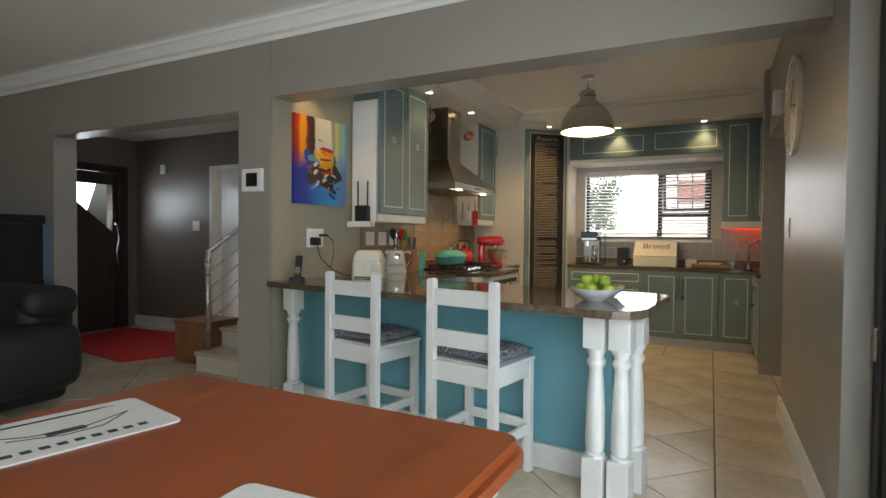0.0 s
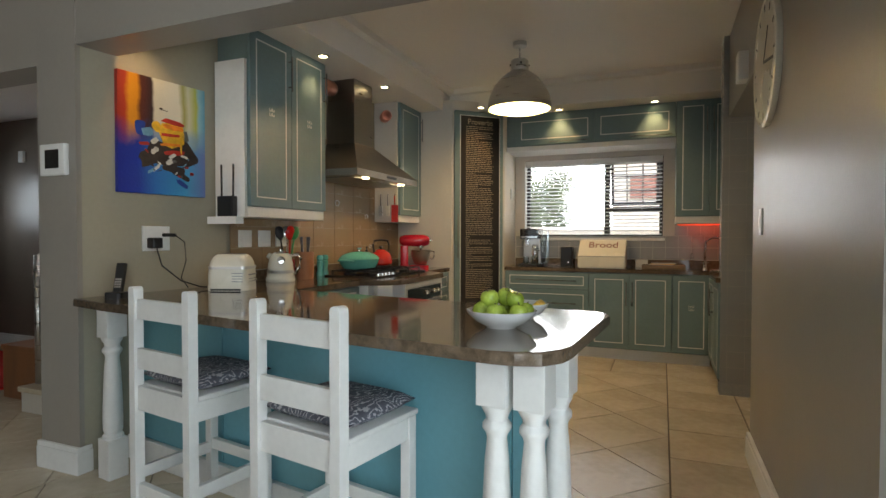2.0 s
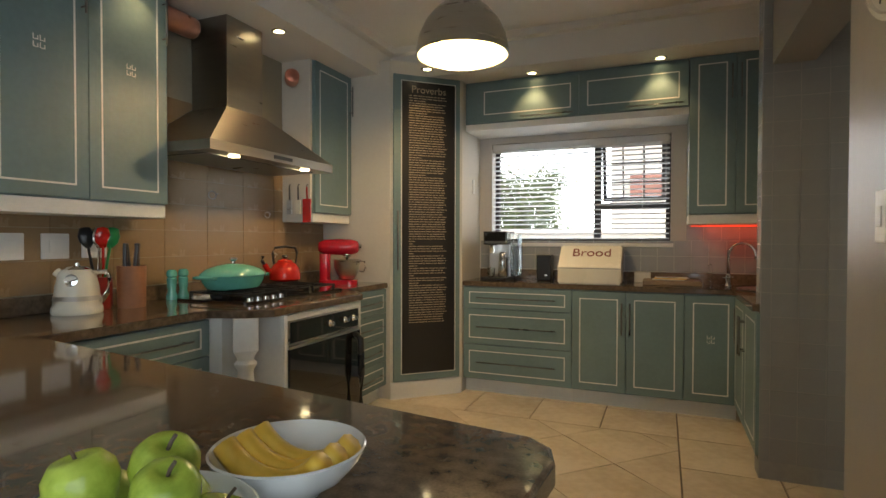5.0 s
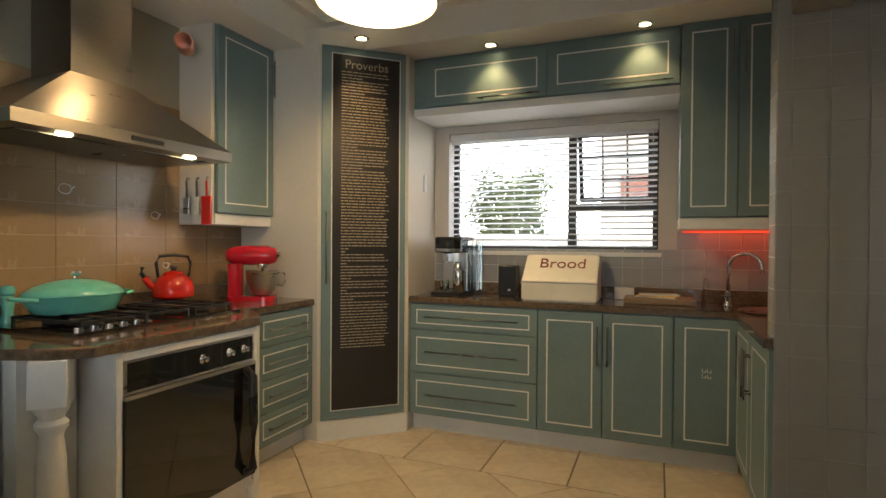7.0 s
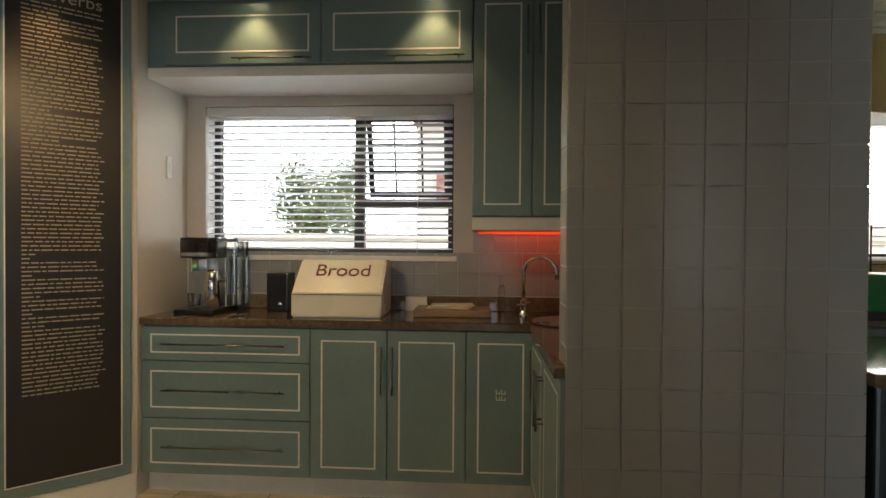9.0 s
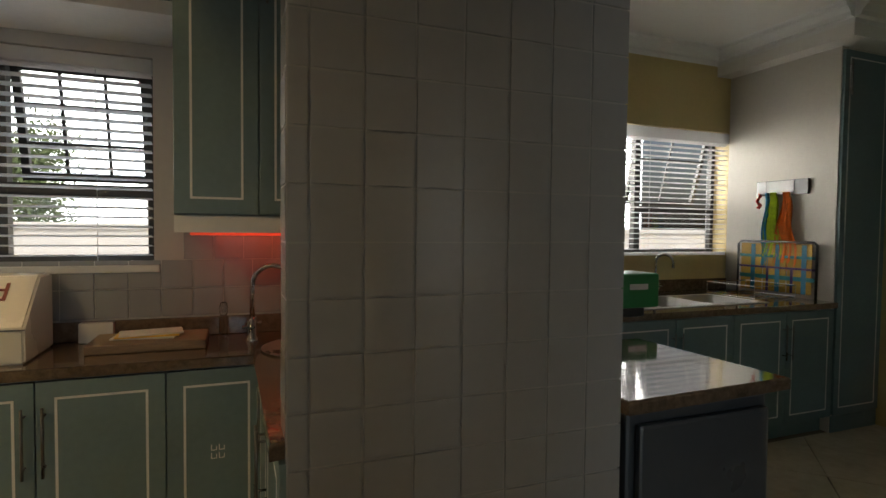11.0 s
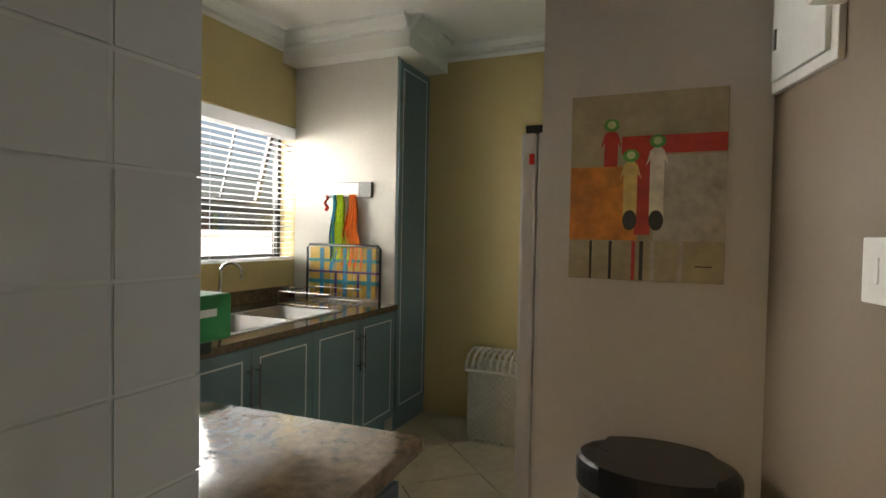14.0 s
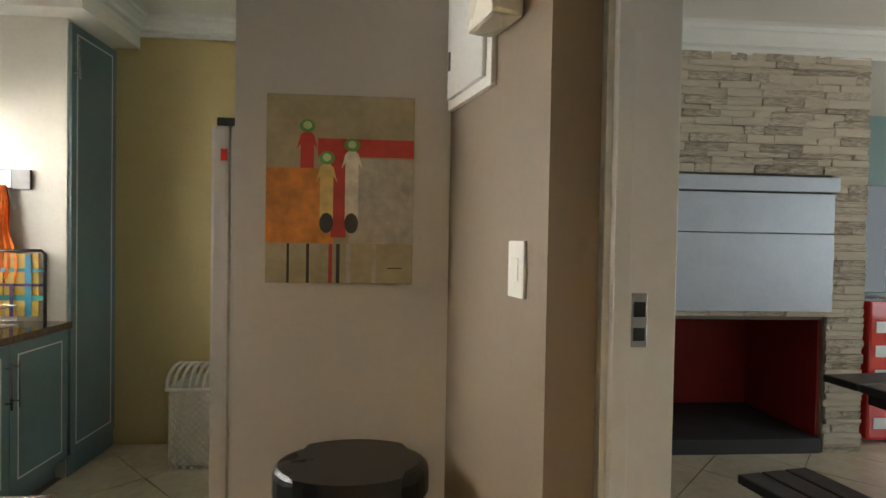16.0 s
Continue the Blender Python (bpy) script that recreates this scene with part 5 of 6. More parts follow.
for k in range(3):
    bn = thing("banana", "ripe yellow banana in the white bowl", "banana", -0.678, 3.09 + 0.032 * k, 0.928, group="bananas")
    bm = bmesh.new()
    pts = [Vector(p) for p in arc((0, 0, 0.10), 0.1, 220, 320, 10)]
    add_tube(bm, pts, 0.016, 8)
    mesh_part("skin", bm, M_BANANA, bn, smooth=True)

# ---- bar stools ----


def pattern_cloth():
    m = mat("printed_cushion_cloth", (0.10, 0.105, 0.13), 0.9, vary=0.25, scale=30)
    t = m.node_tree
    w = t.nodes.new("ShaderNodeTexWave")
    w.inputs["Scale"].default_value, w.inputs["Distortion"].default_value, w.inputs["Detail"].default_value = 14, 22, 3
    co = t.nodes.new("ShaderNodeTexCoord")
    t.links.new(co.outputs["Object"], w.inputs["Vector"])
    r = t.nodes.new("ShaderNodeValToRGB")
    r.color_ramp.elements[0].position, r.color_ramp.elements[1].position = 0.80, 0.86
    mx_ = t.nodes.new("ShaderNodeMixRGB")
    t.links.new(w.outputs["Fac"], r.inputs[0])
    t.links.new(r.outputs[0], mx_.inputs[0])
    b = t.nodes["Principled BSDF"]
    t.links.new(b.inputs["Base Color"].links[0].from_socket, mx_.inputs[1])
    mx_.inputs[2].default_value = (0.42, 0.41, 0.43, 1)
    t.links.new(mx_.outputs[0], b.inputs["Base Color"])
    return m


M_CUSH = pattern_cloth()


def bar_stool():
    root = thing("bar_stool", "white wooden bar stool with a grey patterned cushion", "stool", 0, 0, 0, 0, "bar stools")
    w, d, sz = 0.205, 0.37, 0.60
    for s in (-1, 1):
        bm = bmesh.new()
        add_box(bm, -0.02, 0.02, -0.018, 0.022, 0, 1.005, 0.0)
        top = [e for e in bm.edges if min(v.co.z for v in e.verts) > 0.99 and abs(e.verts[0].co.y - e.verts[1].co.y) > 0.01]
        bmesh.ops.bevel(bm, geom=top, offset=0.016, segments=5, affect="EDGES", profile=0.5)
        mesh_part("back_post", bm, M_WHITE, root, (s * (w - 0.02), 0, 0))
        box("front_leg", s * (w - 0.02) - 0.02, s * (w - 0.02) + 0.02, d - 0.04, d, 0, sz - 0.02, M_WHITE, root, 0.003)
        box("side_rail", s * (w - 0.02) - 0.014, s * (w - 0.02) + 0.014, 0.022, d - 0.04, sz - 0.10, sz - 0.022, M_WHITE, root, 0.003)
        box("side_stretcher", s * (w - 0.02) - 0.012, s * (w - 0.02) + 0.012, 0.022, d - 0.04, 0.2, 0.25, M_WHITE, root, 0.003)
    for z0, z1 in ((0.872, 0.955), (0.668, 0.752)):
        box("back_slat", -w + 0.04, w - 0.04, -0.008, 0.014, z0, z1, M_WHITE, root, 0.003)
    for y0 in (-0.006, d - 0.035):
        box("cross_rail", -w + 0.04, w - 0.04, y0, y0 + 0.025, sz - 0.105, sz - 0.005, M_WHITE, root, 0.003)
        box("stretcher", -w + 0.04, w - 0.04, y0, y0 + 0.025, 0.14 if y0 < 0.1 else 0.22, 0.19 if y0 < 0.1 else 0.27, M_WHITE, root, 0.003)
    box("seat", -w + 0.0, w - 0.0, 0.024, d + 0.015, sz - 0.02, sz, M_WHITE, root, 0.006)
    bm = bmesh.new()
    n = 14
    for side in (1, -1):
        g = [[bm.verts.new((-w + 0.01 + (2 * w - 0.02) * i / n, 0.03 + (d - 0.02) * j / n, sz + 0.001 + 0.034 + side * 0.033 * (max(0.0, (1 - abs(2 * i / n - 1) ** 4) * (1 - abs(2 * j / n - 1) ** 4)) ** 0.4))) for j in range(n + 1)] for i in range(n + 1)]
        for i in range(n):
            for j in range(n):
                bm.faces.new((g[i][j], g[i + 1][j], g[i + 1][j + 1], g[i][j + 1]))
    bmesh.ops.remove_doubles(bm, verts=bm.verts, dist=0.0005)
    mesh_part("cushion", bm, M_CUSH, root, smooth=True)
    return root


stool = bar_stool()
stool.matrix_basis = pose(-1.257, 2.51, 0, 0, 0, ANG - 2)
copy_thing(stool, pose(-2.02, 2.66, 0, 0, 0, ANG - 1))

# ---- east wall things ----
ck2 = thing("wall_clock", "large round cream wall clock", "clock", 0.279, 4.03, 2.03, -90)
lathe("rim", [(0.29, 0), (0.3, 0.012), (0.3, 0.03), (0.285, 0.034), (0.28, 0.028)], M_CREAMP, ck2, pose(0, 0, 0, 90), seg=48)
lathe("dial", [(0.281, 0.026), (0.001, 0.0265)], M_CREAM, ck2, pose(0, 0, 0, 90), seg=48)
for a, L in ((35, 0.17), (100, 0.24)):
    box("pointer", -0.006, 0.006, -0.033, -0.031, 0, L, M_INK, ck2).matrix_basis = pose(0, 0, 0, 0, a, 0)
for k in range(12):
    box("hour_mark", -0.004, 0.004, -0.031, -0.029, 0.235, 0.265, M_INK, ck2).matrix_basis = pose(0, 0, 0, 0, 30 * k, 0)


def switch(x, y, z, turn, label, w=0.07, h=0.12):
    root = thing("light_switch", label, "switch", x, y, z, turn, "light switches")
    box("plate", -w / 2, w / 2, -0.012, 0, 0, h, M_WHITE, root, 0.005)
    box("rocker", -w * 0.22, w * 0.22, -0.016, -0.0122, h * 0.3, h * 0.7, M_WHITE, root, 0.002)


switch(0.279, 4.20, 1.225, -90, "white light switch on the taupe wall", 0.075, 0.13)
switch(2.065, 4.7755, 1.26, 195.3, "white light switch beside the doorway", 0.085, 0.145)
switch(-5.93, 4.779, 1.27, 0, "white light switch in the hall", 0.12, 0.12)
switch(-5.8, 2.929, 1.22, 0, "white light switch beside the arch", 0.07, 0.12)
switch(-1.729, 6.88, 1.62, 90, "white slim switch beside the window", 0.04, 0.12)
ao = thing("alarm_sensor", "white alarm sensor box on the passage header", "sensor", 0.279, 4.78, 2.14, -90)
box("case", -0.06, 0.06, -0.06, 0, 0, 0.17, M_WHITE, ao, 0.01)

# ---- patio door beside the camera ----
pd = thing("door_patio", "dark framed glass sliding door to the patio", "door", 0.365, 0.7, 0, 0, kind="structure")
boxes("frame", [(0, 0.07, 1.80, 1.88, 0, 2.14), (0, 0.07, -1.9, -1.82, 0, 2.14), (0, 0.07, -1.82, 1.80, 2.07, 2.14), (0, 0.07, -1.82, 1.80, 0, 0.05), (0.01, 0.06, -0.05, 0.05, 0.05, 2.07), (0.01, 0.05, 1.66, 1.80, 0.05, 2.07)], M_ALU, pd, 0.003)
box("pane", 0.03, 0.034, 0.05, 1.66, 0.05, 2.07, M_GLASS, pd).visible_shadow = False
box("lock", -0.008, 0.0, 1.82, 1.86, 0.78, 0.9, M_CHROME, pd, 0.003)

# ---- dining table ----
tb = thing("dining_table", "polished red-brown wooden dining table with moulded edge", "table", -1.165, 0.32, 0, -1.5)
slab("top", rounded(-0.575, 0.575, -1.0, 1.02, 0.035), 0.725, 0.75, M_WOOD, tb, 0.006)
slab("edge_moulding", rounded(-0.59, 0.59, -1.015, 1.035, 0.045), 0.695, 0.7248, M_WOOD, tb, 0.01)
boxes("apron", [(-0.5, 0.5, -0.93, -0.9, 0.6, 0.6945), (-0.5, 0.5, 0.92, 0.95, 0.6, 0.6945), (-0.5, -0.47, -0.9, 0.92, 0.6, 0.6945), (0.47, 0.5, -0.9, 0.92, 0.6, 0.6945)], M_WOOD, tb)
for u in (-0.46, 0.46):
    for v in (-0.88, 0.9):
        lathe("leg", [(0.03, 0), (0.028, 0.1), (0.04, 0.35), (0.035, 0.5), (0.045, 0.55), (0.045, 0.6945)], M_WOOD, tb, (u, v, 0), seg=14)
for x, y, a in ((-1.52, 0.86, -12), (-0.78, 0.66, 3)):
    pm = thing("placemat", "printed paper-white placemat on the dining table", "placemat", x, y, 0.7502, a, "placemats")
    slab("mat", rounded(-0.145, 0.145, -0.2, 0.2, 0.02), 0, 0.004, M_PAPER, pm, 0.001)
    bm = bmesh.new()
    for k in range(9):
        add_box(bm, 0.088, 0.108, -0.15 + 0.033 * k, -0.13 + 0.033 * k, 0.0041, 0.0046)
    for k in range(14):
        add_box(bm, -0.11 + 0.004 * (k % 3), -0.1075 + 0.004 * (k % 3), -0.16 + 0.012 * k, -0.10 + 0.018 * k, 0.0041, 0.0046)
    add_tube(bm, [(-0.05, -0.15, 0.0042), (0.0, -0.08, 0.0044), (0.02, 0.02, 0.0044), (-0.03, 0.14, 0.0042)], 0.0015, 5)
    add_tube(bm, [(0.0, -0.12, 0.0042), (0.045, -0.02, 0.0044), (0.04, 0.06, 0.0044), (-0.03, 0.14, 0.0042)], 0.0015, 5)
    add_box(bm, 0.0, 0.03, -0.05, 0.03, 0.0041, 0.0044)
    tagged(mesh_part("print", bm, M_INK, pm), kind="stuff")

# ---- living room ----
sf = thing("recliner_sofa", "black leather recliner with padded arm and back", "sofa", -5.0, 2.1, 0, 0)


def cushion(name, x0, x1, y0, y1, z0, z1, r, parent, material):
    bm = bmesh.new()
    add_box(bm, x0, x1, y0, y1, z0, z1)
    bmesh.ops.bevel(bm, geom=list(bm.edges), offset=r, segments=5, affect="EDGES", profile=0.5)
    return mesh_part(name, bm, material, parent, smooth=True)


cushion("base", -0.9, 0.68, -0.5, 0.3, 0.03, 0.42, 0.06, sf, M_LEATHER)
cushion("arm", 0.42, 0.86, -0.55, 0.34, 0.12, 0.60, 0.14, sf, M_LEATHER)
cushion("back", -0.9, 0.70, -0.02, 0.36, 0.40, 0.78, 0.12, sf, M_LEATHER)
cushion("headrest", -0.5, 0.74, 0.0, 0.36, 0.62, 0.84, 0.09, sf, M_LEATHER)
th2 = thing("throw_cushion", "small orange cushion on the recliner", "cushion", -5.2, 1.9, 0.45)
cushion("pad", -0.14, 0.14, -0.08, 0.08, 0, 0.28, 0.06, th2, M_ORANGE)
aq = thing("aquarium", "black framed aquarium with blue water and an orange fish", "aquarium", -6.0, 2.62, 0)
box("cabinet", -0.5, 0.5, -0.22, 0.22, 0, 0.80, M_BLACK, aq, 0.005)
box("lid", -0.51, 0.51, -0.23, 0.23, 1.30, 1.38, M_BLACK, aq, 0.012)
box("water", -0.48, 0.40, -0.205, 0.2, 0.801, 1.299, glow("lit_water", (0.02, 0.07, 0.13), 1.6), aq)
boxes("corner_post", [(0.40, 0.5, -0.21, 0.21, 0.801, 1.299)], M_BLACK, aq)
for u, z0, s in ((0.2, 0.98, 0.09), (-0.1, 1.1, 0.06)):
    bm = bmesh.new()
    add_lathe(bm, [(0.001, -1), (0.2, -0.7), (0.35, 0), (0.2, 0.7), (0.001, 1)], 10, pose(0, 0, 0, 0, 90, 0) @ Matrix.Scale(s, 4))
    mesh_part("fish", bm, M_ORANGE, aq, (u, -0.215, z0), True)
bm = bmesh.new()
rng = random.Random(2)
for _ in range(40):
    x = rng.uniform(-0.4, 0.35)
    add_tube(bm, [(x, -0.21, 0.81), (x + rng.uniform(-0.03, 0.03), -0.212, rng.uniform(0.85, 1.0))], 0.005, 5)
tagged(mesh_part("water_plants", bm, M_LEAF, aq), kind="stuff")

# ---- entrance hall ----
fd = thing("door_front", "dark wooden front door with a slanted glass light", "door", -7.12, 4.02, 0, 90, kind="structure")
bm = bmesh.new()
for poly in (((-0.5, 0), (0.5, 0), (0.5, 2.0), (0.43, 2.0), (0.43, 1.25), (-0.28, 1.85), (-0.5, 1.85)), ((-0.5, 1.85), (-0.28, 1.85), (0.43, 1.85), (0.43, 2.0), (-0.5, 2.0))):
    f0 = [bm.verts.new((x, -0.02, z)) for x, z in poly]
    f1 = [bm.verts.new((x, 0.025, z)) for x, z in poly]
    bm.faces.new(f0)
    bm.faces.new(f1[::-1])
    for i in range(len(poly)):
        j = (i + 1) % len(poly)
        bm.faces.new((f0[i], f0[j], f1[j], f1[i]))
mesh_part("leaf", bm, M_WOODD, fd)
box("pane", -0.3, 0.43, 0.0, 0.005, 1.25, 1.85, M_GLASS, fd).visible_shadow = False
boxes("frame", [(-0.62, -0.505, -0.05, 0.05, 0, 2.1), (0.505, 0.62, -0.05, 0.05, 0, 2.1), (-0.505, 0.505, -0.05, 0.05, 2.004, 2.1)], M_WOODD, fd, 0.004)
tube("pull_handle", [(0.46, -0.02, 1.38), (0.46, -0.07, 1.34), (0.475, -0.075, 1.15), (0.45, -0.075, 1.0), (0.465, -0.07, 0.84), (0.465, -0.02, 0.8)], 0.012, M_CHROME, fd)
rg = slab("hall_rug", [(-6.75, 3.55), (-5.15, 3.3), (-4.85, 4.1), (-5.6, 4.62), (-6.95, 4.55)], 0.0, 0.014, M_RUG, None, 0.004)
tagged(rg, "plain bright red rug at the front door", "rug")
dr = thing("door_hall", "white panelled door standing ajar in a white frame", "door", -5.29, 4.775, 0, 0, kind="structure")
boxes("frame", [(-0.39, -0.33, -0.02, 0.17, 0, 2.06), (0.33, 0.39, -0.02, 0.17, 0, 2.06), (-0.33, 0.33, -0.02, 0.17, 2.0, 2.06)], M_WHITE, dr, 0.003)
lf = box("leaf", 0, 0.5, -0.02, 0.02, 0.01, 1.99, M_WHITE, dr, 0.003)
lf.matrix_basis = pose(-0.14, -0.03, 0, 0, 0, -18)
lamp("daylight_room_beyond", "AREA", (-6.2, 6.6, 1.5), (-5.4, 4.8, 1.5), 22, (1, 0.95, 0.8), 0.8, 1.2)
sr = thing("wall_sensor", "small white wall sensor in the hall", "sensor", -6.54, 4.779, 2.0)
box("case", -0.04, 0.04, -0.03, 0, 0, 0.12, M_WHITE, sr, 0.006)

stp = thing("staircase", "tiled staircase with a steel rail", "stairs", -3.75, 3.42, 0)
for k in range(12):
    box("tread", -0.54, 0.54, 0.28 * k, 0.28 * k + 0.30, 0.175 * k + 0.14, 0.175 * k + 0.175, M_FLOOR, stp, 0.005)
    box("riser", -0.53, 0.53, 0.28 * k + 0.02, 0.28 * k + 0.28, 0.0, 0.175 * k + 0.139, M_CREAM, stp)
tube("newel_post", [(-0.5, 0.12, 0.17), (-0.5, 0.12, 1.08)], 0.025, M_STEEL, stp, 14)
tube("handrail", [(-0.5, 0.12, 1.06), (-0.5, 3.2, 2.98)], 0.022, M_STEEL, stp, 12)
for k in range(4):
    tube("rail_bar", [(-0.5, 0.12, 0.42 + 0.15 * k), (-0.5, 3.2, 2.34 + 0.15 * k)], 0.007, M_STEEL, stp)
ch = thing("wooden_chest", "reddish wooden chest beside the stairs", "chest", -4.58, 3.80, 0)
box("body", -0.2, 0.2, -0.2, 0.2, 0, 0.36, M_WOODM, ch, 0.006)
box("lid", -0.21, 0.21, -0.21, 0.21, 0.3605, 0.40, M_WOODM, ch, 0.008)
bk = thing("stair_basket", "woven basket with dried stems on the stairs", "basket", -3.95, 3.86, 0.525)
lathe("basket", [(0.1, 0), (0.13, 0.05), (0.14, 0.16), (0.13, 0.16), (0.1, 0.03)], M_BOARD, bk, seg=20)
bm = bmesh.new()
for k in range(18):
    a = k * 2.4
    add_tube(bm, [(0, 0, 0.03), (0.1 * math.cos(a), 0.1 * math.sin(a), 0.22 + 0.01 * (k % 5))], 0.006, 5)
tagged(mesh_part("stems", bm, M_BARK, bk), kind="stuff")

# ---- scullery ----
tc = thing("tall_cupboard_door", "tall sage cupboard door with white lines", "door", 3.935, 6.984, 0)
front(tc, 0.0, 0.48, 0.12, 2.6, "v", -1, inset=0.05)
box("plinth", 0.0, 0.48, -0.01, -0.001, 0, 0.115, M_SAGE, tc)
M_SINK = mat("worn_sink_steel", (0.36, 0.35, 0.33), 0.34, 1.0, vary=0.08, scale=6)
dsk = thing("double_sink", "steel double bowl sink with drainer", "sink", 2.92, 7.33, 0.9005)
boxes("drainer", [(-0.75, -0.34, -0.25, 0.25, 0, 0.004), (-0.34, 0.53, -0.25, -0.21, 0, 0.004), (-0.34, 0.53, 0.21, 0.25, 0, 0.004), (0.50, 0.53, -0.21, 0.21, 0, 0.004), (0.075, 0.095, -0.21, 0.21, 0, 0.004)], M_SINK, dsk, 0.001)
for k in range(7):
    box("drainer_rib", -0.70, -0.38, -0.18 + 0.055 * k, -0.172 + 0.055 * k, 0.0041, 0.007, M_SINK, dsk, 0.001)
for u0, u1 in ((-0.34, 0.075), (0.095, 0.50)):
    bm = bmesh.new()
    rings = []
    for sh, z in ((0.0, 0.005), (0.008, 0.0), (0.02, -0.14), (0.05, -0.16)):
        rings.append([bm.verts.new((x, y, z)) for x, y in rounded(u0 + sh, u1 - sh, -0.21 + sh, 0.21 - sh, 0.05, 5)])
    for p, q in zip(rings, rings[1:]):
        for i in range(len(p)):
            bm.faces.new((p[i], p[(i + 1) % len(p)], q[(i + 1) % len(p)], q[i]))
    bm.faces.new(rings[-1])
    mesh_part("bowl", bm, M_SINK, dsk, smooth=True)
mixer_tap(2.98, 7.62, 0.9045, -70, "chrome swan-neck tap at the double sink", 0.30, 0.13)
hk = thing("hook_rail", "wall hook rail with a lime and an orange cloth", "hook rail", 3.929, 7.37, 1.645, -90)
box("rail", -0.2, 0.2, -0.02, 0, 0, 0.11, M_DARKST, hk, 0.003)
box("label_plate", -0.12, 0.10, -0.024, -0.0205, 0.005, 0.105, M_WHITE, hk, 0.002)
for u, L, w, mt in ((-0.165, 0.12, 0.02, M_RED), (-0.10, 0.60, 0.06, M_BLUEC), (-0.05, 0.53, 0.17, M_LIME), (0.055, 0.58, 0.19, M_ORANGE)):
    bm = bmesh.new()
    n, q = 12, 10
    for side in (0, 1):
        g = [[bm.verts.new((u + (i / n - 0.5) * w * (0.25 + 0.8 * j / q) + 0.01 * math.sin(j), -0.035 - 0.012 * math.sin(i * 2.1 + j * 0.3) - 0.004 * side, 0.02 - L * j / q * (1 - 0.12 * abs(math.sin(i * 0.9))))) for j in range(q + 1)] for i in range(n + 1)]
        for i in range(n):
            for j in range(q):
                bm.faces.new((g[i][j], g[i + 1][j], g[i + 1][j + 1], g[i][j + 1]))
    mesh_part("cloth", bm, mt, hk, smooth=True)
M_TRAY = mat("tray_yellow", (0.52, 0.33, 0.05), 0.4, vary=0.15)
tr = thing("tray_rack", "checked tray standing in a dark wire rack", "tray", 3.90, 7.38, 0.9005, -90)
for x0 in (-0.29, -0.1, 0.09):
    for z0 in (0.03, 0.215):
        box("tray_panel", x0, x0 + 0.18, -0.012, -0.004, z0, z0 + 0.17, M_TRAY, tr, 0.002)
boxes("tray_band", [(-0.30, 0.30, -0.014, -0.0125, 0.12, 0.15), (-0.30, 0.30, -0.014, -0.0125, 0.28, 0.30)], mat("tray_teal", (0.03, 0.25, 0.28), 0.4), tr)
for x0 in (-0.2, 0.0, 0.2):
    box("tray_stripe", x0, x0 + 0.035, -0.0165, -0.0145, 0.03, 0.38, mat("tray_blue", (0.03, 0.20, 0.32), 0.4), tr)
boxes("tray_line", [(-0.30, 0.30, -0.0185, -0.017, 0.2, 0.215), (-0.07, -0.05, -0.0185, -0.017, 0.03, 0.2), (0.12, 0.14, -0.0185, -0.017, 0.03, 0.2)], mat("tray_purple", (0.06, 0.02, 0.12), 0.4), tr)
tube("rack_frame", [(-0.31, -0.02, 0.0), (-0.31, -0.02, 0.38), (-0.29, -0.02, 0.40), (0.29, -0.02, 0.40), (0.31, -0.02, 0.38), (0.31, -0.02, 0.0)], 0.009, M_BLACK, tr)
dk = thing("drying_rack", "low steel wire dish rack beside the sink", "dish rack", 3.66, 7.4, 0.9055)
bm = bmesh.new()
for z0 in (0.006, 0.09):
    add_tube(bm, [(-0.2, -0.2, z0), (0.2, -0.2, z0), (0.2, 0.2, z0), (-0.2, 0.2, z0), (-0.2, -0.2, z0)], 0.004, 6)
for k in range(9):
    add_tube(bm, [(-0.2, -0.2 + 0.05 * k, 0.006), (0.2, -0.2 + 0.05 * k, 0.006)], 0.002, 5)
for u in (-0.2, 0.2):
    for v in (-0.2, 0.2):
        add_tube(bm, [(u, v, 0.0), (u, v, 0.09)], 0.003, 5)
mesh_part("wires", bm, M_CHROME, dk)
gx = thing("green_crate", "green plastic container on a black stand", "container", 2.0, 6.93, 0.906)
box("stand", -0.15, 0.2, -0.08, 0.10, 0.0, 0.05, M_BLACK, gx, 0.01)
cushion("crate", -0.25, 0.28, -0.1, 0.12, 0.0505, 0.235, 0.012, gx, M_GREEN)
box("label", 0.08, 0.2, -0.102, -0.1005, 0.15, 0.18, M_PAPER, gx)
wr = thing("wire_stand", "dark wire rack on the scullery counter", "rack", 2.42, 7.45, 0.905)
bm = bmesh.new()
for u in (-0.1, 0.1):
    add_tube(bm, [(u, 0, 0), (u, 0, 0.5)], 0.005, 6)
for k in range(8):
    add_tube(bm, [(-0.1, 0, 0.1 + 0.055 * k), (0.1, 0, 0.1 + 0.055 * k)], 0.003, 5)
mesh_part("wires", bm, M_BLACK, wr)
wm = thing("washing_machine", "graphite washing machine under the granite top", "washing machine", 1.50, 6.06, 0)
box("body", -0.3, 0.275, -0.26, 0.30, 0.01, 0.845, M_APPL, wm, 0.012)
box("door_panel", -0.27, 0.26, -0.285, -0.2605, 0.06, 0.80, M_APPL, wm, 0.012)
box("top_gap", -0.3, 0.26, -0.24, 0.28, 0.8455, 0.866, M_BLACK, wm)

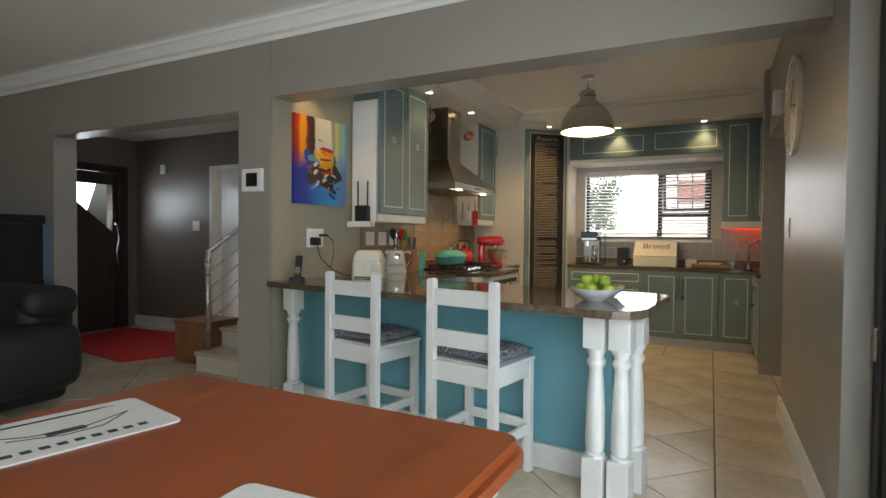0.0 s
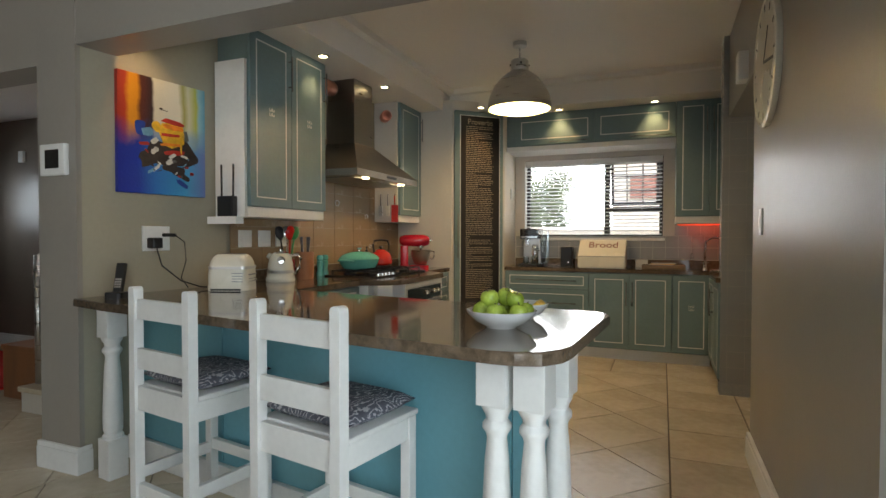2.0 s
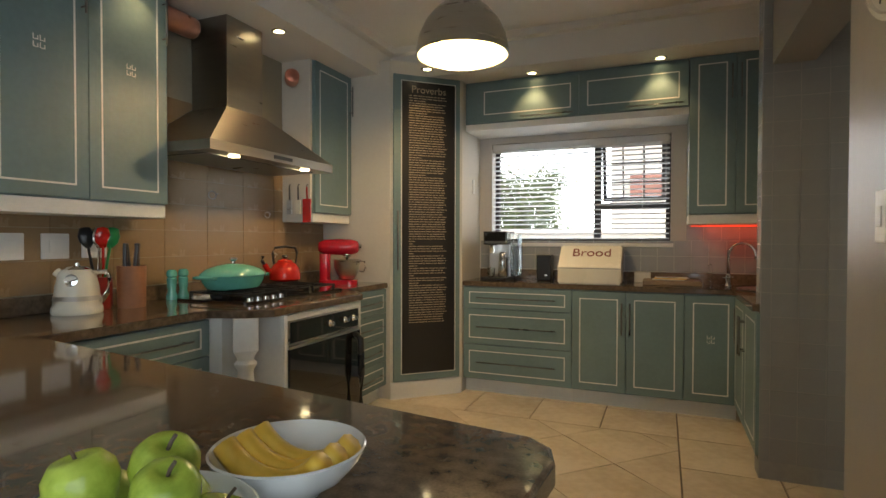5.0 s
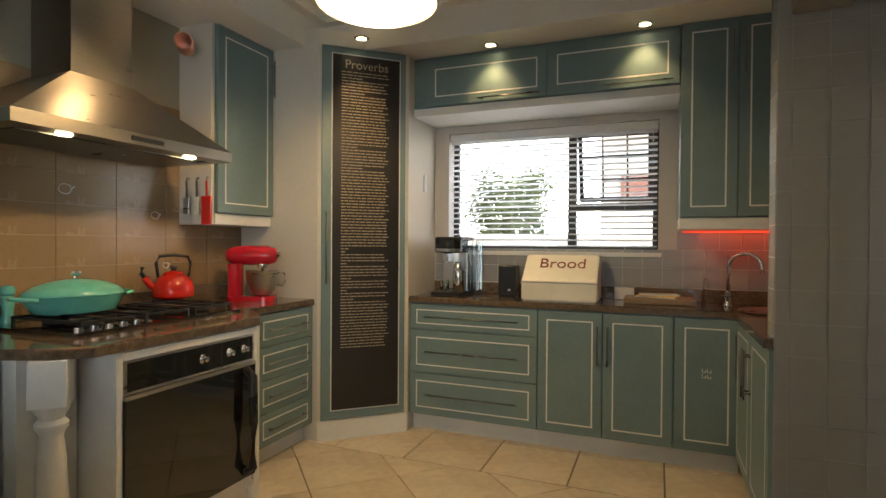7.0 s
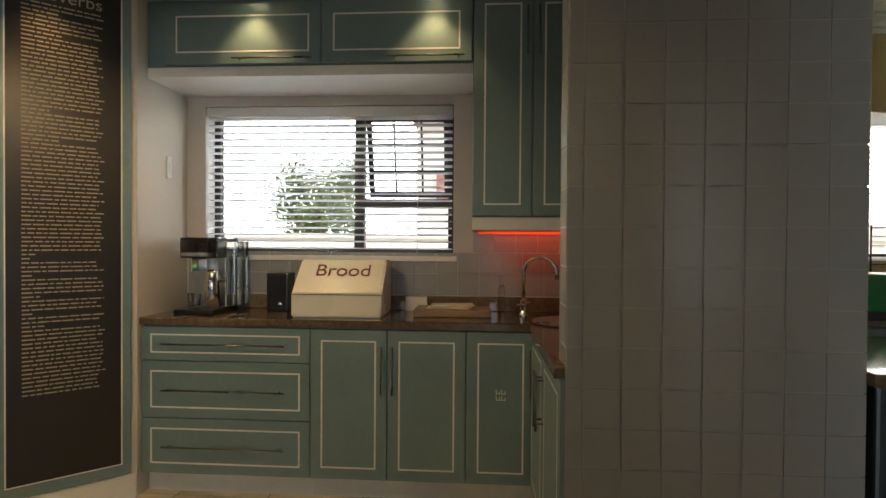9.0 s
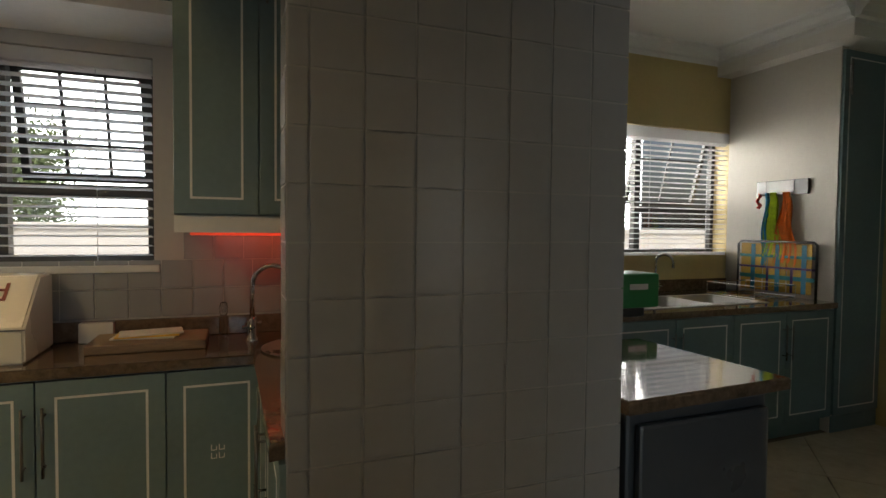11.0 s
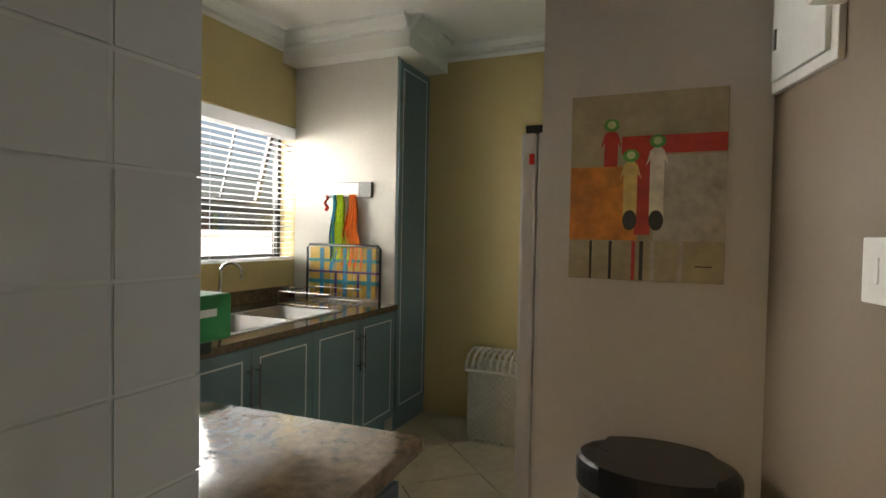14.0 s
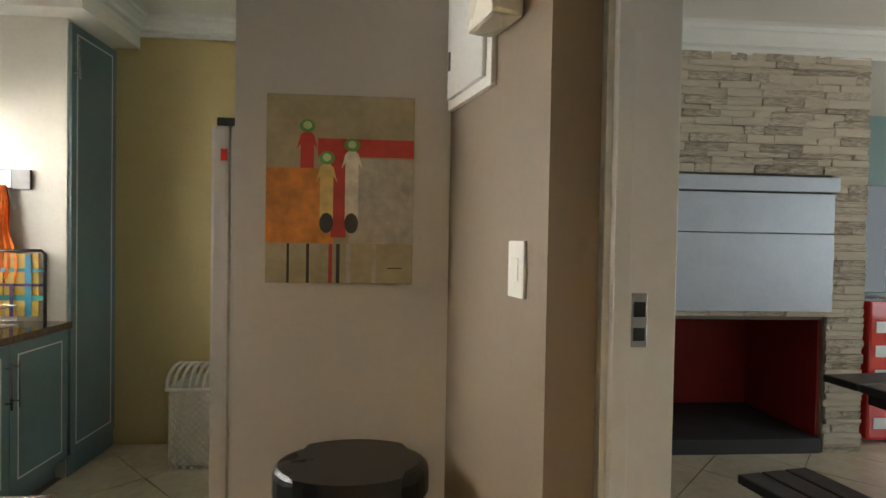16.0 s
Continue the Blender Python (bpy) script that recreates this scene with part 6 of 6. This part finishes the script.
bs = thing("laundry_basket", "white woven wicker laundry basket with domed lid", "basket", 4.22, 6.26, 0)
hx, hy = 0.17, 0.22
box("liner", -hx + 0.01, hx - 0.01, -hy + 0.01, hy - 0.01, 0.005, 0.47, M_WICKER, bs)
bm = bmesh.new()
for side in range(4):
    m = pose(0, 0, 0, 0, 0, 90 * side)
    a, b = (hx, hy) if side % 2 else (hy, hx)
    n = int(2 * a / 0.022)
    for i in range(n):
        for j in range(21):
            if (i + j) % 2:
                add_box(bm, -a + 0.022 * i + 0.001, -a + 0.022 * i + 0.021, -b - 0.007, -b + 0.002, 0.008 + 0.0218 * j, 0.026 + 0.0218 * j, 0, m)
tagged(mesh_part("weave", bm, M_WICKER, bs), kind="stuff")
tube("rim", [(-hx, -hy, 0.47), (hx, -hy, 0.47), (hx, hy, 0.47), (-hx, hy, 0.47), (-hx, -hy, 0.47)], 0.012, M_WICKER, bs)
for k in range(11):
    y0 = -hy + 2 * hy * k / 10
    tube("lid_cane", [(-hx, y0, 0.48)] + [(hx * -math.cos(radians(a)), y0, 0.48 + 0.11 * math.sin(radians(a))) for a in range(20, 180, 20)] + [(hx, y0, 0.48)], 0.011, M_WICKER, bs, 6)
fr = thing("fridge", "pale grey fridge standing behind the wall", "fridge", 2.885, 5.385, 0)
box("body", -0.28, 0.32, -0.3, 0.28, 0.02, 1.78, M_FRIDGE, fr, 0.008)
box("door", -0.28, 0.32, 0.285, 0.345, 0.05, 1.78, M_FRIDGE, fr, 0.012)
box("hinge_cap", -0.27, -0.2, 0.26, 0.33, 1.781, 1.81, M_BLACK, fr, 0.004)
box("magnet", -0.287, -0.2805, 0.29, 0.31, 1.66, 1.70, M_RED, fr)

# ---- canvas and bin ----
cv = thing("figure_canvas", "small canvas of striped pegs topped with green apples", "painting", 2.569, 5.285, 1.25, -90)
box("canvas", -0.245, 0.245, -0.028, -0.001, 0, 0.63, mat("canvas_tan", (0.36, 0.31, 0.20), 0.7, vary=0.2, scale=9), cv, 0.003)
C_OR, C_RED, C_GREY, C_YEL, C_WH, C_BK, C_GR = (paint(c) for c in ((0.62, 0.22, 0.03), (0.40, 0.025, 0.02), (0.36, 0.33, 0.28), (0.58, 0.42, 0.14), (0.62, 0.57, 0.48), (0.02, 0.018, 0.016), (0.10, 0.30, 0.06)))


def flat(name, pts, material, lift):
    bm = bmesh.new()
    f = [bm.verts.new((x, -0.0285 - lift, z)) for x, z in pts]
    bk_ = [bm.verts.new((x, -0.0283, z)) for x, z in pts]
    bm.faces.new(f)
    for i in range(len(pts)):
        j = (i + 1) % len(pts)
        bm.faces.new((f[i], f[j], bk_[j], bk_[i]))
    mesh_part(name, bm, material, cv)


def rect(x0, x1, z0, z1):
    return [(x0, z0), (x1, z0), (x1, z1), (x0, z1)]


def oval(cx, cz, rx, rz, n=18):
    return [(cx + rx * math.cos(2 * math.pi * k / n), cz + rz * math.sin(2 * math.pi * k / n)) for k in range(n)]


flat("colour_field", rect(-0.244, -0.02, 0.135, 0.385), C_OR, 0.0004)
flat("colour_field", rect(0.03, 0.244, 0.135, 0.42), C_GREY, 0.0004)
flat("colour_field", rect(-0.075, 0.244, 0.425, 0.485), C_RED, 0.0006)
flat("colour_field", rect(-0.03, 0.02, 0.155, 0.43), C_RED, 0.0006)
for x0, w, mt in ((-0.17, 0.008, C_BK), (-0.105, 0.01, C_BK), (-0.03, 0.012, C_RED), (-0.005, 0.012, C_BK), (0.03, 0.015, C_GREY), (0.115, 0.014, C_GREY)):
    flat("painted_stripe", rect(x0 - w / 2, x0 + w / 2, 0.002, 0.133), mt, 0.0005)
for x0, z0, z1, mt in ((-0.11, 0.385, 0.505, C_RED), (-0.045, 0.215, 0.40, C_YEL), (0.038, 0.215, 0.445, C_WH)):
    flat("painted_peg", [(x0 - 0.022, z0), (x0 + 0.022, z0), (x0 + 0.022, z1 - 0.04), (x0 + 0.035, z1 - 0.06), (x0 + 0.022, z1 - 0.01), (x0 + 0.01, z1), (x0 - 0.01, z1), (x0 - 0.022, z1 - 0.01), (x0 - 0.035, z1 - 0.06), (x0 - 0.022, z1 - 0.04)], mt, 0.0009)
    flat("painted_apple", oval(x0, z1 + 0.02, 0.026, 0.022), C_GR, 0.0012)
    flat("apple_highlight", oval(x0, z1 + 0.022, 0.014, 0.013), paint((0.45, 0.55, 0.25)), 0.0015)
    if z0 < 0.3:
        flat("painted_foot", oval(x0, z0 - 0.012, 0.023, 0.034), C_BK, 0.0012)
flat("signature", rect(0.16, 0.21, 0.052, 0.056), C_BK, 0.0005)

bi = thing("pedal_bin", "rounded steel pedal bin with a black lid", "bin", 2.388, 5.22, 0)
half = [(0.175 * math.cos(radians(a)), 0.24 * math.sin(radians(a))) for a in range(0, 360, 10)]
slab("body", [(x * 0.96, y * 0.97) for x, y in half], 0.03, 0.625, M_STEEL, bi)
slab("base", half, 0, 0.029, M_BLACK, bi)
slab("lid", half, 0.626, 0.715, M_BLACK, bi, 0.03)
box("latch", -0.176, -0.16, -0.05, 0.05, 0.63, 0.643, M_DARKST, bi)
db = thing("distribution_board", "white electrical distribution board on the wall", "fuse box", 2.40, 4.866, 1.84, 195.3)
box("case", -0.16, 0.19, -0.02, 0, 0, 0.42, M_WHITE, db, 0.004)
box("cover", -0.13, 0.16, -0.035, -0.0205, 0.03, 0.39, M_WHITE, db, 0.004)
box("catch", -0.11, -0.10, -0.04, -0.0355, 0.12, 0.18, M_DARKST, db)
al = thing("meter_box", "cream prepaid meter box beside the fuse board", "meter", 2.15, 4.80, 1.97, 195.3)
box("case", -0.08, 0.09, -0.09, 0, 0, 0.2, M_CREAMP, al, 0.012)
jm = thing("door_jamb", "grey metal door jamb with a lock strike plate", "door frame", 1.925, 4.53, 0, kind="structure")
boxes("jamb", [(-0.012, 0.02, -0.09, 0.085, 0, 2.1), (-0.04, -0.0125, 0.03, 0.07, 0, 2.1)], M_JAMB, jm, 0.003)
box("strike_plate", -0.016, -0.0125, -0.02, 0.017, 1.165, 1.29, M_CHROME, jm, 0.001)
boxes("strike_slot", [(-0.0175, -0.0162, -0.015, 0.012, 1.235, 1.27), (-0.0175, -0.0162, -0.015, 0.012, 1.18, 1.21)], M_BLACK, jm)

# ---- patio room with the stone fireplace ----
fp = thing("stone_fireplace", "split-stone fireplace with a steel door and red firebox", "fireplace", 4.15, 2.94, 0)
boxes("core", [(0.02, 0.9, -1.0, -0.72, 0, 2.7), (0.02, 0.9, 0.95, 1.45, 0, 2.7), (0.02, 0.9, -0.72, 0.95, 0.9, 2.7)], M_STONED, fp)
box("firebox_back", 0.80, 0.9, -0.72, 0.95, 0, 0.9, M_REDBRICK, fp)
box("firebox_side", 0.03, 0.80, -0.72, -0.70, 0.1, 0.899, M_REDBRICK, fp)
box("firebox_side", 0.03, 0.80, 0.93, 0.95, 0.1, 0.899, M_REDBRICK, fp)
box("hearth", -0.02, 0.80, -0.70, 0.93, 0, 0.1, M_SLATE, fp, 0.004)
rng = random.Random(21)
stone_me = []
for k in range(10):
    bm = bmesh.new()
    add_box(bm, 0, 1, 0, 1, 0, 1)
    bmesh.ops.subdivide_edges(bm, edges=bm.edges, cuts=1)
    for v in bm.verts:
        if v.co.x < 0.1:
            v.co.x -= rng.uniform(-0.25, 0.3)
    me = bpy.data.meshes.new("stone")
    bm.to_mesh(me)
    bm.free()
    me.materials.append(M_STONE)
    stone_me.append(me)
z = 0.0
while z < 2.66:
    hgt = rng.uniform(0.035, 0.065)
    y = -1.0
    while y < 0.95:
        L = min(rng.uniform(0.10, 0.32), 0.951 - y)
        if y < -0.73 < y + L and (z < 0.895 or 0.93 < z < 1.86):
            L = -0.73 - y
        mid = y + L / 2
        if not (-0.74 < mid and z < 0.895) and not (-0.74 < mid and 0.93 < z < 1.86) and L > 0.03:
            o = new("stone", stone_me[rng.randrange(10)])
            o.parent = fp
            o.matrix_basis = pose(rng.uniform(-0.012, 0.004), y + 0.002, z) @ Matrix.Diagonal((0.03, L - 0.004, hgt - 0.004, 1))
        y += max(L, 0.02)
    z += hgt
sd = thing("fireplace_door", "galvanised steel sliding door of the fireplace", "fireplace door", 4.135, 3.03, 0.96)
box("panel", -0.012, 0.014, -0.84, 0.84, 0.0, 0.52, M_SILVER, sd, 0.004)
box("upper_panel", -0.012, 0.014, -0.84, 0.84, 0.525, 0.79, M_SILVER, sd, 0.004)
box("hood_strip", -0.03, 0.014, -0.86, 0.86, 0.80, 0.90, M_SILVER, sd, 0.006)
bn2 = thing("patio_bench", "dark slatted wooden bench in the patio room", "bench", 2.50, 3.41, 0, 100)
for k in range(3):
    box("slat", -0.18 + 0.122 * k, -0.065 + 0.122 * k, -0.40, 0.42, 0.40, 0.44, M_WOODD, bn2, 0.01)
for v in (-0.26, 0.26):
    box("leg", -0.15, 0.15, v - 0.03, v + 0.03, 0, 0.399, M_WOODD, bn2, 0.005)
pt2 = thing("patio_table", "dark slatted wooden table in the patio room", "table", 3.02, 2.25, 0, 6)
for k in range(4):
    box("slat", -0.4 + 0.2 * k, -0.21 + 0.2 * k, -0.9, 0.60, 0.70, 0.74, M_WOODD, pt2, 0.01)
box("apron", -0.3, 0.3, -0.6, 0.42, 0.60, 0.699, M_WOODD, pt2, 0.006)
for u in (-0.26, 0.26):
    for v in (-0.75, 0.1):
        box("leg", u - 0.035, u + 0.035, v - 0.035, v + 0.035, 0, 0.6, M_WOODD, pt2, 0.005)
rc = thing("drinks_cooler", "red and white upright drinks cooler", "cooler", 4.5, 1.55, 0)
box("body", -0.25, 0.25, -0.25, 0.25, 0.04, 1.02, M_RED, rc, 0.02)
for k in range(5):
    box("white_mark", -0.254, -0.2505, 0.05, 0.2, 0.12 + 0.17 * k, 0.2 + 0.17 * k, M_WHITE, rc)
tv = thing("wall_screen", "black flat screen beyond the fireplace", "screen", 4.75, 1.6, 1.04)
box("panel", -0.03, 0.03, -0.36, 0.36, 0, 0.85, M_BLACKG, tv, 0.006)
box("stand", -0.1, 0.1, -0.1, 0.1, -0.02, 0.0, M_BLACK, tv)

# ---- backdrop ----
bd = box("backdrop", -70, 70, 84, 84.2, -0.2, 40, glow("hazy_sky", (0.94, 0.97, 1.0), 8.5))
structure(bd, "hazy white sky beyond the garden", "backdrop")

# ---- tiles ----


def clip(poly, axis, value, keep_above):
    out = []
    for i, p in enumerate(poly):
        q = poly[(i + 1) % len(poly)]
        a = (p[axis] - value) if keep_above else (value - p[axis])
        b = (q[axis] - value) if keep_above else (value - q[axis])
        if a >= 0:
            out.append(p)
        if a * b < 0:
            t = a / (a - b)
            out.append((p[0] + (q[0] - p[0]) * t, p[1] + (q[1] - p[1]) * t))
    return out


def area(poly):
    return abs(sum(p[0] * q[1] - q[0] * p[1] for p, q in zip(poly, poly[1:] + poly[:1]))) / 2


floor_ob = bpy.data.objects["floor"]
shift = floor_ob.location.copy()
near_count = 0
rest = bmesh.new()


def lay(poly):
    global near_count
    if len(poly) < 3 or area(poly) < 0.004:
        return
    cx, cy = sum(p[0] for p in poly) / len(poly), sum(p[1] for p in poly) / len(poly)
    g = 0.0035
    inner = [(x - g * (1 if x > cx else -1), y - g * (1 if y > cy else -1)) for x, y in poly]
    near = -2.3 < cx < 2.4 and 1.6 < cy < 7.0 and near_count < 290
    bm = bmesh.new() if near else rest
    ox, oy = (cx, cy) if near else (0, 0)
    lo = [bm.verts.new((x - ox, y - oy, -0.006)) for x, y in inner]
    hi = [bm.verts.new((x - ox + (0.0015 if x < cx else -0.0015), y - oy + (0.0015 if y < cy else -0.0015), 0.0)) for x, y in inner]
    bm.faces.new(hi)
    for i in range(len(lo)):
        j = (i + 1) % len(lo)
        bm.faces.new((lo[i], lo[j], hi[j], hi[i]))
    if near:
        near_count += 1
        mesh_part("tile", bm, M_FLOOR, floor_ob, (cx - shift.x, cy - shift.y, -shift.z))


P = 0.472
# straight border along the cabinets and the east wall
for i in range(-6, 3):
    lay([(-0.135 + P * (i - 1), 6.19), (-0.135 + P * i, 6.19), (-0.135 + P * i, 6.66), (-0.135 + P * (i - 1), 6.66)])
    lay([(-0.135 + P * (i - 1), 6.66), (-0.135 + P * i, 6.66), (-0.135 + P * i, 7.13), (-0.135 + P * (i - 1), 7.13)])
for j in range(0, 20):
    y1 = 6.19 - P * j
    lay([(-0.135, y1 - P), (0.337, y1 - P), (0.337, y1), (-0.135, y1)])


def diagonal(x0, x1, y0, y1, ox, oy):
    h = P / math.sqrt(2)
    for i in range(-40, 41):
        for j in range(-40, 41):
            cx, cy = ox + (i + j) * h, oy + (i - j) * h
            if x0 - h < cx < x1 + h and y0 - h < cy < y1 + h:
                poly = [(cx - h, cy), (cx, cy - h), (cx + h, cy), (cx, cy + h)]
                for axis, v, up in ((0, x0, True), (0, x1, False), (1, y0, True), (1, y1, False)):
                    poly = clip(poly, axis, v, up) if len(poly) > 2 else poly
                lay(poly)


diagonal(-2.97, -0.135, 2.0, 6.19, -0.47, 5.30)
diagonal(0.337, 4.45, 4.55, 7.0, 0.9, 5.2)
diagonal(-8.0, -0.135, -3.2, 2.0, -0.47, 5.30)
diagonal(0.337, 6.2, -3.2, 4.55, 0.9, 5.2)
diagonal(-7.1, -2.97, 2.0, 4.8, -0.47, 5.30)
tagged(mesh_part("tiles", rest, M_FLOOR, floor_ob, (-shift.x, -shift.y, -shift.z)), kind="stuff")


def tile_mesh(w, h, d, material):
    bm = bmesh.new()
    add_box(bm, -w / 2, w / 2, -d, 0, -h / 2, h / 2)
    bmesh.ops.bevel(bm, geom=[e for e in bm.edges if all(v.co.y < -d / 2 for v in e.verts)], offset=0.0018, segments=2, affect="EDGES")
    me = bpy.data.meshes.new("tile")
    bm.to_mesh(me)
    bm.free()
    me.materials.append(material)
    return me


def tile_wall(parent, me, origin, turn, cols, rows, pw_, ph_, tilt=0.3):
    inv = parent.matrix_basis.inverted()
    for i in range(cols):
        for j in range(rows):
            o = new("tile", me)
            o.parent = parent
            o.matrix_basis = inv @ pose(*origin, 0, 0, turn) @ pose((i + 0.5) * pw_, random.uniform(-0.0008, 0.0008), (j + 0.5) * ph_, random.uniform(-tilt, tilt), 0, random.uniform(-tilt, tilt))


tw, thh = 0.1205, 0.1245
tile_wall(pier, tile_mesh(tw - 0.003, thh - 0.003, 0.0022, M_TILEG), (0.2825, 5.735, 0.09), 0, 7, 21, tw, thh, 0.06)
tile_wall(pier, tile_mesh(0.043, thh - 0.003, 0.0022, M_TILEG), (0.2365, 5.735, 0.09), 0, 1, 21, 0.046, thh, 0.06)
tile_wall(pier, tile_mesh(0.128, thh - 0.003, 0.0022, M_TILEG), (0.236, 5.87, 0.09), -90, 1, 21, 0.135, thh, 0.12)
tile_wall(bpy.data.objects["wall_north"], tile_mesh(tw - 0.004, tw - 0.004, 0.006, M_TILEG), (-1.72, 7.08, 0.985), 0, 23, 2, tw, tw)
tile_wall(bpy.data.objects["wall_north"], tile_mesh(tw - 0.004, tw - 0.004, 0.006, M_TILEG), (-0.07, 7.08, 0.985 + 2 * tw), 0, 9, 2, tw, tw)
tile_wall(wk, tile_mesh(0.2988, 0.146, 0.005, M_TILEB), (-2.78, 3.82, 0.985), 90, 8, 7, 0.3, 0.148, 0.04)
for yy, zz, r in ((5.06, 1.50, 0.03), (5.55, 1.40, 0.025), (5.62, 1.12, 0.02)):
    mo = thing("tile_motif", "small painted white motif on a stove tile", "tile motif", -2.773, yy, zz, 90, "tile motifs")
    tube("outline", [(r * math.cos(radians(a)), 0, r * math.sin(radians(a)) * 0.8) for a in range(0, 361, 30)], 0.002, M_WHITE, mo, 5)
    tube("outline", [(r, 0, 0), (r * 1.5, 0, r * 0.5)], 0.002, M_WHITE, mo, 5)
